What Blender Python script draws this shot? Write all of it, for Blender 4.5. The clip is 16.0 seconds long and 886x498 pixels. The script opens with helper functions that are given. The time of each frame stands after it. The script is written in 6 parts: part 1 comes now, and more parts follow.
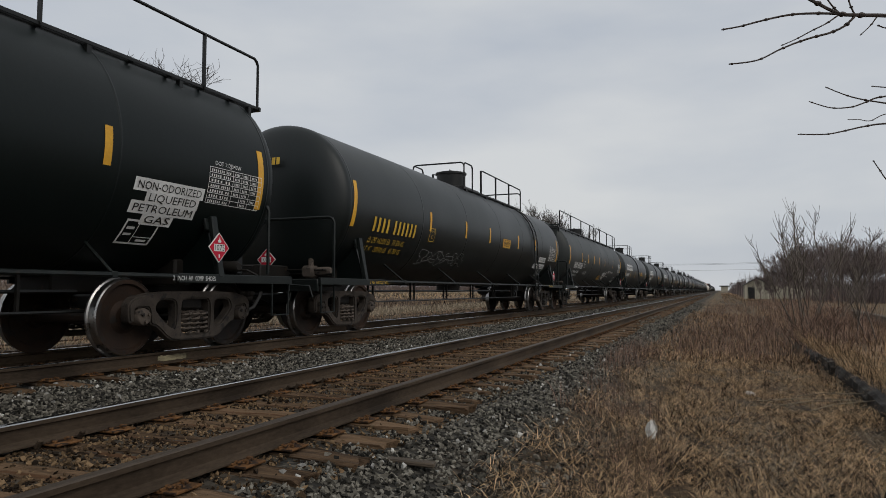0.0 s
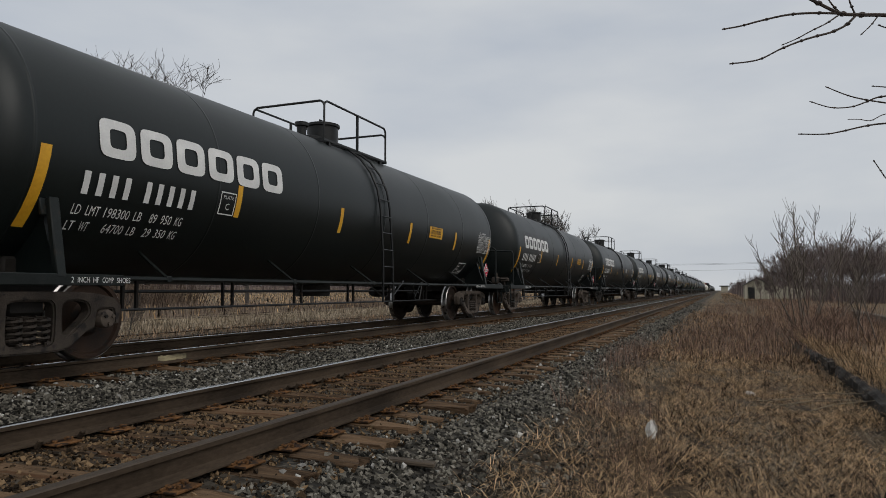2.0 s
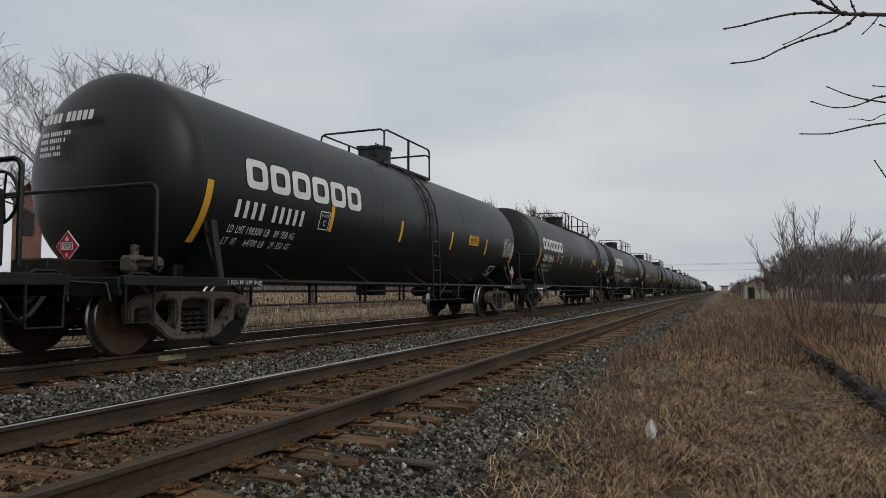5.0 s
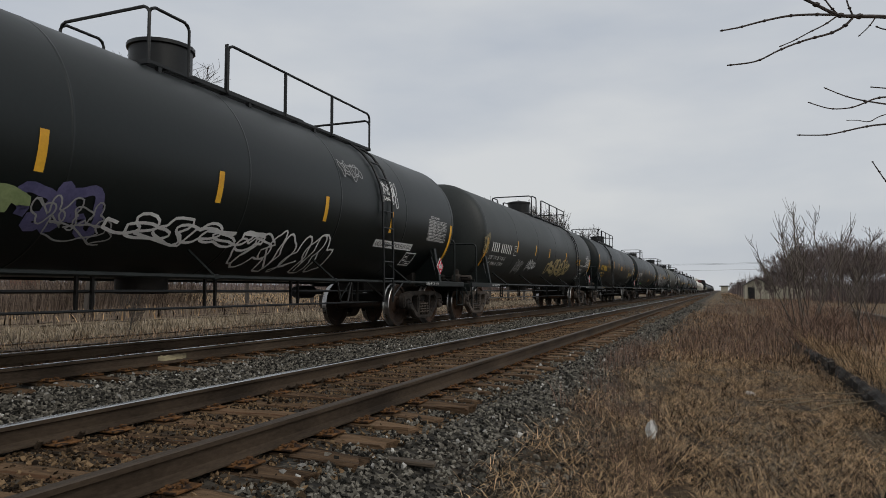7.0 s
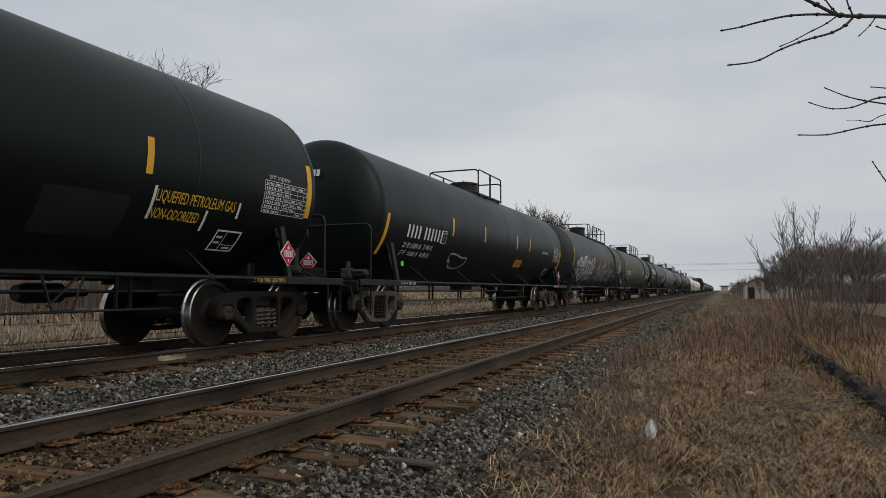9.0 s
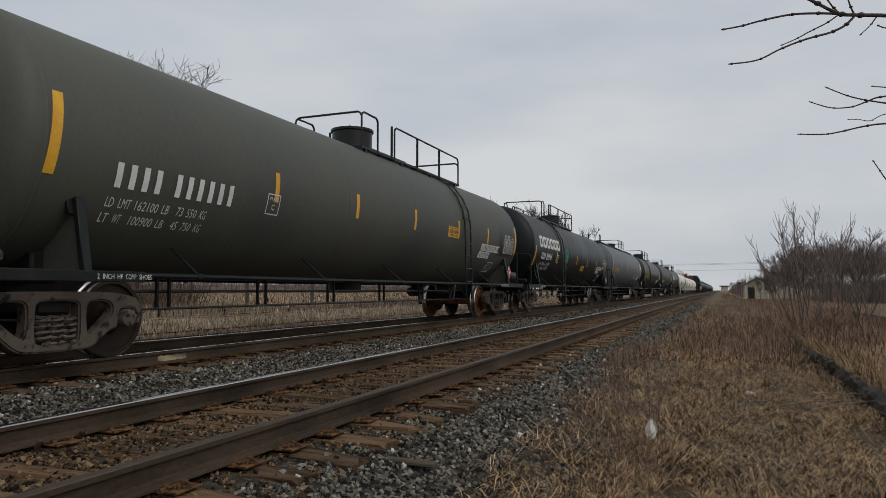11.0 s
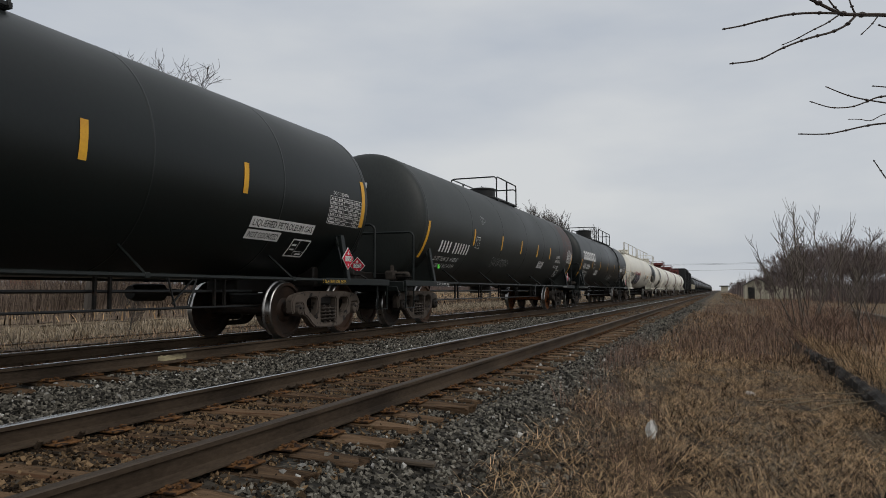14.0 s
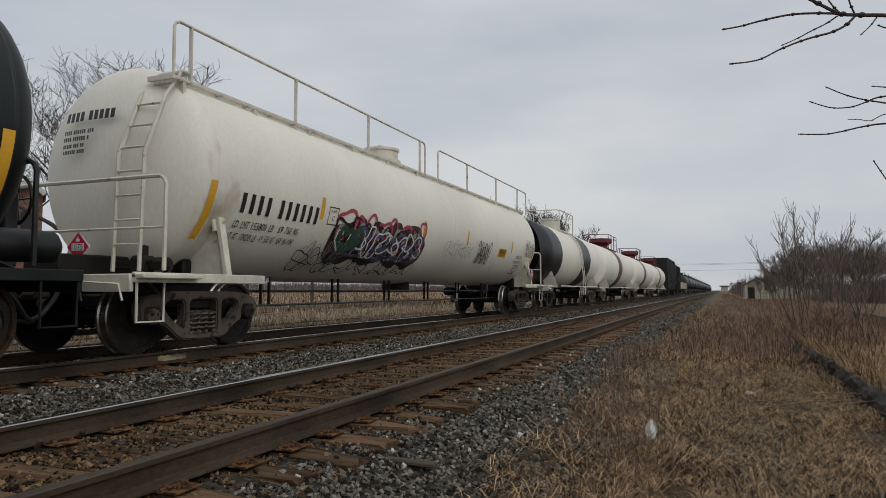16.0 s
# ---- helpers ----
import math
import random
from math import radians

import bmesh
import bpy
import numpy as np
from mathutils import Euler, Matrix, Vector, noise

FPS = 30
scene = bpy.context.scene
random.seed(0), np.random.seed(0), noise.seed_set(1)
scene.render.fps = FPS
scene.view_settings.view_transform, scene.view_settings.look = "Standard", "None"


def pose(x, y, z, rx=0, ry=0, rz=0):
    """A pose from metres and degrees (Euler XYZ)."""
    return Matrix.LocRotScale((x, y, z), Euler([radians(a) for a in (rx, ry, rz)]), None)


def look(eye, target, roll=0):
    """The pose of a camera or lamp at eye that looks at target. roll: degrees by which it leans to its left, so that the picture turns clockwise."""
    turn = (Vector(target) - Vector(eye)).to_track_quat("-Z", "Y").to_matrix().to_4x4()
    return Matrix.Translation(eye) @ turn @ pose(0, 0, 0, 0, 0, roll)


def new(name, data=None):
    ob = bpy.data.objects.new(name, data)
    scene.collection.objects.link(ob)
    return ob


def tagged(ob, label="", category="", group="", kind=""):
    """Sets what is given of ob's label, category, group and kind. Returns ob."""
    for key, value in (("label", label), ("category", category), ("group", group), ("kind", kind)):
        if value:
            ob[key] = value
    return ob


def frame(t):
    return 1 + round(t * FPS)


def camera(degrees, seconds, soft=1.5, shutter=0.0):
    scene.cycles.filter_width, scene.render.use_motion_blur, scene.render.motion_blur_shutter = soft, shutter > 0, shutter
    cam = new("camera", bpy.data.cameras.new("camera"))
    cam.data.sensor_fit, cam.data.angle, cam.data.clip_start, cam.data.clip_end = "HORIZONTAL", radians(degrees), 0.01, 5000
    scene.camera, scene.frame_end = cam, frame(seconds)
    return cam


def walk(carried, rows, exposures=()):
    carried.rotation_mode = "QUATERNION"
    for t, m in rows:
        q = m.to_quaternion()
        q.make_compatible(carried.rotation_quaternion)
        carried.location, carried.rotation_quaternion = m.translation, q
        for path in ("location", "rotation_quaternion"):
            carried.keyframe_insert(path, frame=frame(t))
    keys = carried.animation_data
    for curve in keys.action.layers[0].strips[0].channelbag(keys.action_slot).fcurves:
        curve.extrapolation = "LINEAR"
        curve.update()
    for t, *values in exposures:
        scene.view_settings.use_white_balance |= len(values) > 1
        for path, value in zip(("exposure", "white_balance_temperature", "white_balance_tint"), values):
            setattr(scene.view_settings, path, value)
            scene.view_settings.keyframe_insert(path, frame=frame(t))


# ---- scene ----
EXPOSURE = 0.0
SECONDS = 16.0
cam = camera(65.67, SECONDS, soft=0.45)
EYE = (0.0, 0.0, 0.858)
CAM_POSE = pose(*EYE, 93.438, 0, 21.97)
walk(cam, [(0.0, CAM_POSE), (SECONDS, CAM_POSE)], exposures=[(0.0, EXPOSURE), (SECONDS, EXPOSURE)])

# ---- light: overcast sky, weak wide sun ----
SUN_EL, SUN_AZ = radians(42), radians(112)
world = bpy.data.worlds.new("overcast_sky")
scene.world = world
world.use_nodes = True
wn, wl = world.node_tree.nodes, world.node_tree.links
bg = wn["Background"]
sky = wn.new("ShaderNodeTexSky")
sky.sky_type, sky.sun_disc = "NISHITA", False
sky.sun_elevation, sky.sun_rotation = SUN_EL, SUN_AZ
sky.dust_density, sky.air_density = 4.0, 1.0
coord = wn.new("ShaderNodeTexCoord")
stretch = wn.new("ShaderNodeMapping")
stretch.inputs["Scale"].default_value = (1.0, 1.0, 3.2)
cloud = wn.new("ShaderNodeTexNoise")
cloud.inputs["Scale"].default_value, cloud.inputs["Detail"].default_value = 1.9, 5.0
cloud.inputs["Roughness"].default_value = 0.5
tones = wn.new("ShaderNodeValToRGB")
tones.color_ramp.elements[0].position, tones.color_ramp.elements[0].color = 0.33, (4.95, 5.35, 5.95, 1)
tones.color_ramp.elements[1].position, tones.color_ramp.elements[1].color = 0.66, (6.75, 6.9, 7.0, 1)
blend = wn.new("ShaderNodeMix")
blend.data_type = "RGBA"
blend.inputs[0].default_value = 0.9
wl.new(coord.outputs["Generated"], stretch.inputs[0])
wl.new(stretch.outputs[0], cloud.inputs["Vector"])
wl.new(cloud.outputs["Fac"], tones.inputs[0])
wl.new(sky.outputs[0], blend.inputs[6])
wl.new(tones.outputs[0], blend.inputs[7])
wl.new(blend.outputs[2], bg.inputs[0])
bg.inputs[1].default_value = 0.1
sun = new("sun", bpy.data.lights.new("sun", "SUN"))
sun.data.energy, sun.data.angle, sun.data.color = 0.85, radians(40), (1.0, 0.97, 0.92)
sun.matrix_world = look((0, 0, 0), (-math.sin(SUN_AZ) * math.cos(SUN_EL), -math.cos(SUN_AZ) * math.cos(SUN_EL), -math.sin(SUN_EL)))
# ---- materials ----
def material(name, a, b, scale=6.0, rough=0.6, metal=0.0, bump=0.0, fine=60.0, wear=None, wear_at=0.62, per="none", stretch=(1, 1, 1), spec=0.5, wear_scale=None, vary=0.7, span=(0.48, 0.95)):
    """A surface of two colours mixed by coarse and fine noise, with optional worn patches and relief."""
    m = bpy.data.materials.new(name)
    m.use_nodes = True
    n, l = m.node_tree.nodes, m.node_tree.links
    p = n["Principled BSDF"]
    tc, mp = n.new("ShaderNodeTexCoord"), n.new("ShaderNodeMapping")
    mp.inputs["Scale"].default_value = stretch
    l.new(tc.outputs["Object"], mp.inputs[0])
    vec = mp.outputs[0]

    def nz(s, d=4.0):
        t = n.new("ShaderNodeTexNoise")
        t.inputs["Scale"].default_value, t.inputs["Detail"].default_value = s, d
        l.new(vec, t.inputs["Vector"])
        return t.outputs["Fac"]

    coarse, grain = nz(scale), nz(fine, 3.0)
    add = n.new("ShaderNodeMath")
    add.operation = "MULTIPLY_ADD"
    l.new(grain, add.inputs[0])
    add.inputs[1].default_value = 0.45
    l.new(coarse, add.inputs[2])
    fac = add.outputs[0]
    if per != "none":
        src = n.new("ShaderNodeObjectInfo").outputs["Random"] if per == "object" else n.new("ShaderNodeNewGeometry").outputs["Random Per Island"]
        mx = n.new("ShaderNodeMath")
        mx.operation = "MULTIPLY_ADD"
        l.new(src, mx.inputs[0])
        mx.inputs[1].default_value = vary
        half = n.new("ShaderNodeMath")
        half.operation = "MULTIPLY_ADD"
        half.inputs[1].default_value, half.inputs[2].default_value = 1.2 - vary, 0.0
        l.new(fac, half.inputs[0])
        l.new(half.outputs[0], mx.inputs[2])
        fac = mx.outputs[0]
    ramp = n.new("ShaderNodeValToRGB")
    ramp.color_ramp.elements[0].position, ramp.color_ramp.elements[0].color = span[0], (*a, 1)
    ramp.color_ramp.elements[1].position, ramp.color_ramp.elements[1].color = span[1], (*b, 1)
    l.new(fac, ramp.inputs[0])
    out = ramp.outputs[0]
    if wear:
        wr = n.new("ShaderNodeValToRGB")
        wr.color_ramp.elements[0].position, wr.color_ramp.elements[1].position = wear_at, wear_at + 0.08
        l.new(nz(wear_scale or scale * 1.7, 8.0), wr.inputs[0])
        mix = n.new("ShaderNodeMix")
        mix.data_type = "RGBA"
        l.new(wr.outputs[0], mix.inputs[0])
        l.new(out, mix.inputs[6])
        mix.inputs[7].default_value = (*wear, 1)
        out = mix.outputs[2]
    l.new(out, p.inputs["Base Color"])
    rr = n.new("ShaderNodeMapRange")
    rr.inputs["To Min"].default_value, rr.inputs["To Max"].default_value = max(0.05, rough - 0.12), min(1.0, rough + 0.12)
    l.new(coarse, rr.inputs[0])
    l.new(rr.outputs[0], p.inputs["Roughness"])
    p.inputs["Metallic"].default_value = metal
    p.inputs["Specular IOR Level"].default_value = spec
    if bump:
        bp = n.new("ShaderNodeBump")
        bp.inputs["Strength"].default_value, bp.inputs["Distance"].default_value = min(1, bump), 0.01
        l.new(grain, bp.inputs["Height"])
        l.new(bp.outputs[0], p.inputs["Normal"])
    return m


TANK_PAINT = {
    "black": material("black_tank_paint", (0.0018, 0.0036, 0.0034), (0.0058, 0.0092, 0.0086), 0.7, 0.41, fine=35, bump=0.03, wear=(0.012, 0.0135, 0.012), wear_at=0.68, stretch=(1, 0.6, 0.35), spec=0.36),
    "deep": material("green_black_tank_paint", (0.0012, 0.0034, 0.0032), (0.004, 0.0076, 0.0072), 0.7, 0.42, fine=35, bump=0.03, wear=(0.008, 0.01, 0.009), wear_at=0.68, stretch=(1, 0.6, 0.35), spec=0.24),
    "charcoal": material("charcoal_tank_paint", (0.0085, 0.0105, 0.0095), (0.023, 0.027, 0.0245), 0.8, 0.5, fine=35, bump=0.04, wear=(0.042, 0.036, 0.03), wear_at=0.67, stretch=(1, 0.6, 0.35), spec=0.4),
    "grey": material("blue_grey_tank_paint", (0.05, 0.06, 0.07), (0.08, 0.092, 0.102), 0.8, 0.5, fine=35, bump=0.03, wear=(0.07, 0.075, 0.08), wear_at=0.66, stretch=(1, 0.6, 0.35)),
    "olive": material("olive_grey_tank_paint", (0.034, 0.039, 0.036), (0.07, 0.071, 0.055), 0.6, 0.6, fine=35, bump=0.05, wear=(0.066, 0.05, 0.034), wear_at=0.62, stretch=(1, 0.6, 0.35)),
    "white": material("cream_white_tank_paint", (0.6, 0.575, 0.5), (0.76, 0.735, 0.65), 0.7, 0.5, fine=35, bump=0.03, wear=(0.4, 0.33, 0.24), wear_at=0.67, stretch=(1, 0.6, 0.35)),
    "brown": material("rust_brown_band_paint", (0.08, 0.035, 0.025), (0.16, 0.07, 0.05), 2.0, 0.6, fine=40),
    "dark_red": material("dark_red_paint", (0.09, 0.016, 0.014), (0.16, 0.03, 0.025), 2.0, 0.5, fine=40),
}
STEEL_DARK = material("dark_grimy_steel", (0.0045, 0.004, 0.0036), (0.015, 0.0125, 0.01), 3.0, 0.65, fine=50, bump=0.2, wear=(0.05, 0.028, 0.016), wear_at=0.66, spec=0.22)
STEEL_BLACK = material("black_painted_steel", (0.0045, 0.005, 0.0047), (0.012, 0.0125, 0.012), 4.0, 0.45, fine=50, bump=0.06, spec=0.35)
STEEL_GREEN = material("dull_green_black_steel", (0.004, 0.006, 0.0056), (0.0135, 0.017, 0.0158), 4.0, 0.5, fine=50, bump=0.06, wear=(0.022, 0.018, 0.014), wear_at=0.64, spec=0.24)
STEEL_WHITE = material("cream_painted_steel", (0.46, 0.43, 0.36), (0.66, 0.63, 0.54), 4.0, 0.55, fine=50, bump=0.06, wear=(0.25, 0.17, 0.1), wear_at=0.66)
CAST = material("cast_steel_brown_grime", (0.016, 0.0135, 0.0115), (0.105, 0.084, 0.068), 5.0, 0.8, fine=70, bump=0.5, wear=(0.02, 0.018, 0.017), wear_at=0.56, per="object", spec=0.22)
WHEEL_FACE = material("rusty_wheel_steel", (0.01, 0.0075, 0.0062), (0.06, 0.033, 0.02), 4.0, 0.7, fine=60, bump=0.3, wear=(0.02, 0.017, 0.015), wear_at=0.56, per="object", spec=0.22)
WHEEL_TREAD = material("polished_tread_steel", (0.25, 0.24, 0.23), (0.45, 0.44, 0.43), 9.0, 0.3, metal=1.0)
RAIL_TOP = material("polished_rail_head", (0.3, 0.3, 0.3), (0.52, 0.52, 0.52), 2.0, 0.24, metal=1.0, fine=30, stretch=(20, 0.3, 1))
RAIL_SIDE = material("rusty_rail_side", (0.024, 0.0172, 0.0118), (0.078, 0.056, 0.038), 3.0, 0.85, fine=60, bump=0.25, stretch=(1, 0.35, 1), spec=0.12)
RAIL_DULL = material("dull_rail_head", (0.03, 0.022, 0.016), (0.075, 0.056, 0.04), 3.0, 0.6, metal=0.1, fine=60, stretch=(1, 0.2, 1), spec=0.25)
TIE_WOOD = material("weathered_tie_wood", (0.009, 0.006, 0.004), (0.165, 0.104, 0.06), 1.6, 0.95, fine=12, bump=1.0, wear=(0.085, 0.042, 0.02), wear_at=0.55, per="object", stretch=(0.7, 9, 9), wear_scale=0.7, vary=0.3, spec=0.12)
OLD_WOOD = material("grey_weathered_wood", (0.012, 0.009, 0.006), (0.13, 0.105, 0.078), 1.1, 0.95, fine=9, bump=1.0, per="object", stretch=(9, 0.7, 9), vary=0.25)
SCRAP_WOOD = material("dark_splinter_wood", (0.008, 0.006, 0.0045), (0.075, 0.056, 0.038), 1.1, 0.95, fine=9, bump=1.0, per="object", stretch=(0.7, 9, 9), vary=0.25)
RUBBER = material("black_hose_rubber", (0.006, 0.006, 0.006), (0.016, 0.015, 0.014), 12.0, 0.7, fine=80, bump=0.1)
RUST = material("rusty_plate", (0.05, 0.025, 0.0115), (0.18, 0.088, 0.035), 9.0, 0.9, fine=70, bump=0.4, wear=(0.03, 0.019, 0.013), wear_at=0.53, spec=0.12)
RUST_BRIGHT = material("bright_orange_rust", (0.045, 0.019, 0.009), (0.185, 0.065, 0.022), 6.0, 0.85, fine=60, bump=0.3, wear=(0.025, 0.015, 0.011), wear_at=0.54, spec=0.15)
STONE = material("ballast_stone", (0.016, 0.015, 0.0125), (0.215, 0.197, 0.162), 20.0, 0.85, fine=120, bump=0.3, per="island", wear=(0.06, 0.046, 0.034), wear_at=0.66, spec=0.12, vary=0.75, span=(0.48, 1.02))
STONE_DUSTY = material("rust_dusted_stone", (0.015, 0.01, 0.006), (0.21, 0.138, 0.076), 20.0, 0.9, fine=120, bump=0.3, per="island", wear=(0.075, 0.045, 0.024), wear_at=0.62, spec=0.12, vary=0.75, span=(0.48, 1.0))
STONE_WHITE = material("pale_limestone", (0.22, 0.21, 0.19), (0.5, 0.48, 0.44), 20.0, 0.85, fine=120, bump=0.3, per="island")
YELLOW = material("yellow_reflective_tape", (0.55, 0.27, 0.012), (0.75, 0.4, 0.025), 3.0, 0.5, fine=30, wear=(0.35, 0.18, 0.02), wear_at=0.68)
WHITE = material("white_stencil_paint", (0.55, 0.55, 0.54), (0.72, 0.72, 0.7), 4.0, 0.6, fine=40)
GREY_PAINT = material("faded_grey_stencil_paint", (0.2, 0.2, 0.2), (0.32, 0.32, 0.31), 4.0, 0.6, fine=40)
YELLOW_PAINT = material("yellow_stencil_paint", (0.5, 0.3, 0.02), (0.68, 0.43, 0.04), 4.0, 0.6, fine=40)
BLACK = material("black_panel_paint", (0.006, 0.006, 0.006), (0.012, 0.012, 0.012), 4.0, 0.5, fine=40)
RED = material("red_placard", (0.42, 0.008, 0.03), (0.52, 0.014, 0.04), 5.0, 0.6, fine=40, spec=0.2)
GREEN_LIGHT = material("bright_green_tape", (0.1, 0.75, 0.05), (0.15, 0.9, 0.1), 5.0, 0.5, fine=40)
SPRAY = {
    "white": WHITE, "grey": GREY_PAINT,
    "gold": material("gold_spray_paint", (0.27, 0.21, 0.09), (0.4, 0.32, 0.15), 5.0, 0.6, fine=40),
    "teal": material("teal_spray_paint", (0.01, 0.2, 0.16), (0.02, 0.32, 0.26), 5.0, 0.6, fine=40),
    "violet": material("violet_spray_paint", (0.06, 0.058, 0.13), (0.11, 0.1, 0.2), 5.0, 0.6, fine=40),
    "green": material("pale_green_spray_paint", (0.18, 0.24, 0.1), (0.27, 0.33, 0.15), 5.0, 0.6, fine=40),
    "red": material("red_spray_paint", (0.28, 0.03, 0.06), (0.42, 0.06, 0.1), 5.0, 0.6, fine=40),
    "black": BLACK,
    "primer": material("mottled_brown_primer", (0.02, 0.016, 0.015), (0.085, 0.042, 0.034), 2.2, 0.6, fine=20, wear=(0.02, 0.018, 0.018), wear_at=0.55),
    "dark_green": material("dark_green_spray_paint", (0.015, 0.05, 0.03), (0.03, 0.08, 0.05), 5.0, 0.6, fine=40),
}
BARK = material("bare_bark", (0.035, 0.029, 0.025), (0.085, 0.072, 0.06), 8.0, 0.9, fine=60, bump=0.3, per="island")
BARK_PALE = material("pale_shrub_bark", (0.045, 0.037, 0.03), (0.17, 0.137, 0.108), 8.0, 0.9, fine=60, bump=0.3, per="island")
TWIG = material("dark_near_twig", (0.03, 0.022, 0.018), (0.08, 0.06, 0.05), 30.0, 0.8, fine=200, bump=0.3)
FAR_BARK = material("far_brown_twigs", (0.08, 0.059, 0.054), (0.195, 0.15, 0.137), 1.0, 0.95, fine=10, per="island")
GRASS = material("dry_grass", (0.006, 0.004, 0.0026), (0.68, 0.46, 0.262), 3.0, 0.9, fine=26, per="island", spec=0.1, vary=0.85, span=(0.58, 1.16))
STEMS = material("brown_weed_stems", (0.042, 0.027, 0.02), (0.34, 0.222, 0.165), 3.0, 0.9, fine=20, per="island", spec=0.15)
MID_GRASS = material("dull_brown_grass", (0.026, 0.017, 0.011), (0.54, 0.355, 0.22), 1.0, 0.9, fine=10, per="island", spec=0.1, vary=0.75, span=(0.5, 1.05))
PALE_GRASS = material("bleached_grass", (0.1, 0.08, 0.057), (0.44, 0.365, 0.265), 1.0, 0.9, fine=20, per="island", spec=0.2)
BRICK = material("red_brown_brick", (0.16, 0.075, 0.05), (0.27, 0.14, 0.1), 3.0, 0.9, fine=40, bump=0.2)
ROOFING = material("dark_shingles", (0.04, 0.037, 0.035), (0.08, 0.075, 0.07), 3.0, 0.9, fine=30, bump=0.3)
MAUVE_GRASS = material("dead_mauve_grass", (0.07, 0.052, 0.042), (0.27, 0.21, 0.165), 1.0, 0.9, fine=10, per="island", spec=0.15)
BOARDS = material("pale_weathered_boards", (0.36, 0.33, 0.25), (0.58, 0.53, 0.42), 3.0, 0.85, fine=30, bump=0.3, per="object")
EDGE_WOOD = material("dark_weathered_timber", (0.006, 0.005, 0.004), (0.04, 0.031, 0.023), 6.0, 0.9, fine=40, bump=0.6)
GLASS_DARK = material("dark_opening", (0.008, 0.008, 0.008), (0.015, 0.015, 0.015), 3.0, 0.3)
PAPER = material("dirty_white_paper", (0.42, 0.41, 0.38), (0.62, 0.6, 0.56), 20.0, 0.8, fine=80)


def ground_material():
    """Crushed stone along the tracks, dry matted grass and soil elsewhere."""
    m = bpy.data.materials.new("ground_soil_and_ballast")
    m.use_nodes = True
    n, l = m.node_tree.nodes, m.node_tree.links
    p = n["Principled BSDF"]
    tc, sep = n.new("ShaderNodeTexCoord"), n.new("ShaderNodeSeparateXYZ")
    l.new(tc.outputs["Object"], sep.inputs[0])

    def noise_at(s, d=6.0):
        t = n.new("ShaderNodeTexNoise")
        t.inputs["Scale"].default_value, t.inputs["Detail"].default_value = s, d
        l.new(tc.outputs["Object"], t.inputs["Vector"])
        return t.outputs["Fac"]

    def ramp(src, stops):
        r = n.new("ShaderNodeValToRGB")
        while len(r.color_ramp.elements) < len(stops):
            r.color_ramp.elements.new(0.5)
        for e, (pos, c) in zip(r.color_ramp.elements, stops):
            e.position, e.color = pos, (*c, 1)
        l.new(src, r.inputs[0])
        return r.outputs[0]

    def math_node(op, a, b):
        q = n.new("ShaderNodeMath")
        q.operation = op
        for i, v in enumerate((a, b)):
            if isinstance(v, (int, float)):
                q.inputs[i].default_value = v
            else:
                l.new(v, q.inputs[i])
        return q.outputs[0]

    vor = n.new("ShaderNodeTexVoronoi")
    vor.inputs["Scale"].default_value = 19.0
    l.new(tc.outputs["Object"], vor.inputs["Vector"])
    bw = n.new("ShaderNodeRGBToBW")
    l.new(vor.outputs["Color"], bw.inputs[0])
    stone = ramp(bw.outputs[0], [(0.15, (0.01, 0.009, 0.0073)), (0.6, (0.04, 0.035, 0.027)), (0.9, (0.1, 0.088, 0.068))])
    fine = noise_at(9.0, 10.0)
    big = noise_at(0.35, 6.0)
    soil_f = math_node("ADD", math_node("MULTIPLY", fine, 0.6), math_node("MULTIPLY", big, 0.5))
    litter = ramp(soil_f, [(0.42, (0.012, 0.0078, 0.0042)), (0.54, (0.034, 0.022, 0.0115)), (0.68, (0.09, 0.06, 0.031))])
    open_land = ramp(soil_f, [(0.42, (0.06, 0.042, 0.025)), (0.54, (0.14, 0.1, 0.058)), (0.68, (0.27, 0.2, 0.12))])
    # open field on the far side and well down the line, leaf litter on the path side
    east = n.new("ShaderNodeMapRange")
    east.inputs["From Min"].default_value, east.inputs["From Max"].default_value = -10.0, -13.0
    l.new(sep.outputs[0], east.inputs[0])
    north = n.new("ShaderNodeMapRange")
    north.inputs["From Min"].default_value, north.inputs["From Max"].default_value = 14.0, 45.0
    north.inputs["To Max"].default_value = 0.6
    l.new(sep.outputs[1], north.inputs[0])
    land = n.new("ShaderNodeMix")
    land.data_type = "RGBA"
    bank = n.new("ShaderNodeMapRange")
    bank.inputs["From Min"].default_value, bank.inputs["From Max"].default_value = 1.9, 2.7
    bank.inputs["To Max"].default_value = 0.7
    l.new(sep.outputs[0], bank.inputs[0])
    l.new(math_node("MAXIMUM", bank.outputs[0], math_node("MAXIMUM", east.outputs[0], north.outputs[0])), land.inputs[0])
    l.new(litter, land.inputs[6])
    l.new(open_land, land.inputs[7])
    soil = land.outputs[2]
    wob = math_node("MULTIPLY", math_node("SUBTRACT", noise_at(0.8, 8.0), 0.5), 2.2)
    x = math_node("ADD", sep.outputs[0], wob)
    # stone bed between the field side and the path side of the two tracks
    left = n.new("ShaderNodeMapRange")
    left.inputs["From Min"].default_value, left.inputs["From Max"].default_value = -10.6, -9.9
    l.new(x, left.inputs[0])
    right = n.new("ShaderNodeMapRange")
    right.inputs["From Min"].default_value, right.inputs["From Max"].default_value = -1.3, -1.8
    l.new(x, right.inputs[0])
    bed = math_node("MULTIPLY", left.outputs[0], right.outputs[0])
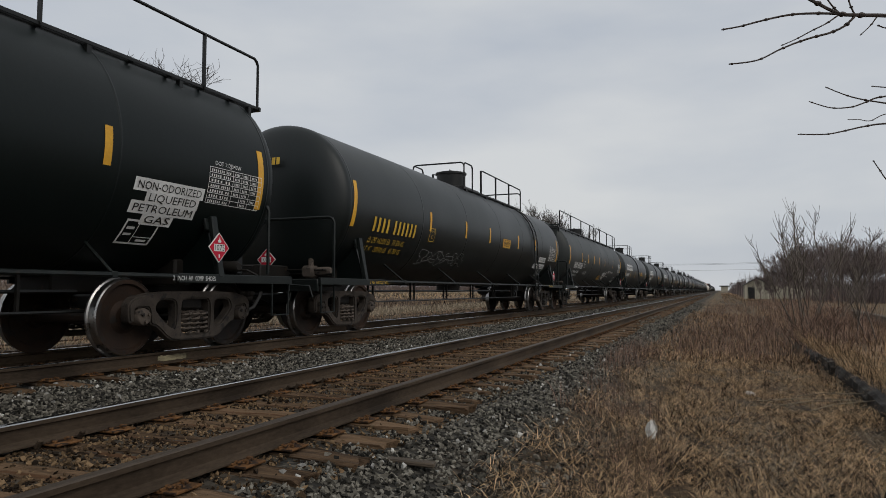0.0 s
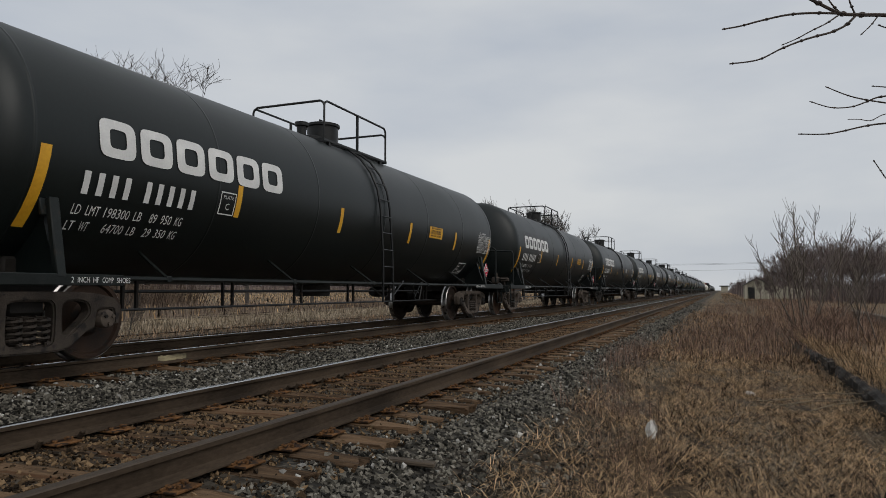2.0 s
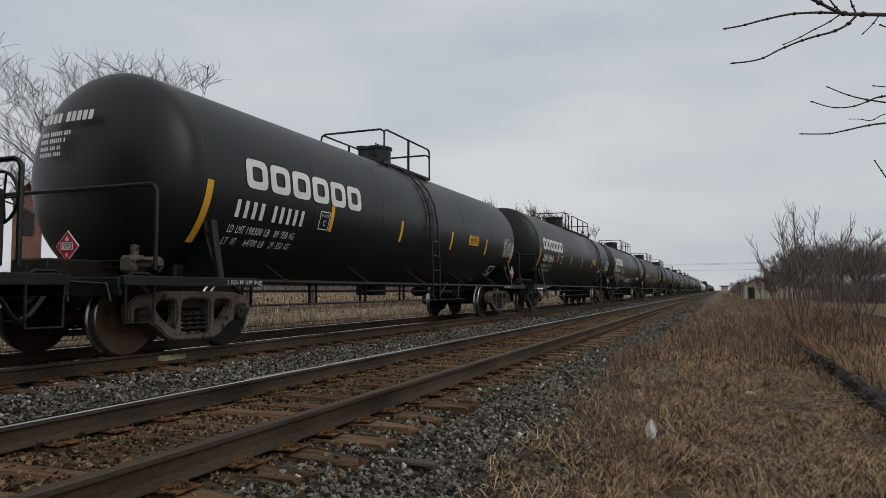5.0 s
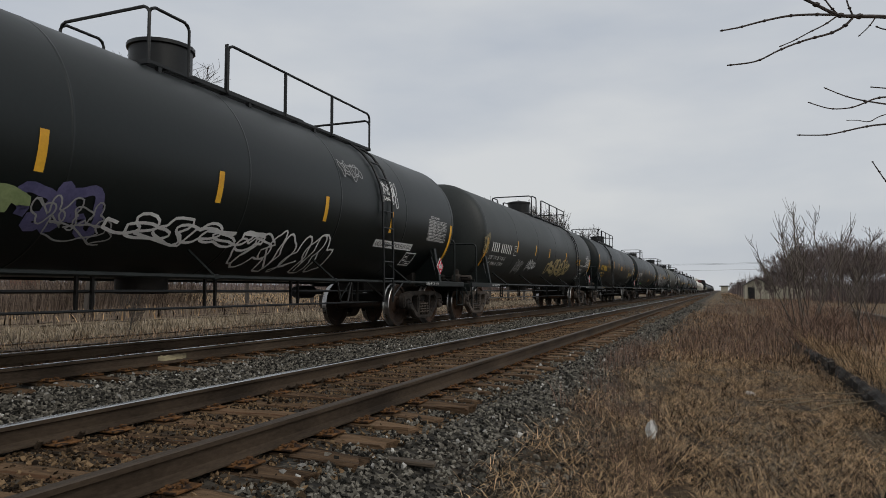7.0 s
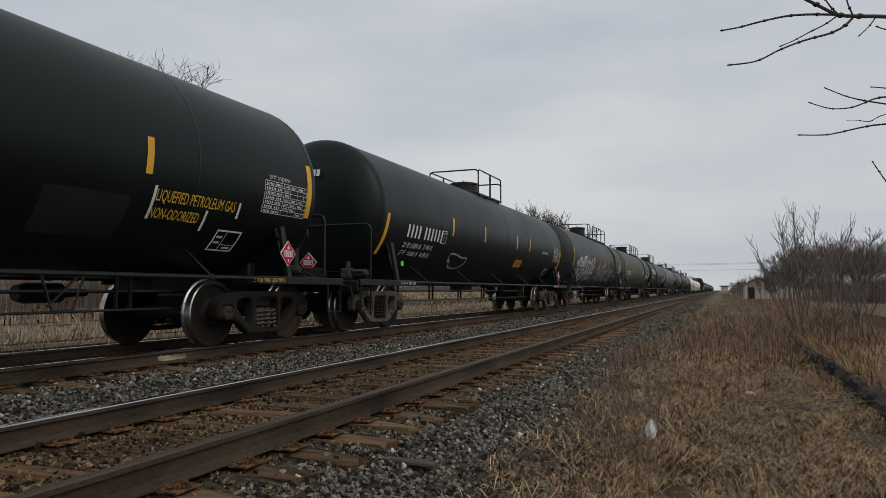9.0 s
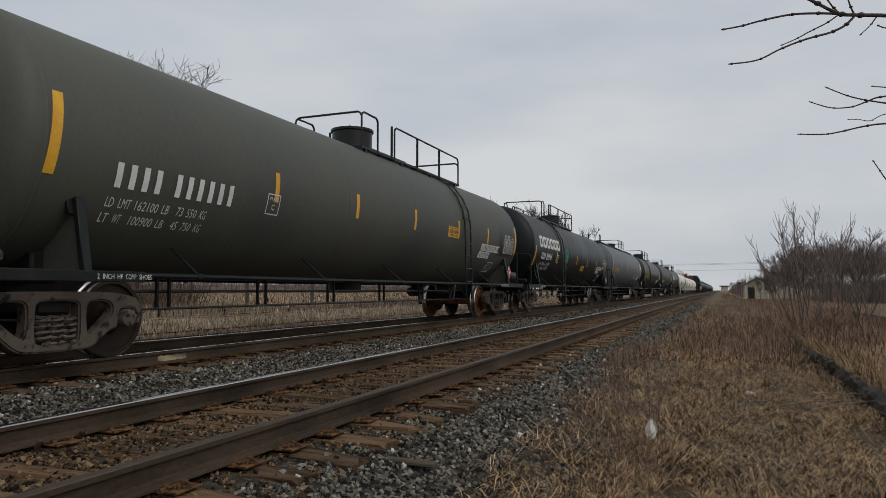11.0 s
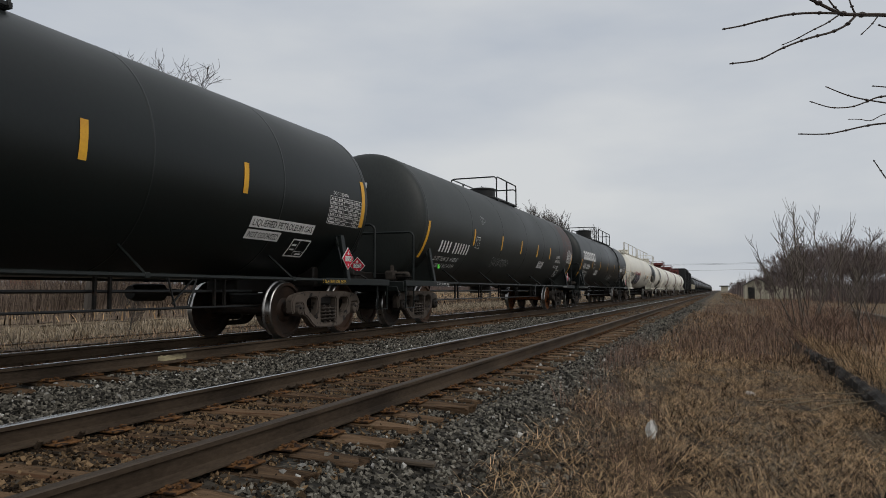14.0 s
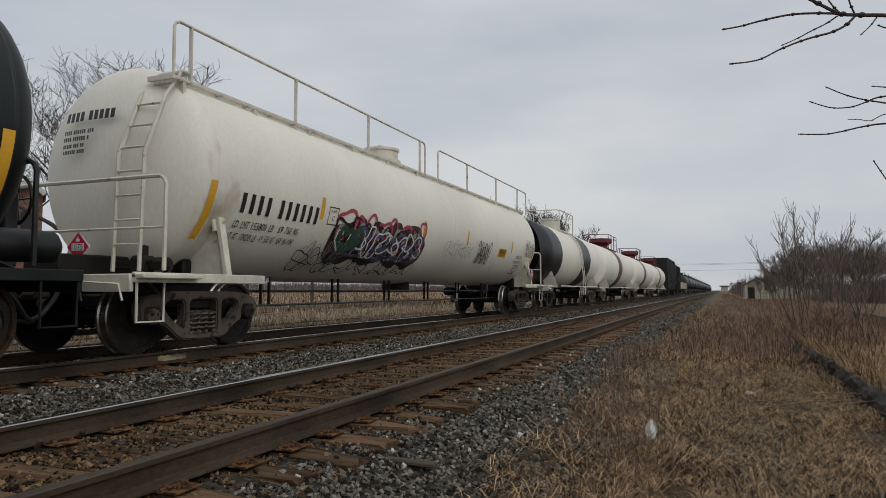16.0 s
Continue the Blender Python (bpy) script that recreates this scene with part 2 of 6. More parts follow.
    mix = n.new("ShaderNodeMix")
    mix.data_type = "RGBA"
    l.new(bed, mix.inputs[0])
    l.new(soil, mix.inputs[6])
    l.new(stone, mix.inputs[7])
    # rust dust between the rails of the near track
    d = math_node("ABSOLUTE", math_node("ADD", sep.outputs[0], 3.5), 0.0)
    dust = n.new("ShaderNodeMapRange")
    dust.inputs["From Min"].default_value, dust.inputs["From Max"].default_value = 1.25, 0.75
    dust.inputs["To Max"].default_value = 0.75
    l.new(d, dust.inputs[0])
    df = math_node("MULTIPLY", dust.outputs[0], ramp(noise_at(2.2, 6.0), [(0.35, (0, 0, 0)), (0.6, (1, 1, 1))]))
    mix2 = n.new("ShaderNodeMix")
    mix2.data_type = "RGBA"
    l.new(df, mix2.inputs[0])
    l.new(mix.outputs[2], mix2.inputs[6])
    mix2.inputs[7].default_value = (0.06, 0.037, 0.019, 1)
    l.new(mix2.outputs[2], p.inputs["Base Color"])
    p.inputs["Roughness"].default_value = 0.92
    p.inputs["Specular IOR Level"].default_value = 0.25
    bp = n.new("ShaderNodeBump")
    bp.inputs["Strength"].default_value, bp.inputs["Distance"].default_value = 0.9, 0.03
    hmix = n.new("ShaderNodeMix")
    l.new(bed, hmix.inputs[0])
    l.new(fine, hmix.inputs[2])
    l.new(vor.outputs["Distance"], hmix.inputs[3])
    l.new(hmix.outputs[0], bp.inputs["Height"])
    l.new(bp.outputs[0], p.inputs["Normal"])
    return m


GROUND = ground_material()
# ---- mesh tools ----
class Build:
    """Collects vertices and faces of one mesh."""

    def __init__(self):
        self.v, self.f, self.mi = [], [], []

    def add(self, verts, faces, slot=0):
        k = len(self.v)
        self.v += [tuple(p) for p in verts]
        self.f += [tuple(k + i for i in f) for f in faces]
        self.mi += [slot] * len(faces)
        return self

    def box(self, x0, x1, y0, y1, z0, z1, slot=0, bevel=0.0, m=None):
        b = min(bevel, (x1 - x0) * 0.45, (y1 - y0) * 0.45, (z1 - z0) * 0.45)
        if b <= 0:
            v = [(x, y, z) for z in (z0, z1) for x, y in ((x0, y0), (x1, y0), (x1, y1), (x0, y1))]
            f = [(3, 2, 1, 0), (4, 5, 6, 7), (0, 1, 5, 4), (1, 2, 6, 5), (2, 3, 7, 6), (3, 0, 4, 7)]
        else:
            v = []
            for z, c in ((z0, b), (z0 + b, 0), (z1 - b, 0), (z1, b)):
                v += [(x0 + b, y0 + c, z), (x1 - b, y0 + c, z), (x1 - c, y0 + b, z), (x1 - c, y1 - b, z),
                      (x1 - b, y1 - c, z), (x0 + b, y1 - c, z), (x0 + c, y1 - b, z), (x0 + c, y0 + b, z)]
            f = [tuple(range(7, -1, -1)), tuple(range(24, 32))]
            for r in range(3):
                f += [(r * 8 + i, r * 8 + (i + 1) % 8, r * 8 + 8 + (i + 1) % 8, r * 8 + 8 + i) for i in range(8)]
        if m is not None:
            v = [m @ Vector(p) for p in v]
        return self.add(v, f, slot)

    def tube(self, pts, r, seg=6, slot=0, radii=None, caps=True):
        pts = [Vector(p) for p in pts]
        up = Vector((0.31, 0.22, 0.92)).normalized()
        v, f = [], []
        for i, p in enumerate(pts):
            d = (pts[min(i + 1, len(pts) - 1)] - pts[max(i - 1, 0)])
            d = d.normalized() if d.length > 1e-9 else Vector((0, 0, 1))
            a = d.cross(up)
            if a.length < 0.05:
                a = d.cross(Vector((1, 0, 0)))
            a.normalize()
            b = d.cross(a)
            rr = radii[i] if radii else r
            v += [p + (a * math.cos(2 * math.pi * k / seg) + b * math.sin(2 * math.pi * k / seg)) * rr for k in range(seg)]
        for i in range(len(pts) - 1):
            for k in range(seg):
                k2 = (k + 1) % seg
                f.append((i * seg + k, i * seg + k2, (i + 1) * seg + k2, (i + 1) * seg + k))
        if caps:
            f.append(tuple(range(seg - 1, -1, -1)))
            f.append(tuple((len(pts) - 1) * seg + k for k in range(seg)))
        return self.add(v, f, slot)

    def lathe(self, prof, seg=24, axis="y", centre=(0, 0, 0), slot=0, slots=None):
        """prof: (along the axis, radius)."""
        v, f, mi = [], [], []
        cx, cy, cz = centre
        for a, r in prof:
            for k in range(seg):
                c, s = r * math.cos(2 * math.pi * k / seg), r * math.sin(2 * math.pi * k / seg)
                v.append({"y": (cx + c, cy + a, cz + s), "x": (cx + a, cy + c, cz + s), "z": (cx + c, cy + s, cz + a)}[axis])
        for i in range(len(prof) - 1):
            for k in range(seg):
                k2 = (k + 1) % seg
                q = (i * seg + k, i * seg + k2, (i + 1) * seg + k2, (i + 1) * seg + k)
                f.append(q[::-1] if axis == "y" else q)
                mi.append(slots[i] if slots else slot)
        k0 = len(self.mi)
        self.add(v, f, slot)
        self.mi[k0:] = mi
        return self

    def mesh(self, name, mats, smooth=True, sharp=38):
        me = bpy.data.meshes.new(name)
        me.from_pydata(self.v, [], self.f)
        for m in (mats if isinstance(mats, (list, tuple)) else [mats]):
            me.materials.append(m)
        if any(self.mi):
            me.polygons.foreach_set("material_index", self.mi)
        if smooth:
            me.polygons.foreach_set("use_smooth", [True] * len(me.polygons))
            me.set_sharp_from_angle(angle=radians(sharp))
        me.update()
        return me


def thing(name, label, category, group="", kind="", at=None):
    ob = new(name)
    if at is not None:
        ob.matrix_basis = at
    return tagged(ob, label, category, group, kind)


def part(name, bm, mat, parent, label="", at=None, smooth=True, sharp=38):
    """Links a Build (or a finished mesh) as one mesh object under a thing or a part."""
    me = bm if isinstance(bm, bpy.types.Mesh) else bm.mesh(name, mat, smooth, sharp)
    ob = new(name, me)
    ob.parent = parent
    if at is not None:
        ob.matrix_basis = at
    if label:
        tagged(ob, label)
    return ob


def solid(name, bm, mat, label, category, group="", kind="", at=None, smooth=True):
    ob = new(name, bm if isinstance(bm, bpy.types.Mesh) else bm.mesh(name, mat, smooth))
    if at is not None:
        ob.matrix_basis = at
    return tagged(ob, label, category, group, kind)


def raw_mesh(name, verts, faces_flat, sizes, mat, smooth=False):
    """A big mesh from numpy arrays."""
    me = bpy.data.meshes.new(name)
    me.vertices.add(len(verts))
    me.vertices.foreach_set("co", np.asarray(verts, np.float32).ravel())
    me.loops.add(len(faces_flat))
    me.loops.foreach_set("vertex_index", np.asarray(faces_flat, np.int32))
    me.polygons.add(len(sizes))
    starts = np.concatenate(([0], np.cumsum(sizes)[:-1])).astype(np.int32)
    me.polygons.foreach_set("loop_start", starts)
    me.polygons.foreach_set("loop_total", np.asarray(sizes, np.int32))
    me.polygons.foreach_set("use_smooth", np.full(len(sizes), smooth))
    me.materials.append(mat)
    me.update(calc_edges=True)
    return me


TEXTS = {}


def text_verts(body):
    """Filled letters of height 1 (capital), centred on nothing: x from 0, y from 0."""
    if body not in TEXTS:
        cu = bpy.data.curves.new("letters", "FONT")
        cu.body, cu.resolution_u, cu.size = body, 2, 1.0
        ob = bpy.data.objects.new("letters", cu)
        me = bpy.data.meshes.new_from_object(ob)
        v = np.array([p.co[:2] for p in me.vertices]).reshape(-1, 2)
        f = [tuple(p.vertices) for p in me.polygons]
        bpy.data.objects.remove(ob)
        bpy.data.curves.remove(cu)
        bpy.data.meshes.remove(me)
        h = 0.69
        v = v / h
        v[:, 0] -= v[:, 0].min() if len(v) else 0
        TEXTS[body] = (v, f)
    return TEXTS[body]
# ---- ground, tracks ----
NEAR_X, FAR_X, FAR_Z = -3.5, -7.37, 0.085
PROFILE = [(-3000, 2.0), (-160, 2.2), (-120, 1.6), (-95, -0.1), (-60, -0.35), (-22, -0.3), (-13.5, -0.35), (-12.4, -0.16), (-10.4, -0.14), (-9.9, -0.22),
           (-9.0, -0.14), (-5.7, -0.13), (-5.3, -0.2), (-4.4, -0.197), (-2.7, -0.197), (-2.35, -0.215), (-2.1, -0.255), (-1.55, -0.41), (-1.2, -0.5), (0.0, -0.6), (1.72, -0.62), (1.95, -0.36), (8, -0.32), (40, -0.3), (3000, 0.0)]


def ground_z(x, y):
    for (xa, za), (xb, zb) in zip(PROFILE, PROFILE[1:]):
        if x <= xb:
            z = za + (zb - za) * (x - xa) / (xb - xa)
            break
    rough = 0.0
    if x > -1.6:
        rough = min(1.0, (x + 1.6) / 0.8) * 0.05
    elif x < -13:
        rough = min(1.0, (-13 - x) / 10) * 0.12
    if rough:
        z += rough * noise.noise((x * 0.9, y * 0.9, 0.3)) + rough * 0.5 * noise.noise((x * 2.7, y * 2.7, 4.0))
    return z


def build_ground():
    xs = [-3000, -1500, -700, -400, -250, -200, -160, -140, -120, -105, -95, -80, -60, -50, -40, -32, -26, -22, -19, -17, -15, -13.5, -13, -12.4, -11.4, -10.4, -10.1, -9.9, -9.4, -9.0,
          -8.0, -7.0, -6.2, -5.7, -5.5, -5.3, -4.4, -3.5, -2.7, -2.35, -2.1, -1.8, -1.55] + [-1.2 + 0.25 * i for i in range(30)] + [7, 8, 10, 13, 17, 22, 30, 40, 60, 90, 140, 220, 400, 800, 1500, 3000]
    ys = [-200, -60, -20, -8, -3] + [0.3 * i - 1 for i in range(60)] + [18 + i for i in range(20)] + [40, 44, 48, 53, 60, 70, 80, 95, 110, 130, 160, 200, 260, 350, 500, 800, 1300, 2200, 4200]
    v = [(x, y, ground_z(x, y)) for y in ys for x in xs]
    n = len(xs)
    f = [(j * n + i, j * n + i + 1, (j + 1) * n + i + 1, (j + 1) * n + i) for j in range(len(ys) - 1) for i in range(n - 1)]
    return solid("ground", Build().add(v, f), GROUND, "dry brown grass ground with grey crushed stone trackbed", "ground", kind="structure")


RAIL_PROFILE = [(-0.075, -0.18), (0.075, -0.18), (0.075, -0.168), (0.02, -0.152), (0.009, -0.14), (0.009, -0.05), (0.036, -0.038), (0.036, -0.008), (0.027, 0.0),
                (-0.027, 0.0), (-0.036, -0.008), (-0.036, -0.038), (-0.009, -0.05), (-0.009, -0.14), (-0.02, -0.152), (-0.075, -0.168)]


RAIL_PROFILE = [(x, z * 0.88) for x, z in RAIL_PROFILE]


def rail(parent, x, z, top, name="rail", y0=-40, y1=1800, label=""):
    n = len(RAIL_PROFILE)
    ys = [y0, 0, 40, 150, 500, y1]
    b = Build()
    v = [(px, y, pz) for y in ys for px, pz in RAIL_PROFILE]
    f, mi = [], []
    for j in range(len(ys) - 1):
        for i in range(n):
            i2 = (i + 1) % n
            f.append((j * n + i2, j * n + i, (j + 1) * n + i, (j + 1) * n + i2))
            mi.append(1 if 7 <= i <= 9 else 0)
    f += [tuple(range(n)), tuple((len(ys) - 1) * n + i for i in range(n - 1, -1, -1))]
    b.add(v, f)
    b.mi = mi + [0, 0]
    return part(name, b, [RAIL_SIDE, top], parent, label, pose(x, 0, z), smooth=False)


def tie_mesh(seed, length=2.6):
    rnd = random.Random(seed)
    b = Build()
    n, hw = 9, 0.112
    v, f = [], []
    for i in range(n):
        x = -length / 2 + length * i / (n - 1)
        e = 0.012
        for yy, zz in ((-hw, -0.18), (hw, -0.18), (hw, -0.012), (hw - 0.016, 0), (0.03, -0.003), (-0.03, -0.006), (-hw + 0.016, 0), (-hw, -0.012)):
            v.append((x + (rnd.uniform(-0.05, 0.05) if i in (0, n - 1) else 0), (yy + rnd.uniform(-e, e)) * (rnd.uniform(0.7, 1.0) if i in (0, n - 1) else 1), zz + (rnd.uniform(-0.012, 0.005) if zz > -0.1 else 0) - (rnd.uniform(0, 0.03) if i in (0, n - 1) and zz > -0.1 else 0)))
    for i in range(n - 1):
        f += [(i * 8 + k, (i + 1) * 8 + k, (i + 1) * 8 + (k + 1) % 8, i * 8 + (k + 1) % 8) for k in range(8)]
    f += [tuple(range(8)), tuple((n - 1) * 8 + k for k in range(7, -1, -1))]
    return b.add(v, f).mesh("tie", TIE_WOOD, smooth=False)


def plate_mesh(anchors):
    """Ribbed plate with four square-headed spikes; rail anchors beside some."""
    b = Build()
    b.box(-0.19, 0.19, -0.1, 0.1, 0, 0.016, bevel=0.005)
    for sx in (-1, 1):
        b.box(min(sx * 0.085, sx * 0.1), max(sx * 0.085, sx * 0.1), -0.1, 0.1, 0.014, 0.028, bevel=0.004)
        for y in (-0.055, 0.05):
            b.box(sx * 0.1 - 0.022, sx * 0.1 + 0.022, y - 0.016, y + 0.016, 0.02, 0.05, bevel=0.006, m=pose(0, 0, 0, 0, sx * 8, 0))
        b.box(sx * 0.15 - 0.014, sx * 0.15 + 0.014, 0.01, 0.04, 0.014, 0.038, bevel=0.005)
    if anchors:
        for y in (-0.16, 0.16):
            b.box(-0.012, 0.012, y - 0.02, y + 0.02, -0.02, 0.05, slot=1, bevel=0.006, m=pose(0.088, 0, 0.015, 0, 35, 0))
            b.box(-0.1, 0.09, y - 0.013, y + 0.013, -0.03, -0.006, slot=1, bevel=0.005)
    return b.mesh("tie_plate", [RUST, RAIL_SIDE], smooth=False)


def build_track(name, label, x, z, tops, first, count, spacing, plates):
    root = thing(name, label, "railway track", kind="structure", at=pose(0, 0, 0))
    for sx, top in zip((-1, 1), tops):
        rail(root, x + sx * 0.752, z, top)
    rnd = random.Random(count)
    meshes = [tie_mesh(s + count, 2.6 + (0.0, 0.08, -0.1, 0.12, 0.04)[s]) for s in range(5)]
    pm = [plate_mesh(False), plate_mesh(True)]
    for i in range(count):
        y = first + i * spacing + rnd.uniform(-0.03, 0.03)
        t = part("tie", meshes[rnd.randrange(5)], None, root, at=pose(x + rnd.uniform(-0.06, 0.06), y, z - 0.178 + rnd.uniform(-0.008, 0.006), 0, 0, rnd.uniform(-1.2, 1.2)))
        if i < plates:
            for sx in (-1, 1):
                part("tie_plate", pm[rnd.random() < 0.45], None, t, at=t.matrix_basis.inverted() @ pose(x + sx * 0.752, y, z - 0.175, 0, 0, 180 if sx > 0 else 0))
    b = Build()
    for i in range(count, count + 220):
        y = first + i * spacing
        b.box(x - 1.3, x + 1.3, y - 0.11, y + 0.11, z - 0.36, z - 0.178)
    far = part("far_ties", b, TIE_WOOD, root, smooth=False)
    tagged(far, kind="stuff")
    return root


def lump_base():
    """Corners and triangles of a block that the stones are broken from."""
    v = np.array([(x, y, z) for x in (-1, 1) for y in (-1, 1) for z in (-1, 1)]) * 0.85
    quads = ((0, 1, 3, 2), (4, 6, 7, 5), (0, 4, 5, 1), (2, 3, 7, 6), (0, 2, 6, 4), (1, 5, 7, 3))
    return v, np.array([t for a, b, c, d in quads for t in ((a, b, c), (a, c, d))])


def scatter_stones(name, label, spots, sizes, mat, seed):
    """Angular broken stones, each an irregular eight-cornered lump, lying on the bed."""
    rng = np.random.default_rng(seed)
    bv, bf = lump_base()
    kinds = []
    for _ in range(24):
        w = bv + rng.uniform(-0.42, 0.42, bv.shape)
        for _cut in range(3):
            c = rng.normal(size=3)
            c /= np.linalg.norm(c)
            w -= np.maximum(0.0, w @ c - rng.uniform(0.5, 0.8))[:, None] * c
        w *= rng.uniform(0.65, 1.35, (1, 3))
        kinds.append(w)
    kinds = np.array(kinds)
    n = len(spots)
    q = rng.normal(size=(n, 4))
    q /= np.linalg.norm(q, axis=1, keepdims=True)
    w, x, y, z = q.T
    R = np.stack([np.stack([1 - 2 * (y * y + z * z), 2 * (x * y - z * w), 2 * (x * z + y * w)], 1),
                  np.stack([2 * (x * y + z * w), 1 - 2 * (x * x + z * z), 2 * (y * z - x * w)], 1),
                  np.stack([2 * (x * z - y * w), 2 * (y * z + x * w), 1 - 2 * (x * x + y * y)], 1)], 1)
    k = rng.integers(0, len(kinds), n)
    V = np.einsum("nij,nvj->nvi", R, kinds[k]) * sizes[:, None, None] + spots[:, None, :]
    F = bf[None] + (np.arange(n) * len(bv))[:, None, None]
    me = raw_mesh(name, V.reshape(-1, 3), F.reshape(-1), np.full(n * len(bf), 3), mat)
    ob = new(name, me)
    return tagged(ob, label, "ballast", kind="stuff")


def bed_z(x):
    return np.interp(x, [p[0] for p in PROFILE], [p[1] for p in PROFILE])


def build_ballast():
    rng = np.random.default_rng(7)

    def field(n, x0, x1, y0, y1, power=2.0):
        u = rng.random(n) ** power
        return np.stack([rng.uniform(x0, x1, n), y0 + (y1 - y0) * u], 1)

    zones = [field(34000, -6.5, -4.7, 2.0, 24, 1.4), field(21000, -2.4, -1.5, 1.4, 30, 1.6),
             field(3000, -1.6, -1.0, 1.5, 20, 1.5), field(2500, -8.05, -6.7, 2, 22, 1.5), field(9000, -6.4, -1.3, 22, 70, 1.4)]
    xy = np.concatenate(zones)
    on_tie = (np.abs(((xy[:, 1] + 0.6) / 0.497 + 0.5) % 1.0 - 0.5) < 0.24) & (np.abs(xy[:, 0] - NEAR_X) < 1.38)
    xy = xy[~(on_tie & (rng.random(len(xy)) < 0.7))]
    sz = (0.0075 + 0.0125 * rng.random(len(xy)) ** 1.8) * np.where(xy[:, 1] > 22, 1.7, 1.0)
    dusty = np.concatenate([field(26000, -4.2, -2.8, 1.0, 26, 1.6), field(7000, -2.72, -2.1, 1.0, 24, 1.6), field(5000, -4.75, -4.3, 1.0, 22, 1.6)])
    # the ties stand clear of most stones
    on_tie = np.abs(((dusty[:, 1] + 0.6) / 0.497 + 0.5) % 1.0 - 0.5) < 0.24
    dusty = dusty[~(on_tie & (rng.random(len(dusty)) < 0.62))]
    dz = 0.005 + 0.012 * rng.random(len(dusty)) ** 1.5
    scatter_stones("dusty_stones", "brown rust-dusted stones between the ties", np.column_stack([dusty, bed_z(dusty[:, 0]) + dz * rng.uniform(-0.1, 0.8, len(dusty))]), dz, STONE_DUSTY, 6)
    z = bed_z(xy[:, 0]) + sz * rng.uniform(-0.25, 0.75, len(xy))
    spots = np.column_stack([xy, z])
    scatter_stones("ballast_stones", "grey crushed stone ballast around the tracks", spots, sz, STONE, 3)
    k = (rng.random(len(xy)) < 0.02) & (sz < 0.018)
    scatter_stones("pale_stones", "scattered pale limestone pieces among the ballast", spots[k] + [0, 0, 0.012], sz[k] * 1.15, STONE_WHITE, 4)


def blades(name, label, xy, height, width, mat, seed, lean=0.5, category="grass", base=None, flat=0.0):
    """Many thin bent blades, three joints each."""
    rng = np.random.default_rng(seed)
    n = len(xy)
    z = np.array([ground_z(*p) for p in xy]) - 0.02 if base is None else base
    a = rng.uniform(0, 2 * np.pi, n)
    tilt = rng.uniform(flat, 1, n) ** 1.3 * lean
    h = height * rng.uniform(0.5, 1.2, n)
    d = np.stack([np.cos(a), np.sin(a)], 1)
    side = np.stack([-np.sin(a + rng.uniform(-1, 1, n)), np.cos(a + rng.uniform(-1, 1, n))], 1)
    V = np.zeros((n, 5, 3))
    for j, (s, b) in enumerate(((0, 0.0), (0.55, 0.35), (1.0, 1.0))):
        off = (h * np.sin(tilt) * (b * 0.9 + s * 0.3))[:, None] * d
        zz = z + h * s * np.cos(tilt * (0.5 + 0.6 * s))
        if j < 2:
            wv = (width * (1 - 0.4 * s))[:, None] * side
            V[:, j * 2, :2], V[:, j * 2 + 1, :2] = xy + off - wv, xy + off + wv
            V[:, j * 2, 2] = V[:, j * 2 + 1, 2] = zz
        else:
            V[:, 4, :2], V[:, 4, 2] = xy + off, zz
    base_f = np.array([0, 1, 3, 2, 2, 3, 4])
    F = (np.arange(n) * 5)[:, None] + base_f[None]
    me = raw_mesh(name, V.reshape(-1, 3), F.reshape(-1), np.tile([4, 3], n), mat, True)
    return tagged(new(name, me), label, category, kind="stuff")


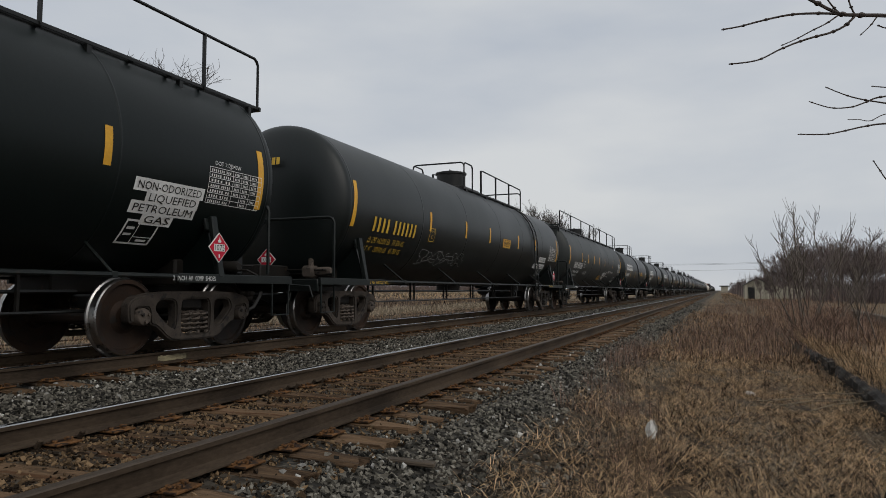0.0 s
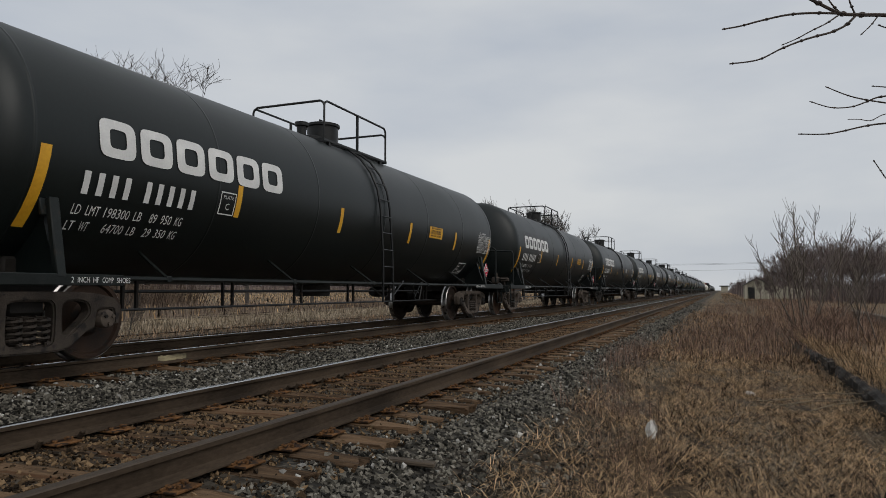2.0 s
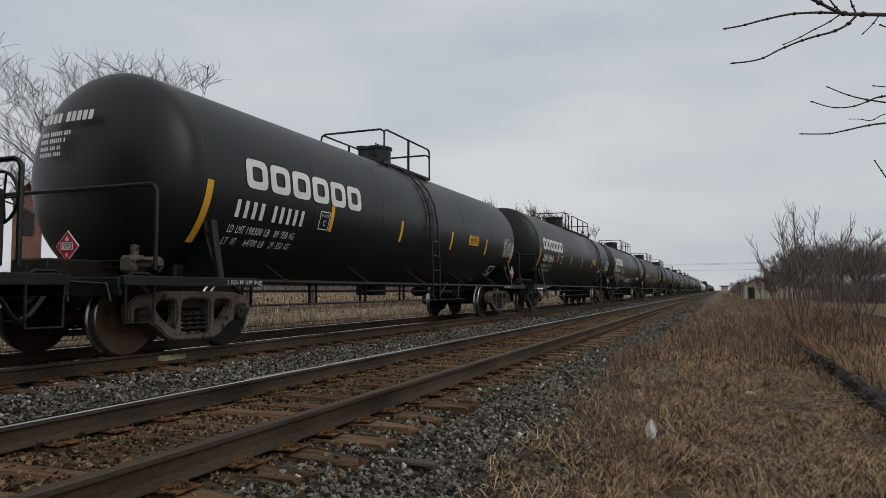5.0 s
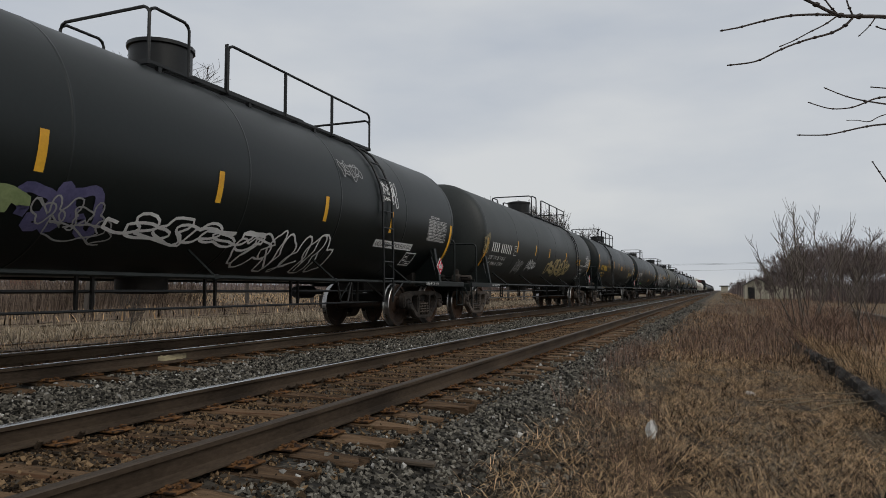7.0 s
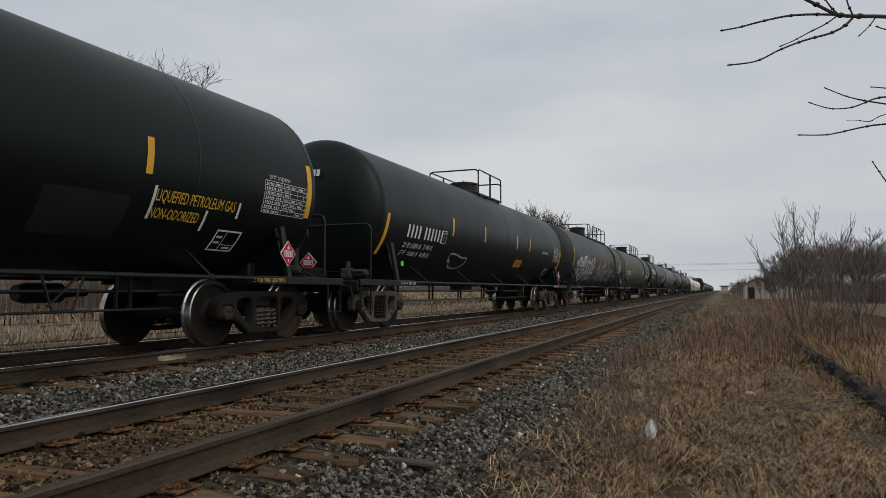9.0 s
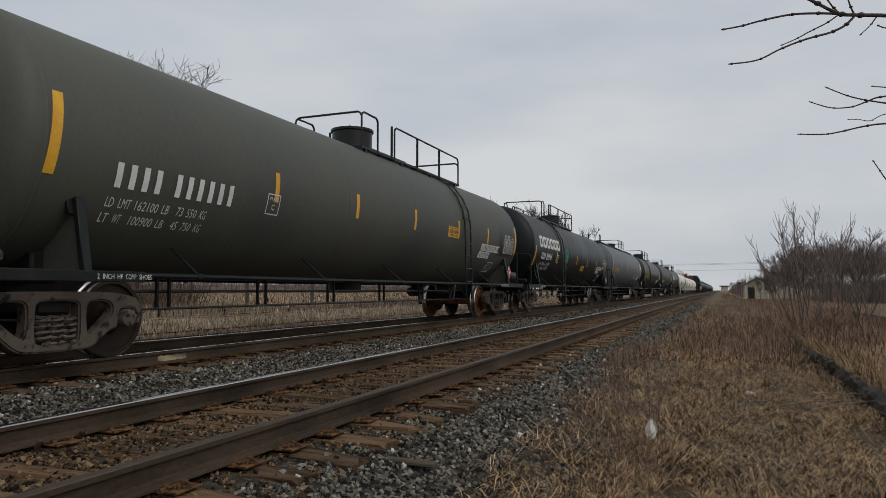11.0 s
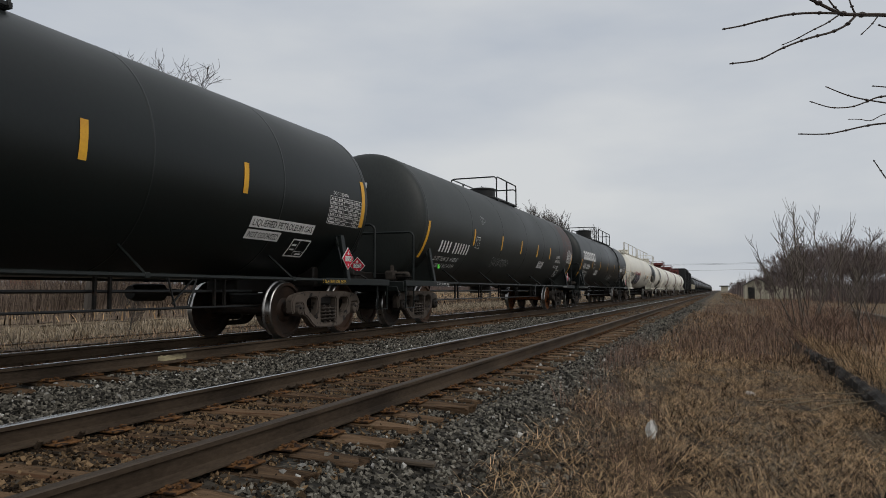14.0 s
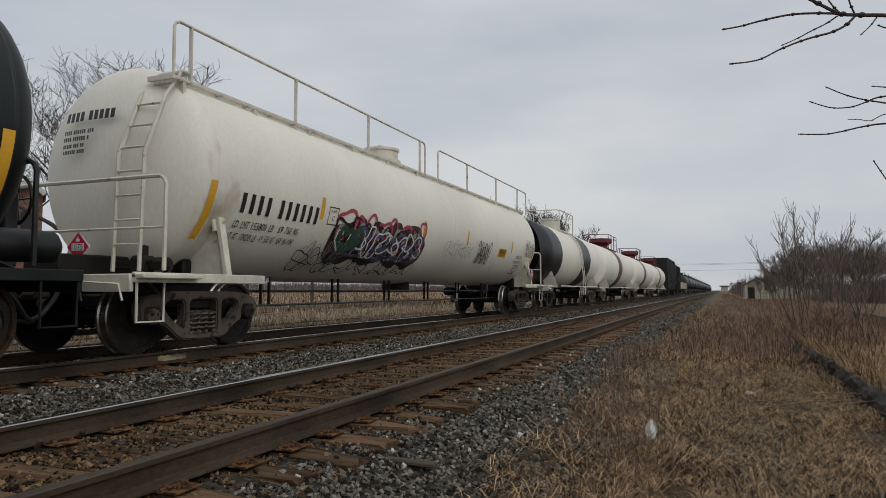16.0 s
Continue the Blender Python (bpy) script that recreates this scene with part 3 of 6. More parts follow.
def build_grass():
    rng = np.random.default_rng(11)

    def spread(n, x0, x1, y0, y1, power):
        return np.column_stack([rng.uniform(x0, x1, n), y0 + (y1 - y0) * rng.random(n) ** power])

    def thin(xy, s, cut):
        k = np.array([noise.noise((p[0] * s, p[1] * s, 9.0)) for p in xy])
        return xy[k > cut]

    near = thin(np.concatenate([spread(150000, -1.6, 2.4, 3.9, 17, 1.35), spread(18000, 1.9, 12, 6, 40, 1.5)]), 1.9, -0.3)
    near = near[near[:, 0] > -1.45 + 0.14 * np.sin(near[:, 1] * 2.1) + rng.normal(0, 0.14, len(near))]
    near = near[(near[:, 0] > -0.75) | (rng.random(len(near)) < 0.5)]
    near = np.concatenate([near, spread(9000, -1.3, 4, -6, 3.9, 1.0)])
    lump = np.array([0.75 + 0.9 * noise.noise((p[0] * 1.7, p[1] * 1.7, 5.0)) for p in near])
    blades("dry_grass", "matted dry tan grass beside the trackbed", near, rng.uniform(0.07, 0.3, len(near)) * np.clip(lump, 0.4, 1.6), rng.uniform(0.0012, 0.0036, len(near)), GRASS, 21, lean=1.6, flat=0.66, base=np.array([ground_z(*p) for p in near]) + rng.uniform(-0.02, 0.05, len(near)) * np.clip(lump, 0.3, 1.6))
    straw = thin(spread(14000, -1.4, 2.3, 3.9, 15, 1.3), 0.6, -0.15)
    blades("fallen_straw", "long pale straws lying flat on the grass", straw, rng.uniform(0.15, 0.5, len(straw)), rng.uniform(0.0014, 0.003, len(straw)), PALE_GRASS, 28, lean=1.58, flat=0.86)
    mid = np.concatenate([spread(26000, -1.5, 5, 14, 45, 1.3), spread(34000, -1.2, 22, 14, 110, 1.9)])
    blades("far_dry_grass", "dry brown grass strip running along the track", mid, rng.uniform(0.06, 0.3, len(mid)) * np.where(mid[:, 0] > 3, 1.3, 1.0), rng.uniform(0.003, 0.009, len(mid)), MID_GRASS, 22, lean=1.4, flat=0.3)
    weeds = thin(np.concatenate([spread(7000, -1.5, 1.6, 5.0, 26, 1.2), spread(9000, -1.8, -0.4, 4.4, 17, 1.2)]), 0.85, 0.1)
    blades("weed_stems", "upright brown dead weed stems", weeds, rng.uniform(0.12, 0.5, len(weeds)) * np.where(weeds[:, 1] < 6, 0.75, 1.0), np.full(len(weeds), 0.0007) + 0.0001 * weeds[:, 1], STEMS, 23, lean=0.95)
    far_weeds = thin(spread(15000, -0.9, 6, 15, 70, 1.4), 0.4, -0.15)
    blades("far_weed_stems", "brown dead weeds along the old platform", far_weeds, rng.uniform(0.2, 0.62, len(far_weeds)) * np.where(far_weeds[:, 0] > 2.2, 1.6, 1.0), np.full(len(far_weeds), 0.0042), STEMS, 24, lean=1.25)
    field_side = spread(34000, -19.5, -12.2, 0, 90, 1.3)
    blades("bleached_grass", "tall bleached grass beyond the far track", field_side, rng.uniform(0.1, 0.36, len(field_side)), np.full(len(field_side), 0.012), PALE_GRASS, 25, lean=1.15)
    verge = spread(22000, -12.6, -9.2, 0, 60, 1.4)
    blades("verge_grass", "flattened dark dry grass beside the far track", verge, rng.uniform(0.1, 0.3, len(verge)), np.full(len(verge), 0.005), MID_GRASS, 26, lean=1.5, flat=0.4)
    field = spread(26000, -100, -21, 5, 220, 1.5)
    blades("field_grass", "low brown field grass", field, rng.uniform(0.2, 0.6, len(field)), np.full(len(field), 0.03), GRASS, 27, lean=1.0)


build_ground()
build_track("track_near", "near railway track, rusty rails on weathered wooden ties", NEAR_X, 0.0, (RAIL_TOP, RAIL_DULL), -0.6 - 16 * 0.497, 146, 0.497, 86)
build_track("track_far", "far railway track with polished rails under the train", FAR_X, FAR_Z, (RAIL_TOP, RAIL_TOP), 0.2 - 16 * 0.497, 86, 0.497, 66)
for sx, lab in ((-11.4, "overgrown siding rails sunk in dead grass"), (-21.2, "old siding rails at the field's edge")):
    siding = thing("siding", lab, "railway track", kind="structure", at=pose(0, 0, 0))
    for s in (-0.752, 0.752):
        rail(siding, sx + s, float(bed_z(sx + s)) + 0.03, RAIL_DULL)
build_ballast()
build_grass()
# ---- tank cars ----
RUN = 21.9  # metres a second, towards the viewer


LAY = 0.07  # metres by which the tanks sit back on their trucks


def bend(y, w, R, zc, e):
    """A point on the near side: y along the tank, w up the jacket from a line a little below the middle."""
    g = R + 0.065
    a = math.asin(max(-1.0, min(1.0, (g * math.sin(w / g) - 0.075) / R)))
    return ((R + e) * math.cos(a), y + LAY, zc + (R + e) * math.sin(a))


def panel(b, R, zc, y0, y1, w0, w1, e=0.005, slant=0.0, slot=0):
    """A thin curved plate on the near side of a tank."""
    n = max(1, int(abs(w1 - w0) / 0.1))
    v = []
    for i in range(n + 1):
        w = w0 + (w1 - w0) * i / n
        s = slant * i / n
        v += [bend(y0 + s, w, R, zc, e), bend(y1 + s, w, R, zc, e)]
    b.add(v, [(2 * i, 2 * i + 1, 2 * i + 3, 2 * i + 2) for i in range(n)], slot)
    return b


def letters(b, R, zc, body, y, w, h, width=None, e=0.009):
    v, f = text_verts(body)
    if not len(v):
        return b
    k = (width / v[:, 0].max()) if width else h * 0.86
    return b.add([bend(y + p[0] * k, w + p[1] * h, R, zc, e) for p in v], f)


def bars(b, R, zc, words, y, w, h, width, e=0.009):
    """Rows of upright bars, one a character, for writing that is not spelled out."""
    n = sum(words) + 0.7 * (len(words) - 1)
    c = width / n
    for k in words:
        for _ in range(k):
            panel(b, R, zc, y + c * 0.2, y + c * 0.72, w, w + h, e)
            y += c
        y += c * 0.7
    return b


def block(R, zc, a, z, w, h, e=0.009):
    """One plain ring-shaped block of a logo with cut corners, between a and z along the tank."""
    b, n = Build(), 24
    my, mw = (a + z) / 2, w + h / 2

    def ring(ry, rw, k):
        pts = []
        for i in range(n):
            t = 2 * math.pi * (i + 0.5) / n
            c, q = math.cos(t), math.sin(t)
            pts.append((my + ry * math.copysign(abs(c) ** k, c) - 0.04 * rw * q, mw + rw * math.copysign(abs(q) ** k, q)))
        return pts

    outer = ring((z - a) / 2, h / 2, 0.42)
    inner = ring((z - a) / 2 * 0.46, h / 2 * 0.5, 0.42)
    v = [bend(p, q, R, zc, e) for p, q in outer + inner]
    return b.add(v, [(i, (i + 1) % n, n + (i + 1) % n, n + i) for i in range(n)])


def scribble(b, R, zc, y0, y1, w0, w1, seed, width=0.02, loops=6, e=0.008):
    """Looping spray-can strokes laid on the tank side."""
    rnd = random.Random(seed)
    pts = []
    for i in range(loops):
        cy = y0 + (y1 - y0) * (i + 0.5) / loops
        ry, rw = (y1 - y0) / loops * rnd.uniform(0.4, 0.85), (w1 - w0) / 2 * rnd.uniform(0.5, 1.0)
        ph, turn = rnd.uniform(0, 6.28), rnd.choice((-1, 1))
        for k in range(27):
            a = ph + turn * k * 0.24
            q = 1 + 0.3 * math.sin(2 * a + ph) + 0.3 * math.sin(3 * a + 2.3 * i)
            pts.append((cy + ry * math.cos(a) * q + 0.033 * (k - 13) * (y1 - y0) / loops * 0.4, (w0 + w1) / 2 + rw * math.sin(a) * q))
    pts = [(min(max(p, y0 - 0.05), y1 + 0.05), min(max(q, w0 - 0.03), w1 + 0.03)) for p, q in pts]
    v, f = [], []
    for i, (y, w) in enumerate(pts):
        ya, wa = pts[max(0, i - 1)]
        yb, wb = pts[min(len(pts) - 1, i + 1)]
        d = math.hypot(yb - ya, wb - wa) or 1
        ny, nw = -(wb - wa) / d * width / 2, (yb - ya) / d * width / 2
        v += [bend(y + ny, w + nw, R, zc, e + 0.00002 * i), bend(y - ny, w - nw, R, zc, e + 0.00002 * i)]
        if i:
            f.append((2 * i - 2, 2 * i - 1, 2 * i + 1, 2 * i))
    return b.add(v, f)


MESHES = {}


def cached(key, make):
    if key not in MESHES:
        MESHES[key] = make()
    return MESHES[key]


def beam(b, p, q, wide, x0, x1):
    """A straight bar in the y-z plane, from p to q, between x0 and x1."""
    d = Vector((0, q[0] - p[0], q[1] - p[1])).normalized()
    n = Vector((0, -d.z, d.y)) * wide / 2
    c = 0.02
    v = []
    for x, k in ((x0, 1.0), (x1 - c, 1.0), (x1, 0.75)):
        for base in (p, q):
            o = Vector((x, *base))
            v += [o - n * k, o + n * k]
    f = []
    for r in range(2):
        a = r * 4
        for i, j in ((0, 1), (1, 3), (3, 2), (2, 0)):
            f.append((a + i, a + j, a + 4 + j, a + 4 + i))
    f += [(0, 2, 3, 1), (8, 9, 11, 10)]
    return b.add(v, f)


def sideframe_mesh():
    """Cast side frame: one pierced plate with pedestal jaws, two triangular windows and a spring opening."""
    right = [(0.42, 0.14), (0.66, 0.34), (0.76, 0.36), (0.78, 0.57), (1.0, 0.57), (1.0, 0.4), (1.08, 0.4), (1.1, 0.6), (1.02, 0.69), (0.74, 0.745), (0.4, 0.76)]
    outer = right + [(-y, z) for y, z in right[::-1]]
    win = [(0.36, 0.31), (0.42, 0.3), (0.66, 0.5), (0.68, 0.58), (0.62, 0.655), (0.4, 0.66), (0.345, 0.6)]
    opening = [(-0.25, 0.22), (0.25, 0.22), (0.25, 0.66), (-0.25, 0.66)]

    def rounded(lp, cut):
        """Every corner cut twice."""
        for c in cut:
            lp = [((1 - c) * a[0] + c * b[0], (1 - c) * a[1] + c * b[1]) for p, q in zip(lp, lp[1:] + lp[:1]) for a, b in ((p, q), (q, p))]
        return lp

    win = rounded(win, (0.25, 0.22))
    loops = [rounded(outer, (0.14, 0.25)), win, [(-y, z) for y, z in win[::-1]], rounded(opening, (0.1, 0.2))]
    bm = bmesh.new()
    edges = []
    for lp in loops:
        vs = [bm.verts.new((-0.06, y, z)) for y, z in lp]
        edges += [bm.edges.new((vs[k], vs[(k + 1) % len(vs)])) for k in range(len(vs))]
    bmesh.ops.triangle_fill(bm, edges=edges, use_beauty=True)
    grown = bmesh.ops.extrude_face_region(bm, geom=list(bm.faces))
    top = [g for g in grown["geom"] if isinstance(g, bmesh.types.BMVert)]
    bmesh.ops.translate(bm, verts=top, vec=(0.13, 0, 0))
    rim = [e for e in bm.edges if e.verts[0].co.x > 0.06 and e.verts[1].co.x > 0.06 and len(e.link_faces) == 2 and e.calc_face_angle(0) > 1.0]
    bmesh.ops.bevel(bm, geom=rim, offset=0.02, segments=2, affect="EDGES")
    bmesh.ops.recalc_face_normals(bm, faces=list(bm.faces))
    me = bpy.data.meshes.new("sideframe")
    bm.to_mesh(me)
    bm.free()
    me.materials.append(CAST)
    me.polygons.foreach_set("use_smooth", [True] * len(me.polygons))
    me.set_sharp_from_angle(angle=radians(35))
    return me


def spring_mesh():
    b = Build()
    for y, r in ((-0.15, 0.068), (0.0, 0.068), (0.15, 0.068)):
        n, turns = 38, 4.6
        b.tube([(0.02 + r * math.cos(2 * math.pi * turns * i / n), y + r * math.sin(2 * math.pi * turns * i / n), 0.235 + 0.27 * i / n) for i in range(n + 1)], 0.019, 5)
    return b.mesh("spring", CAST)


def wheelset_mesh(low, face=None):
    seg = 14 if low else 36
    b = Build()
    prof = [(0.64, 0.1), (0.64, 0.145), (0.69, 0.17), (0.715, 0.36), (0.685, 0.39), (0.683, 0.47), (0.692, 0.484), (0.708, 0.478), (0.722, 0.458), (0.81, 0.455), (0.826, 0.442),
            (0.826, 0.395), (0.79, 0.38), (0.765, 0.2), (0.81, 0.15), (0.815, 0.1)]
    sl = [0, 0, 0, 0, 0, 0, 1, 1, 1, 1, 0, 0, 0, 0, 0]
    b.lathe(prof, seg, "x", slots=sl)
    b.lathe([(-a, r) for a, r in prof][::-1], seg, "x", slots=sl[::-1])
    b.lathe([(-1.08, 0.0), (-1.08, 0.075), (-0.86, 0.08), (-0.8, 0.1), (-0.62, 0.105), (-0.5, 0.085), (0.5, 0.085), (0.62, 0.105), (0.8, 0.1), (0.86, 0.08), (1.08, 0.075), (1.08, 0.0)], 12, "x")
    return b.mesh("wheelset", [face or WHEEL_FACE, WHEEL_TREAD], sharp=25)


def cap_mesh():
    b = Build()
    b.lathe([(-0.08, 0.1), (0.07, 0.105), (0.1, 0.095), (0.115, 0.07), (0.115, 0.0)], 14, "x")
    for a in (0.5, 2.6, 4.7):
        b.lathe([(0.1, 0.022), (0.135, 0.022), (0.135, 0.0)], 6, "x", (0, 0.055 * math.cos(a), 0.055 * math.sin(a)))
    return b.mesh("bearing_cap", CAST)


def bolster_mesh():
    b = Build()
    b.box(-1.0, 1.0, -0.2, 0.2, 0.52, 0.72, bevel=0.03)
    b.lathe([(0.7, 0.22), (0.84, 0.2), (0.84, 0)], 12, "z")
    for s in (-1, 1):
        b.box(-0.72, 0.72, s * 0.4 - 0.06, s * 0.4 + 0.06, 0.36, 0.44, bevel=0.02)
        for x in (-0.75, 0.75):
            b.box(x - 0.06, x + 0.06, s * 0.46 - 0.035, s * 0.46 + 0.035, 0.28, 0.52, bevel=0.02)
    return b.mesh("truck", STEEL_DARK)


def truck(car, y, low, wheels, orange=0):
    t = part("truck", cached("bolster", bolster_mesh), None, car, "two-axle truck with cast side frames", pose(0, y, 0))
    for s in (-1, 1):
        if s < 0 and low:
            continue
        part("sideframe", cached("sideframe", sideframe_mesh), None, t, at=pose(s * 1.0, 0, 0, 0, 0, 0 if s > 0 else 180))
        if not low:
            part("spring", cached("spring", spring_mesh), None, t, at=pose(s * 1.0, 0, 0, 0, 0, 0 if s > 0 else 180))
            for k in (-0.89, 0.89):
                part("bearing_cap", cached("cap", cap_mesh), None, t, at=pose(s * 1.0, k, 0.46, 0, 0, 0 if s > 0 else 180))
    for k in (-0.89, 0.89):
        if orange and orange * k > 0:
            w = part("wheelset", cached("orange_wheelset", lambda: wheelset_mesh(False, RUST_BRIGHT)), None, t, "bright orange rusty wheels", pose(0, k, 0.457))
        else:
            w = part("wheelset", cached(("wheelset", low), lambda: wheelset_mesh(low)), None, t, "rusty wheels with polished treads", pose(0, k, 0.457))
        wheels.append((w, k))
    return t


def tank_mesh(R, zc, hs, depth, seams, mats, bands=(), seg=56, power=0.82):
    prof, slots = [], []
    n = 14
    for i in range(n + 1):
        a = math.pi / 2 * i / n
        prof.append((-hs - depth * math.cos(a), max(R * math.sin(a) ** power if i else 0.0, 0.0)))
    prof += [(-hs + 0.02, R)]
    marks = sorted([(s, 1) for s in seams] + [(q, 2) for bnd in bands for q in bnd[:2]])
    for s, kind in marks:
        if kind == 1:
            prof += [(s - 0.03, R), (s - 0.011, R), (s - 0.008, R + 0.0025), (s + 0.008, R + 0.0025), (s + 0.011, R), (s + 0.03, R)]
        else:
            prof += [(s, R)]
    prof += [(hs - 0.02, R)]
    for i in range(n + 1):
        a = math.pi / 2 * (n - i) / n
        prof.append((hs + depth * math.cos(a), max(R * math.sin(a) ** power if i < n else 0.0, 0.0)))
    for (a, _), (c, _) in zip(prof, prof[1:]):
        mid = (a + c) / 2
        slots.append(next((1 + i for i, bnd in enumerate(bands) if bnd[0] <= mid <= bnd[1]), 0))
    return Build().lathe(prof, seg, "y", (0, 0, zc), slots=slots).mesh("tank", mats, sharp=60)


def placard(car, number, at):
    def make():
        s = 0.19
        back = Build().box(-0.012, 0.0, -s / 1.414 * 1.0, s / 1.414, -s / 1.414, s / 1.414, m=pose(0, 0, 0, 45, 0, 0))
        return back.mesh("placard", WHITE, smooth=False)

    def red():
        s = 0.175 / 1.414
        b = Build().box(0.0, 0.004, -s, s, -s, s, m=pose(0, 0, 0, 45, 0, 0))
        return b.mesh("placard_face", RED, smooth=False)

    def number_panel():
        return Build().box(0.004, 0.008, -0.1, 0.1, -0.045, 0.045).mesh("number_panel", WHITE, smooth=False)

    def digits():
        v, f = text_verts(number)
        k = 0.18 / v[:, 0].max()
        return Build().add([(0.011, -0.09 + p[0] * k, -0.036 + p[1] * 0.072) for p in v], f).mesh("number", BLACK, smooth=False)

    def flame():
        b = Build()
        b.add([(0.007, -0.028, 0.065), (0.007, 0.028, 0.065), (0.007, 0.034, 0.09), (0.007, 0.012, 0.1), (0.007, 0.004, 0.135), (0.007, -0.014, 0.104), (0.007, -0.034, 0.088)], [(0, 1, 2, 3, 4, 5, 6)])
        return b.mesh("symbol", WHITE, smooth=False)

    p = part("placard", cached("placard", make), None, car, "red diamond hazard placard", at)
    part("placard_face", cached("placard_face", red), None, p)
    part("number_panel", cached("number_panel", number_panel), None, p)
    part("number", cached(("digits", number), digits), None, p)
    part("symbol", cached("flame", flame), None, p)
    part("class_mark", cached("class_mark", lambda: Build().box(0.004, 0.007, -0.012, 0.012, -0.125, -0.085).mesh("class_mark", WHITE, smooth=False)), None, p)


def hoop(b, p0, p1, top, r=0.022, lean=(0, 0)):
    """An inverted U of pipe from p0 to p1 with rounded shoulders."""
    a, c = Vector(p0), Vector(p1)
    d = (c - a).normalized()
    q = 0.09
    ta, tc = Vector((a.x + lean[0], a.y + lean[1], top)), Vector((c.x + lean[0], c.y + lean[1], top))
    b.tube([a, ta - Vector((0, 0, q)), ta - Vector((0, 0, q * 0.35)) + d * q * 0.35, ta + d * q, tc - d * q, tc - Vector((0, 0, q * 0.35)) - d * q * 0.35, tc - Vector((0, 0, q)), c], r, 6)
    return b


def top_works(car, spec, R, zc, steel):
    """Manway housing, platform, safety rails and side ladder on the crown of the tank."""
    top = zc + R
    y0, y1 = spec["deck"]
    my = spec["dome"]
    kind = spec["top"]
    hm = spec.get("housing", steel)
    b = Build()
    r = spec.get("dome_r", 0.36)
    hh = spec.get("dome_h", 0.42)
    if spec.get("cone"):
        b.lathe([(-0.1, r * 0.62), (hh * 0.25, r * 0.62), (hh * 0.6, r), (hh, r), (hh + 0.02, r * 0.9), (hh + 0.02, 0)], 20, "z", (0, my, top))
    else:
        b.lathe([(-0.12, r + 0.07), (0.02, r + 0.07), (0.04, r), (hh - 0.06, r), (hh - 0.05, r + 0.035), (hh, r + 0.035), (hh + 0.03, r * 0.8), (hh + 0.04, 0)], 22, "z", (0, my, top))
    part("dome_housing", b, hm, car, "round dome housing with a hinged lid")
    lid = Build()
    lid.tube([(0, my + 0.12, top + hh + 0.02), (0, my + 0.12, top + hh + 0.09), (0, my - 0.12, top + hh + 0.09), (0, my - 0.12, top + hh + 0.02)], 0.014, 5)
    part("lid_handle", lid, hm, car)
    if spec.get("valves"):
        v = Build().lathe([(-0.1, 0.09), (0.25, 0.09), (0.26, 0.13), (0.33, 0.13), (0.34, 0.0)], 12, "z", (0, my - 0.75, top))
        part("relief_valve", v, hm, car)
        v = Build().lathe([(-0.1, 0.24), (0.1, 0.24), (0.12, 0.2), (0.14, 0)], 14, "z", (0, my - 0.42, top))
        part("valve_cover", v, hm, car)
        v = Build().box(-0.12, 0.12, my + 0.62, my + 0.9, top - 0.05, top + 0.16, bevel=0.03)
        part("vent_box", v, hm, car)
    # deck grating strips beside the dome
    dz = spec.get("deck_z", zc + math.sqrt(R * R - 0.64) + 0.12)
    dx = spec.get("deck_x", (0.42, 0.78))
    foot = dz - 0.02
    sides = spec.get("sides", (-1, 1))
    for s in sides:
        g = Build()
        x0, x1 = sorted((s * dx[0], s * dx[1]))
        for i in range(7):
            x = x0 + (x1 - x0) * i / 6
            g.box(x - 0.008, x + 0.008, y0, y1, dz - 0.03, dz + 0.01)
        g.box(x0 - 0.02, x1 + 0.02, y0 - 0.03, y0 + 0.01, dz - 0.05, dz + 0.012)
        g.box(x0 - 0.02, x1 + 0.02, y1 - 0.01, y1 + 0.03, dz - 0.05, dz + 0.012)
        for i in range(int((y1 - y0) / 0.6)):
            g.box(x0, x1, y0 + 0.6 * i + 0.3, y0 + 0.6 * i + 0.33, dz - 0.035, dz + 0.005)
        part("walkway", g, steel, car, "narrow grated walkway")
        for i in range(max(2, int((y1 - y0) / 1.3))):
            y = y0 + 0.2 + (y1 - y0 - 0.4) * i / max(1, int((y1 - y0) / 1.3) - 1)
            k = Build().box(x1 - 0.06 if s > 0 else x0, x1 if s > 0 else x0 + 0.06, y - 0.03, y + 0.03, dz - 0.32, dz - 0.03)
            part("walkway_bracket", k, steel, car)
    rx = spec.get("rail_x", 0.78)
    rz = spec.get("rail_z", 4.36)
    ra, rb = spec.get("rails", (y0, y1))
    for s in sides:
        x = s * rx
        b = Build()
        gap = spec.get("gate")
        if gap:
            hoop(b, (x, ra, foot), (x, gap - 0.4, foot), rz)
            hoop(b, (x, gap + 0.4, foot), (x, rb, foot), rz)
        else:
            hoop(b, (x, ra, foot), (x, rb, foot), rz)
        part("handrail", b, steel, car, "bent pipe safety rail")
        n = max(2, round((rb - ra) / spec.get("post_gap", 1.35)))
        for y in spec.get("posts", [ra + (rb - ra) * i / n for i in range(1, n)]):
            part("post", Build().box(x - 0.025, x + 0.025, y - 0.012, y + 0.012, foot, rz - 0.01), steel, car)
    if spec.get("end_gates", True):
        for y, low in ((ra, 0.0), (rb, 0.12)):
            part("end_rail", hoop(Build(), (-rx, y, foot), (rx, y, foot), rz - low), steel, car)
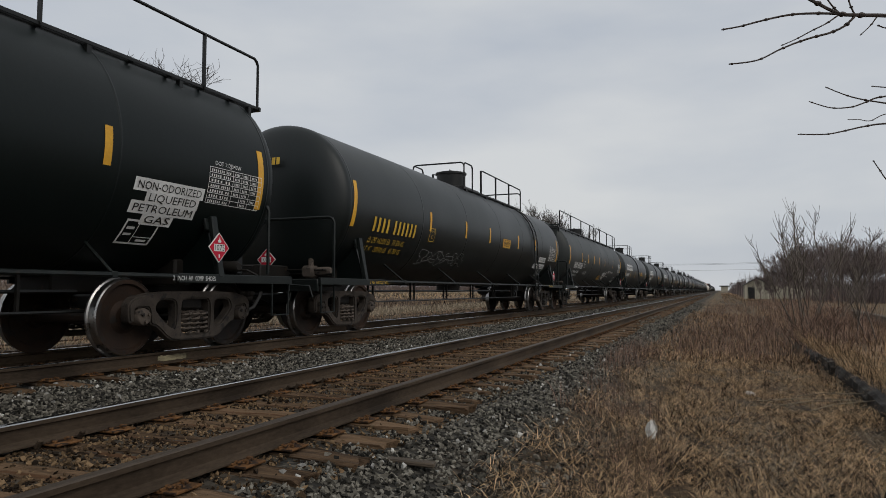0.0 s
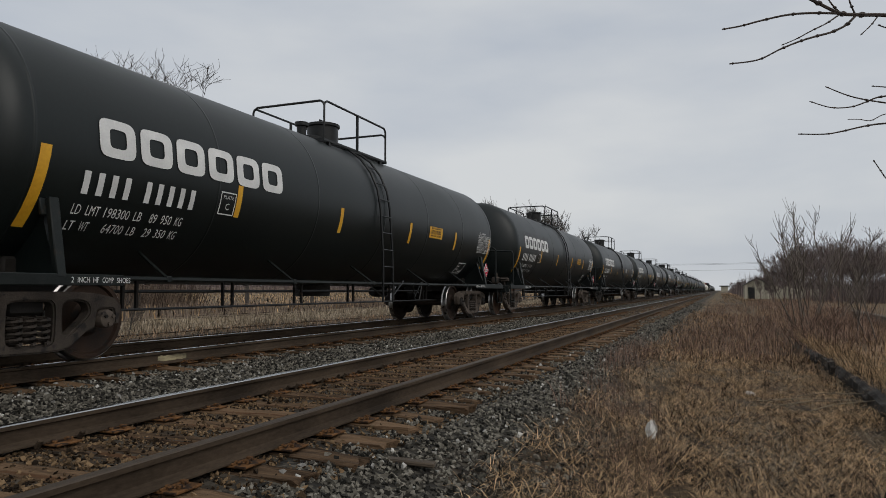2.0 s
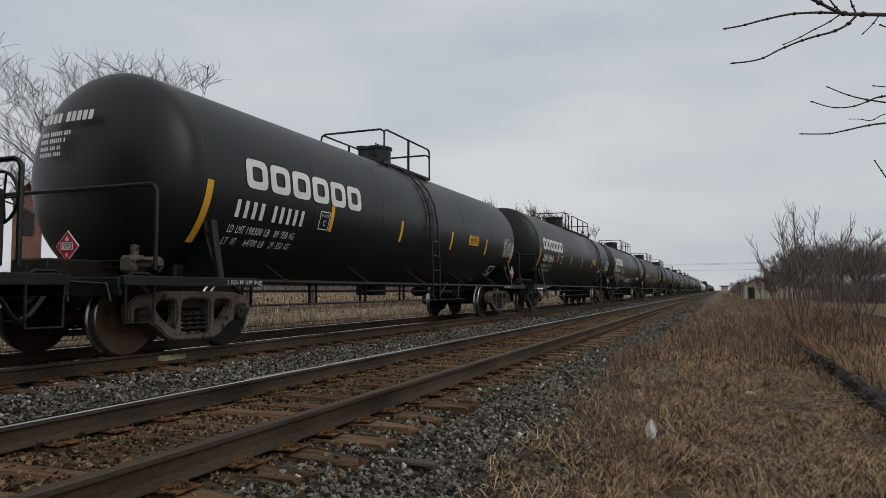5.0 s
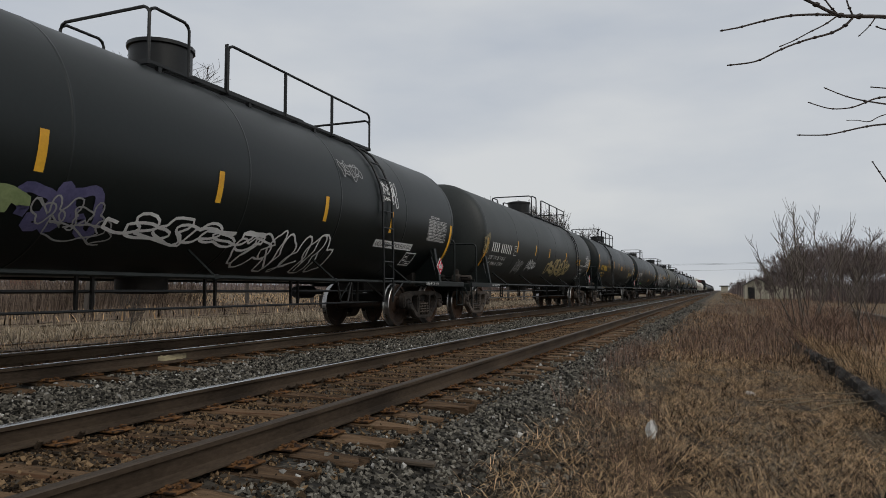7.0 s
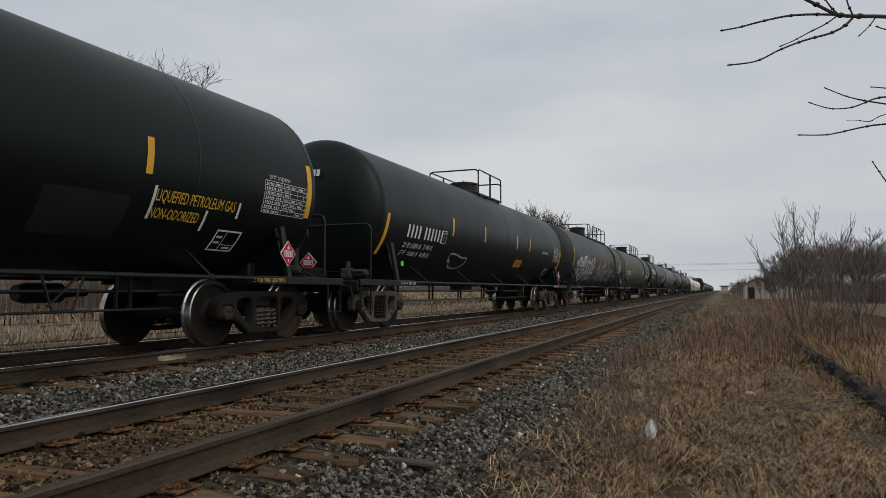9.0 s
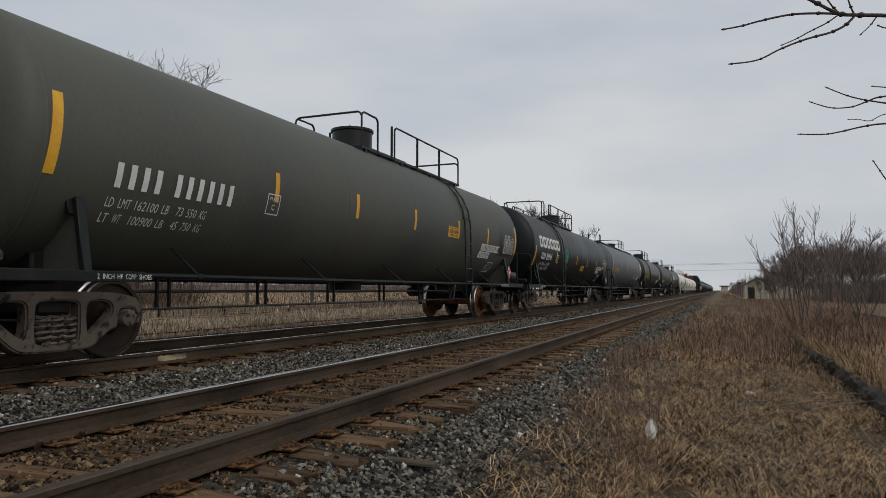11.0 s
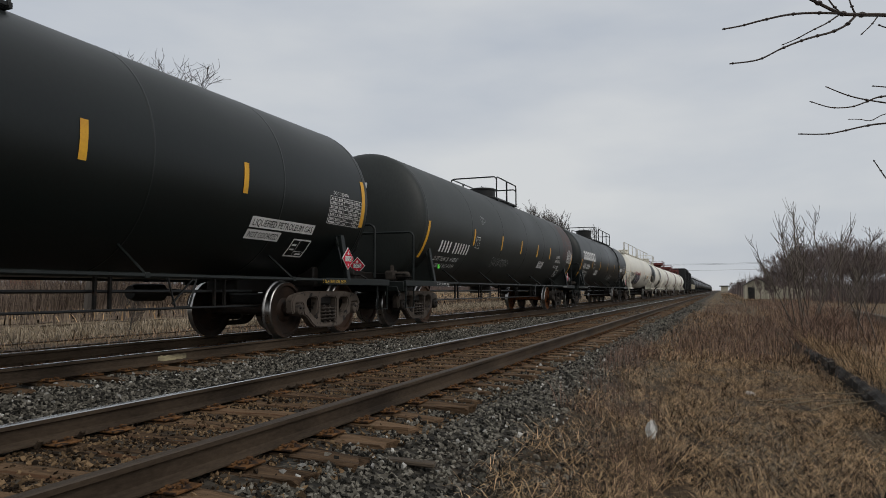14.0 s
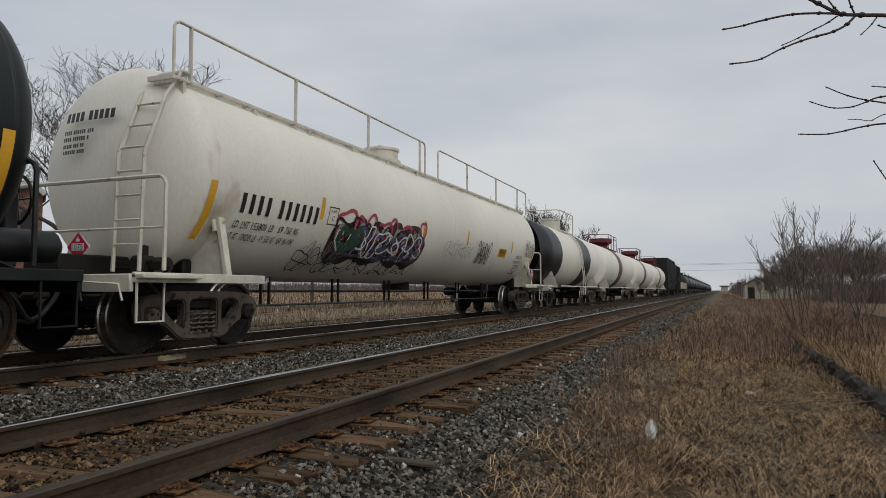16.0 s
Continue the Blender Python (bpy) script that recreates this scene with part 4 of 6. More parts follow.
    # side ladder over the shoulder of the tank
    if spec.get("ladder") is not None:
        ly = spec["ladder"]
        b = Build()
        angs = [1.06, 0.8, 0.55, 0.3, 0.05]
        edge = [((R + 0.05) * math.cos(a), zc + (R + 0.05) * math.sin(a)) for a in angs]
        edge += [(1.5, 1.5), (1.51, 1.05), (1.51, 0.55)]
        for s in (-0.2, 0.2):
            b.tube([(x, ly + s, z) for x, z in edge], 0.022, 5)
        part("ladder", b, steel, car, "side ladder curved over the tank")
        zs = [zc + 1.2 - 0.32 * i for i in range(9)]
        ex, ez = [p[0] for p in edge][::-1], [p[1] for p in edge][::-1]
        for z in zs:
            if z > 0.6:
                x = float(np.interp(z, ez, ex))
                part("rung", Build().tube([(x + 0.01, ly - 0.2, z), (x + 0.01, ly + 0.2, z)], 0.014, 5), steel, car)
        for s in (-0.55, 0.55):
            part("ladder_brace", Build().tube([(1.5, ly + s * 0.4, 0.66), (1.44, ly + s * 1.5, 0.96)], 0.018, 5), steel, car)


def end_ladder(car, R, zc, hs, depth, steel, sgn=-1, place=0.52):
    """Ladder leaning over the near shoulder of the tank end, up to the walkway."""
    ys = [0.02, 0.3, depth + 0.12, depth + 0.16]
    zs = [zc + R - 0.16, zc + R * 0.62, zc + 0.1, 1.0]
    for x in (place, place + 0.42):
        part("stringer", Build().tube([(x, sgn * (hs + y), z) for y, z in zip(ys, zs)], 0.026, 6), steel, car)
    for i in range(9):
        z = zc + R - 0.36 - 0.3 * i
        if z > 1.05:
            y = float(np.interp(z, zs[::-1], ys[::-1]))
            part("rung", Build().tube([(place, sgn * (hs + y + 0.01), z), (place + 0.42, sgn * (hs + y + 0.01), z)], 0.016, 5), steel, car)
    part("step_board", Build().box(place - 0.02, place + 0.48, *sorted((sgn * (hs - 0.1), sgn * (hs + 0.06))), zc + R - 0.2, zc + R - 0.16, bevel=0.01), steel, car)


def head_marks(car, spec, R, zc, hs, depth, mat):
    """Rows of small marks on the end facing the viewer."""
    b = Build()

    def on(x, z):
        q = min(0.999, math.hypot(x, z - zc) / R)
        return (x, -hs - depth * math.sqrt(max(0.0, 1 - q ** 2.44)) - 0.012, z)

    rows = [(0.62, 0.13, (4, 5)), (0.45, 0.055, (4, 6, 3)), (0.36, 0.055, (4, 6, 1)), (0.27, 0.05, (5, 3, 2)), (0.19, 0.05, (7, 4))]
    for up, h, words in rows:
        x, z = -0.62, zc + up
        c = h * 0.72
        for k in words:
            for _ in range(k):
                q = [on(x, z), on(x + c * 0.72, z), on(x + c * 0.72, z + h), on(x, z + h)]
                b.add(q, [(0, 1, 2, 3)])
                x += c
            x += c * 0.7
    tagged(part("end_mark", b, mat, car, "rows of small stencilled marks on the tank end"), kind="stuff")


def tank_car(spec, wheels):
    f, r = spec["trucks"]
    half = (r - f) / 2
    R, zc = spec.get("R", 1.43), spec.get("zc", 2.354)
    hs, depth = half + spec.get("over", 0.72), spec.get("depth", 0.6)
    over = spec.get("over", 0.72)
    ov_f, ov_r = spec.get("over_f", over), spec.get("over_r", over)
    hs = half + (ov_f + ov_r) / 2
    slide = (ov_r - ov_f) / 2
    low = spec.get("low", False)
    sill = spec.get("sill", -0.045)
    steel = spec.get("steel", STEEL_GREEN)
    paint = TANK_PAINT[spec["paint"]]
    car = thing("tank_car", spec["label"], "railway tank car", "cars of the freight train", at=pose(FAR_X, (f + r) / 2, FAR_Z))
    bands = spec.get("bands", ())
    seams = [] if low else [s for s in (-hs + 0.06, -hs * 0.62, -hs * 0.28, hs * 0.06, hs * 0.36, hs * 0.68, hs - 0.06) if not any(a - 0.1 < s < c + 0.1 for a, c, _ in bands)]
    part("tank", tank_mesh(R, zc, hs, depth, seams, [paint] + [TANK_PAINT[q[2]] for q in bands], bands, 32 if low else 56, spec.get("power", 0.82)), None, car, spec.get("tank_label", ""), pose(0, slide + LAY, 0))
    for s in (-1, 1):
        truck(car, s * half, low, wheels, -s if spec.get("orange") == s else 0)
        yt, ye = s * half, s * (half + 1.55)
        y0, y1 = sorted((s * (half - 1.5), ye))
        part("stub_sill", Build().box(-0.3, 0.3, y0, y1, 0.74, zc - R + 0.28, bevel=0.02), STEEL_DARK, car)
        part("saddle", Build().box(-0.85, 0.85, yt - 0.16, yt + 0.16, 0.84, zc - R * 0.82, bevel=0.03), STEEL_DARK, car)
        # bolster web from the side bearings in to the tank
        ring = [(0.28, 0.86), (1.4, 0.94 + sill), (1.4, 1.02 + sill)] + [((R + 0.004) * math.cos(a), zc + (R + 0.004) * math.sin(a)) for a in (-0.55, -0.75, -0.95, -1.15, -1.35)]
        for q in (-1, 1):
            n = len(ring)
            web = Build().add([(q * x, yt + d, z) for d in (-0.02, 0.02) for x, z in ring], [tuple(range(n)), tuple(range(2 * n - 1, n - 1, -1))] + [(k, (k + 1) % n, n + (k + 1) % n, n + k) for k in range(n)])
            part("bolster_web", web, steel if steel is STEEL_WHITE else paint, car)
        y0, y1 = sorted((s * (half + 0.62), ye))
        wide = 1.58 if spec.get("wrap_rail") else 1.42
        part("end_platform", Build().box(-wide, wide, y0, y1, 0.95 + sill, 1.0 + sill, bevel=0.01), steel, car)
        part("end_sill", Build().box(-1.42, 1.42, ye - 0.03, ye + 0.03, 0.8 + sill, 1.0 + sill, bevel=0.01), steel, car)
        c = Build().box(-0.11, 0.11, *sorted((ye, s * (half + 1.86))), 0.72, 0.9, bevel=0.03)
        c.box(-0.14, 0.1, *sorted((s * (half + 1.78), s * (half + 1.96))), 0.68, 0.94, bevel=0.05)
        part("coupler", c, RUST if spec.get("rusty") else CAST, car, "knuckle coupler")
        if low:
            continue
        tip = s * (half + 1.95)
        part("air_hose", Build().tube([(0.33, ye, 0.78), (0.36, ye + s * 0.1, 0.66), (0.34, ye + s * 0.22, 0.5), (0.28, ye + s * 0.36, 0.42), (0.2, tip, 0.43)], 0.028, 7), RUBBER, car, "drooping black rubber air hose")
        part("cut_lever", Build().tube([(0.1, ye + s * 0.22, 0.93), (0.2, ye + s * 0.08, 0.9), (0.9, ye + s * 0.07, 0.86), (1.3, ye + s * 0.07, 0.84), (1.36, ye + s * 0.07, 0.66)], 0.014, 5), steel, car, "bent uncoupling lever")
        part("draft_gear", Build().box(-0.2, 0.2, *sorted((ye - s * 0.02, ye + s * 0.14)), 0.66, 0.96, bevel=0.04).lathe([(-0.06, 0.05), (0.06, 0.05)], 8, "x", (0.2, ye + s * 0.1, 0.62)), CAST, car)
        yc = s * (half + 0.72)
        part("train_pipe", Build().tube([(-0.4, yc, 1.04), (0.5, yc, 1.05), (1.25, yc + s * 0.06, 1.05), (1.32, yc + s * 0.2, 0.98)], 0.018, 5).tube([(0.1, yc + s * 0.08, 1.13), (1.1, yc + s * 0.08, 1.12), (1.16, yc + s * 0.3, 1.12)], 0.014, 5), STEEL_DARK, car, "thin air pipes across the end platform")
        b = Build().box(0.62, 0.86, *sorted((yc - s * 0.1, yc + s * 0.14)), 0.98, 1.2, bevel=0.04)
        b.lathe([(-0.14, 0.0), (-0.14, 0.08), (0.1, 0.08), (0.14, 0.05), (0.14, 0)], 10, "x", (1.02, yc, 1.1))
        b.lathe([(0, 0.05), (0.12, 0.05), (0.14, 0.0)], 8, "z", (0.74, yc, 1.2))
        part("control_valve", b, CAST, car, "lumpy cast air brake valve")
        part("brake_beam", Build().tube([(-0.7, yt + s * 0.55, 0.4), (0.7, yt + s * 0.55, 0.4)], 0.035, 6).tube([(0.0, yt + s * 0.55, 0.42), (0.15, yt + s * 1.5, 0.66)], 0.022, 5), STEEL_DARK, car)
        for x in (-1.44, 1.44):
            y0, y1 = sorted((s * (half - 0.75), ye))
            part("side_plate", Build().box(x - 0.03, x + 0.03, y0, y1, 0.905 + sill, 1.02 + sill, bevel=0.008), steel, car)
            b = Build()
            b.box(-0.035, 0.035, -0.055, 0.055, 0.0, 0.8, bevel=0.01, m=pose(x, yt, 0.98 + sill, 0, -math.copysign(10.5, x), 0))
            b.box(-0.02, 0.02, -0.11, 0.11, 0.62, 0.86, bevel=0.008, m=pose(x - math.copysign(0.03, x), yt, 0.98 + sill, 0, -math.copysign(12, x), 0))
            part("tank_bracket", b, steel, car)
            st = Build()
            y = s * (half + 1.3)
            hoop(st, (x, y - 0.2, 0.95), (x, y + 0.2, 0.95), 0.96, 0.016)
            st.tube([(x, y - 0.2, 0.95), (x, y - 0.2, 0.42), (x, y + 0.2, 0.42), (x, y + 0.2, 0.95)], 0.017, 5)
            part("sill_step", st, steel, car, "hanging stirrup step")
        yr = s * (half + 1.05)
        if spec.get("wrap_rail"):
            yb = s * half
            b = Build()
            hoop(b, (-1.48, yr + s * 0.1, 1.0), (1.48, yr + s * 0.1, 1.0), 2.1, 0.026)
            b.tube([(-1.48, yr + s * 0.1, 1.5), (1.48, yr + s * 0.1, 1.5)], 0.018, 5)
            part("end_rail", b, steel, car, "pipe rail across the end")
        else:
            part("end_rail", hoop(Build(), (-1.4, yr, 1.0), (1.4, yr, 1.0), 2.0, 0.026), steel, car, "pipe rail across the end")
        if s > 0:
            w = Build()
            w.tube([(0.55 + 0.27 * math.cos(a * math.pi / 10), ye - 0.1, 1.72 + 0.27 * math.sin(a * math.pi / 10)) for a in range(21)], 0.018, 6)
            for a in range(5):
                w.tube([(0.55, ye - 0.06, 1.72), (0.55 + 0.27 * math.cos(a * 1.257), ye - 0.1, 1.72 + 0.27 * math.sin(a * 1.257))], 0.012, 5)
            part("brake_wheel", w, STEEL_BLACK, car, "spoked brake wheel")
            part("brake_stand", Build().box(0.42, 0.68, ye - 0.3, ye - 0.12, 1.0, 1.8, bevel=0.03), STEEL_BLACK, car)
        if (spec.get("tank_rear") and s > 0) or (spec.get("tank_front") and s < 0):
            part("air_reservoir", Build().lathe([(-0.42, 0), (-0.4, 0.1), (-0.34, 0.16), (0.34, 0.16), (0.4, 0.1), (0.42, 0)], 16, "y", (1.18, s * (half + 1.05), 1.2)), STEEL_BLACK, car, "small air reservoir cylinder")
    # pipe rail along both sides
    for x in () if spec.get("no_pipe") else (-1.44, 1.44):
        part("side_pipe", Build().tube([(x, -half + 0.5, 0.985 + sill), (x, half - 0.5, 0.985 + sill)], 0.028, 6), steel, car, "pipe rail along the side")
        if low:
            continue
        n = 5
        for i in range(n):
            y = -half * 0.78 + 2 * half * 0.78 * i / (n - 1)
            xa = math.copysign(1, x)
            ang = -0.83
            k = Build().tube([(xa * R * math.cos(ang), y + 0.02, zc + R * math.sin(ang)), (x, y - 0.02, 0.99 + sill)], 0.02, 5)
            k.box(x - 0.03, x + 0.03, y - 0.06, y + 0.02, 0.95 + sill, 1.02 + sill, bevel=0.008)
            part("pipe_bracket", k, steel, car)
    if spec.get("belly_tank"):
        ty = spec["belly_tank"]
        part("air_reservoir", Build().lathe([(-0.48, 0), (-0.46, 0.1), (-0.38, 0.17), (0.38, 0.17), (0.46, 0.1), (0.48, 0)], 18, "y", (1.0, ty, 0.6)), CAST, car, "grimy brown air reservoir below the tank")
        for d in (-0.28, 0.28):
            part("reservoir_strap", Build().box(0.97, 1.03, ty + d - 0.03, ty + d + 0.03, 0.7, 1.1), STEEL_DARK, car)
    if not low:
        # brake rigging under the belly
        part("brake_rod", Build().tube([(0.35, -half + 1.2, 0.76), (0.35, half - 1.2, 0.76)], 0.024, 5), STEEL_BLACK, car)
        part("brake_pipe", Build().tube([(0.5, -half + 1.2, 0.53), (0.5, half - 1.2, 0.53)], 0.018, 5), STEEL_BLACK, car)
        for i in range(6):
            y = -half * 0.72 + 2 * half * 0.72 * i / 5
            for d in (-0.11, 0.11):
                part("hanger", Build().box(0.4, 0.44, y + d - 0.017, y + d + 0.017, 0.52, zc - R + 0.12), STEEL_DARK, car)
        part("brake_cylinder", Build().lathe([(-0.4, 0), (-0.4, 0.1), (-0.3, 0.13), (0.2, 0.13), (0.25, 0.06), (0.6, 0.05), (0.6, 0)], 12, "y", (-0.55, half - 2.4, 0.74)), STEEL_DARK, car)
        part("outlet", Build().lathe([(-0.2, 0.34), (0.1, 0.34), (0.2, 0.4)], 16, "z", (0, 0.2, zc - R)), STEEL_DARK, car)
        v = Build()
        v.tube([(0.9, half - 3.6, 0.98), (0.9, half - 3.45, 0.56), (0.9, half - 3.2, 0.56), (0.9, half - 3.05, 0.98)], 0.016, 5)
        v.tube([(0.9, half - 3.5, 0.6), (0.9, half - 3.1, 0.96)], 0.014, 5)
        part("step_frame", v, STEEL_BLACK, car)
    if spec["top"] != "none":
        top_works(car, spec, R, zc, spec.get("rail_steel", STEEL_BLACK if steel is not STEEL_WHITE else STEEL_WHITE))
    if spec.get("end_ladder"):
        end_ladder(car, R, zc, hs - slide, depth, STEEL_WHITE if steel is STEEL_WHITE else STEEL_GREEN, place=spec.get("ladder_x", 0.52))
    if spec.get("crown_hoop"):
        yh = -hs + slide
        part("grab_hoop", hoop(Build(), (0.62, yh + 0.1, zc + R - 0.22), (0.62, yh + 0.5, zc + R - 0.22), zc + R + 0.36, 0.024), STEEL_BLACK, car, "bent grab iron at the end of the walkway")
        part("grab_post", Build().tube([(0.0, yh - 0.1, zc + R - 0.1), (0.0, yh - 0.1, zc + R + 0.42)], 0.022, 6), STEEL_BLACK, car)
    if low:
        return car
    marks(car, spec, R, zc, half, hs, depth, slide)
    return car


def number_bars(car, R, zc, words, y, w, h, width, ink):
    c = width / (sum(words) + 0.7 * (len(words) - 1))
    for k in words:
        for _ in range(k):
            part("number_bar", panel(Build(), R, zc, y + c * 0.2, y + c * 0.64, w, w + h, 0.009), ink, car)
            y += c
        y += c * 0.7


def marks(car, spec, R, zc, half, hs, depth, slide):
    """Tape, stencils, tables, placards and spray paint on the near side."""
    ink = {"white": WHITE, "yellow": YELLOW_PAINT, "black": BLACK}[spec.get("ink", "white")]
    d = half - 7.475
    for y in (-hs + slide + 0.12 + spec.get("end_dy", 0.0), hs + slide - 0.12 + spec.get("end_dy_r", 0.0)):
        span = spec.get("end_w", (-0.38, 0.45))
        if y > 0:
            span = spec.get("end_w_r", span)
        part("end_stripe", panel(Build(), R, zc, y - 0.06, y + 0.06, *span, slant=0.06 if y < 0 else 0.0), YELLOW, car, "yellow reflective stripe")
    for y in spec.get("stripes", (-4.65, -2.4, -0.4, 2.5, 4.7)):
        y *= 1.0 if spec.get("stripes_true") else half / 7.475
        w = spec.get("stripe_w", (-0.19, 0.23))
        part("stripe", panel(Build(), R, zc, y - 0.05, y + 0.05, *w), YELLOW, car)
    my = spec.get("marks_y", -half + 0.27)
    mw = spec.get("marks_w", -0.4)
    if spec.get("logo"):
        ly, lw = spec["logo"]
        if spec.get("logo_patch"):
            part("paint_patch", panel(Build(), R, zc, ly - 0.15, ly + 3.55, lw - 0.12, lw + 0.58, 0.003), BLACK, car, "fresh black paint patch")
        for i in range(6):
            part("logo_block", block(R, zc, ly + 0.55 * i + 0.03, ly + 0.55 * (i + 1) - 0.04, lw, 0.42), WHITE, car, "bold white block shape")
        mw = lw - 0.42
        number_bars(car, R, zc, (4, 5), my, mw, 0.24, 1.7, ink)
    else:
        number_bars(car, R, zc, (4, 6), my, mw, 0.27, 2.0, ink)
    for line, dw in ((spec.get("load", "LD LMT 162100 LB  73 550 KG"), 0.22), (spec.get("light", "LT WT  100900 LB  45 750 KG"), 0.4)):
        x = my
        k = 1.55 / len(line)
        for word in line.split(" "):
            if word:
                part("weight_text", letters(Build(), R, zc, word, x, mw - dw, 0.11, k * (len(word) - 0.15)), ink, car, "stencilled weight lettering")
            x += k * (len(word) + 1)
    py = spec.get("plate", -4.5)
    b = Build()
    for q in ((0, 0.3, 0, 0.015), (0, 0.3, 0.285, 0.3), (0, 0.015, 0.015, 0.285), (0.285, 0.3, 0.015, 0.285)):
        panel(b, R, zc, py + q[0], py + q[1], -0.42 + q[2], -0.42 + q[3])
    letters(b, R, zc, "PLATE", py + 0.05, -0.21, 0.045, 0.2)
    letters(b, R, zc, "C", py + 0.115, -0.35, 0.085, 0.07)
    part("plate_box", b, ink, car, "small framed plate mark")
    # rear group: test table, gas name, inspection box
    ty = half - 0.65 + spec.get("rear_dy", 0.0)
    b = Build()
    for i in range(8):
        panel(b, R, zc, ty, ty + 1.05, -0.4 + 0.065 * i, -0.393 + 0.065 * i, 0.008)
    for x in (0, 0.45, 0.62, 0.8, 0.97, 1.043):
        panel(b, R, zc, ty + x, ty + x + 0.007, -0.4, 0.06, 0.008)
    rnd = random.Random(int(half * 1000) + len(spec["label"]))
    for i in range(7):
        bars(b, R, zc, (rnd.randint(4, 7), rnd.randint(2, 6)), ty + 0.03, -0.385 + 0.065 * i, 0.032, 0.38)
        for x in (0.48, 0.65, 0.83):
            if rnd.random() < 0.85:
                bars(b, R, zc, (4,), ty + x, -0.385 + 0.065 * i, 0.032, 0.11)
    letters(b, R, zc, spec.get("dot", "DOT 112J340W"), ty + 0.1, 0.09, 0.055, 0.5)
    if spec.get("table_patch"):
        part("paint_patch", panel(Build(), R, zc, ty - 0.45, ty + 1.15, -0.5, 0.5, 0.003), BLACK, car, "fresh black paint patch")
    table = part("test_table", b, WHITE if spec.get("ink") != "black" else BLACK, car, "stencilled table of test dates")
    tagged(table, kind="stuff")
    style = spec.get("gas_panel", True)
    for line, (y, w, h, wd) in spec.get("gas", (("NON-ODORIZED", (5.67, -0.47, 0.12, 0.85)), ("LIQUEFIED PETROLEUM GAS", (5.2, -0.72, 0.12, 1.45)))):
        y += d
        host = car
        if style:
            host = part("name_panel", panel(Build(), R, zc, y - 0.05, y + wd + 0.05, w - 0.03, w + h + 0.03, 0.004), WHITE if style == "white" else BLACK, car, "painted panel behind lettering")
        col = BLACK if style == "white" or spec.get("ink") == "black" else YELLOW_PAINT if spec.get("gas_yellow") else WHITE
        part("gas_name", letters(Build(), R, zc, line, y, w, h, wd), col, host, "lettering naming the gas carried")
    b = Build()
    by = half - 1.35
    for q in ((0, 0.5, 0, 0.025), (0, 0.5, 0.3, 0.325), (0, 0.025, 0.025, 0.3), (0.475, 0.5, 0.025, 0.3), (0.2, 0.21, 0.03, 0.3), (0.21, 0.475, 0.1, 0.11), (0.05, 0.16, 0.2, 0.235), (0.05, 0.16, 0.12, 0.15), (0.28, 0.43, 0.045, 0.075)):
        panel(b, R, zc, by + q[0], by + q[1], -1.05 + q[2], -1.05 + q[3])
    part("inspection_box", b, WHITE if spec.get("ink") != "black" else BLACK, car, "framed inspection stencil")
    if spec.get("label_y") is not None:
        y, w = spec["label_y"], spec.get("label_w", -0.23)
        lab = part("warning_label", panel(Build(), R, zc, y, y + 0.75, w, w + 0.25, 0.006), WHITE if spec.get("label_white") else YELLOW, car, "yellow emergency notice")
        q = Build()
        for i, ws in enumerate(((3, 7), (4, 8), (10,), (6, 5))):
            bars(q, R, zc, ws, y + 0.08, w + 0.2 - 0.055 * i, 0.035 if i != 2 else 0.06, 0.58, 0.01)
        tagged(part("notice_bars", q, BLACK, lab), kind="stuff")
    # shoe plates by the trucks
    for yy in (-half + 0.1, half - 0.85):
        line = spec.get("shoe", "2 INCH HF COMP SHOES")
        k, at = 0.72 / (len(line) - 0.3), yy
        for word in line.split():
            v, ff = text_verts(word)
            q = Build().add([(1.476, at + p[0] * k * (len(word) - 0.15) / v[:, 0].max(), 0.935 + spec.get("sill", -0.045) + p[1] * 0.055) for p in v], ff)
            part("shoe_text", q, WHITE if spec.get("ink") != "yellow" else YELLOW_PAINT, car, "small lettering on the side plate")
            at += k * (len(word) + 1)
    # placards
    num = spec.get("placard", "1075")
    placard(car, num, pose(1.5, half - 0.1, 1.31, 0, 0, 0))
    placard(car, num, pose(0.12, -half - 1.15, 1.3, 0, 0, -90))
    if spec.get("signal"):
        part("signal_tape", Build().box(1.5, 1.52, -half + 0.03, -half + 0.11, 1.26, 1.35), GREEN_LIGHT, car, "bright green marker on the bracket")
    if spec.get("head_ink"):
        head_marks(car, spec, R, zc, hs - slide, depth, {"white": WHITE, "yellow": YELLOW_PAINT, "black": BLACK}[spec["head_ink"]])
    for i, (col, y0, y1, w0, w1, wide, loops) in enumerate(spec.get("spray", ())):
        part("spray_paint", scribble(Build(), R, zc, y0, y1, w0, w1, int(abs(y0) * 100) + i, wide, loops, 0.008 + 0.003 * i), SPRAY[col], car, "looping spray-painted graffiti")
    for col, y0, y1, w0, w1 in spec.get("patches", ()):
        part("paint_patch", panel(Build(), R, zc, y0, y1, w0, w1, 0.0035), SPRAY.get(col) or TANK_PAINT[col], car, "painted-over patch")
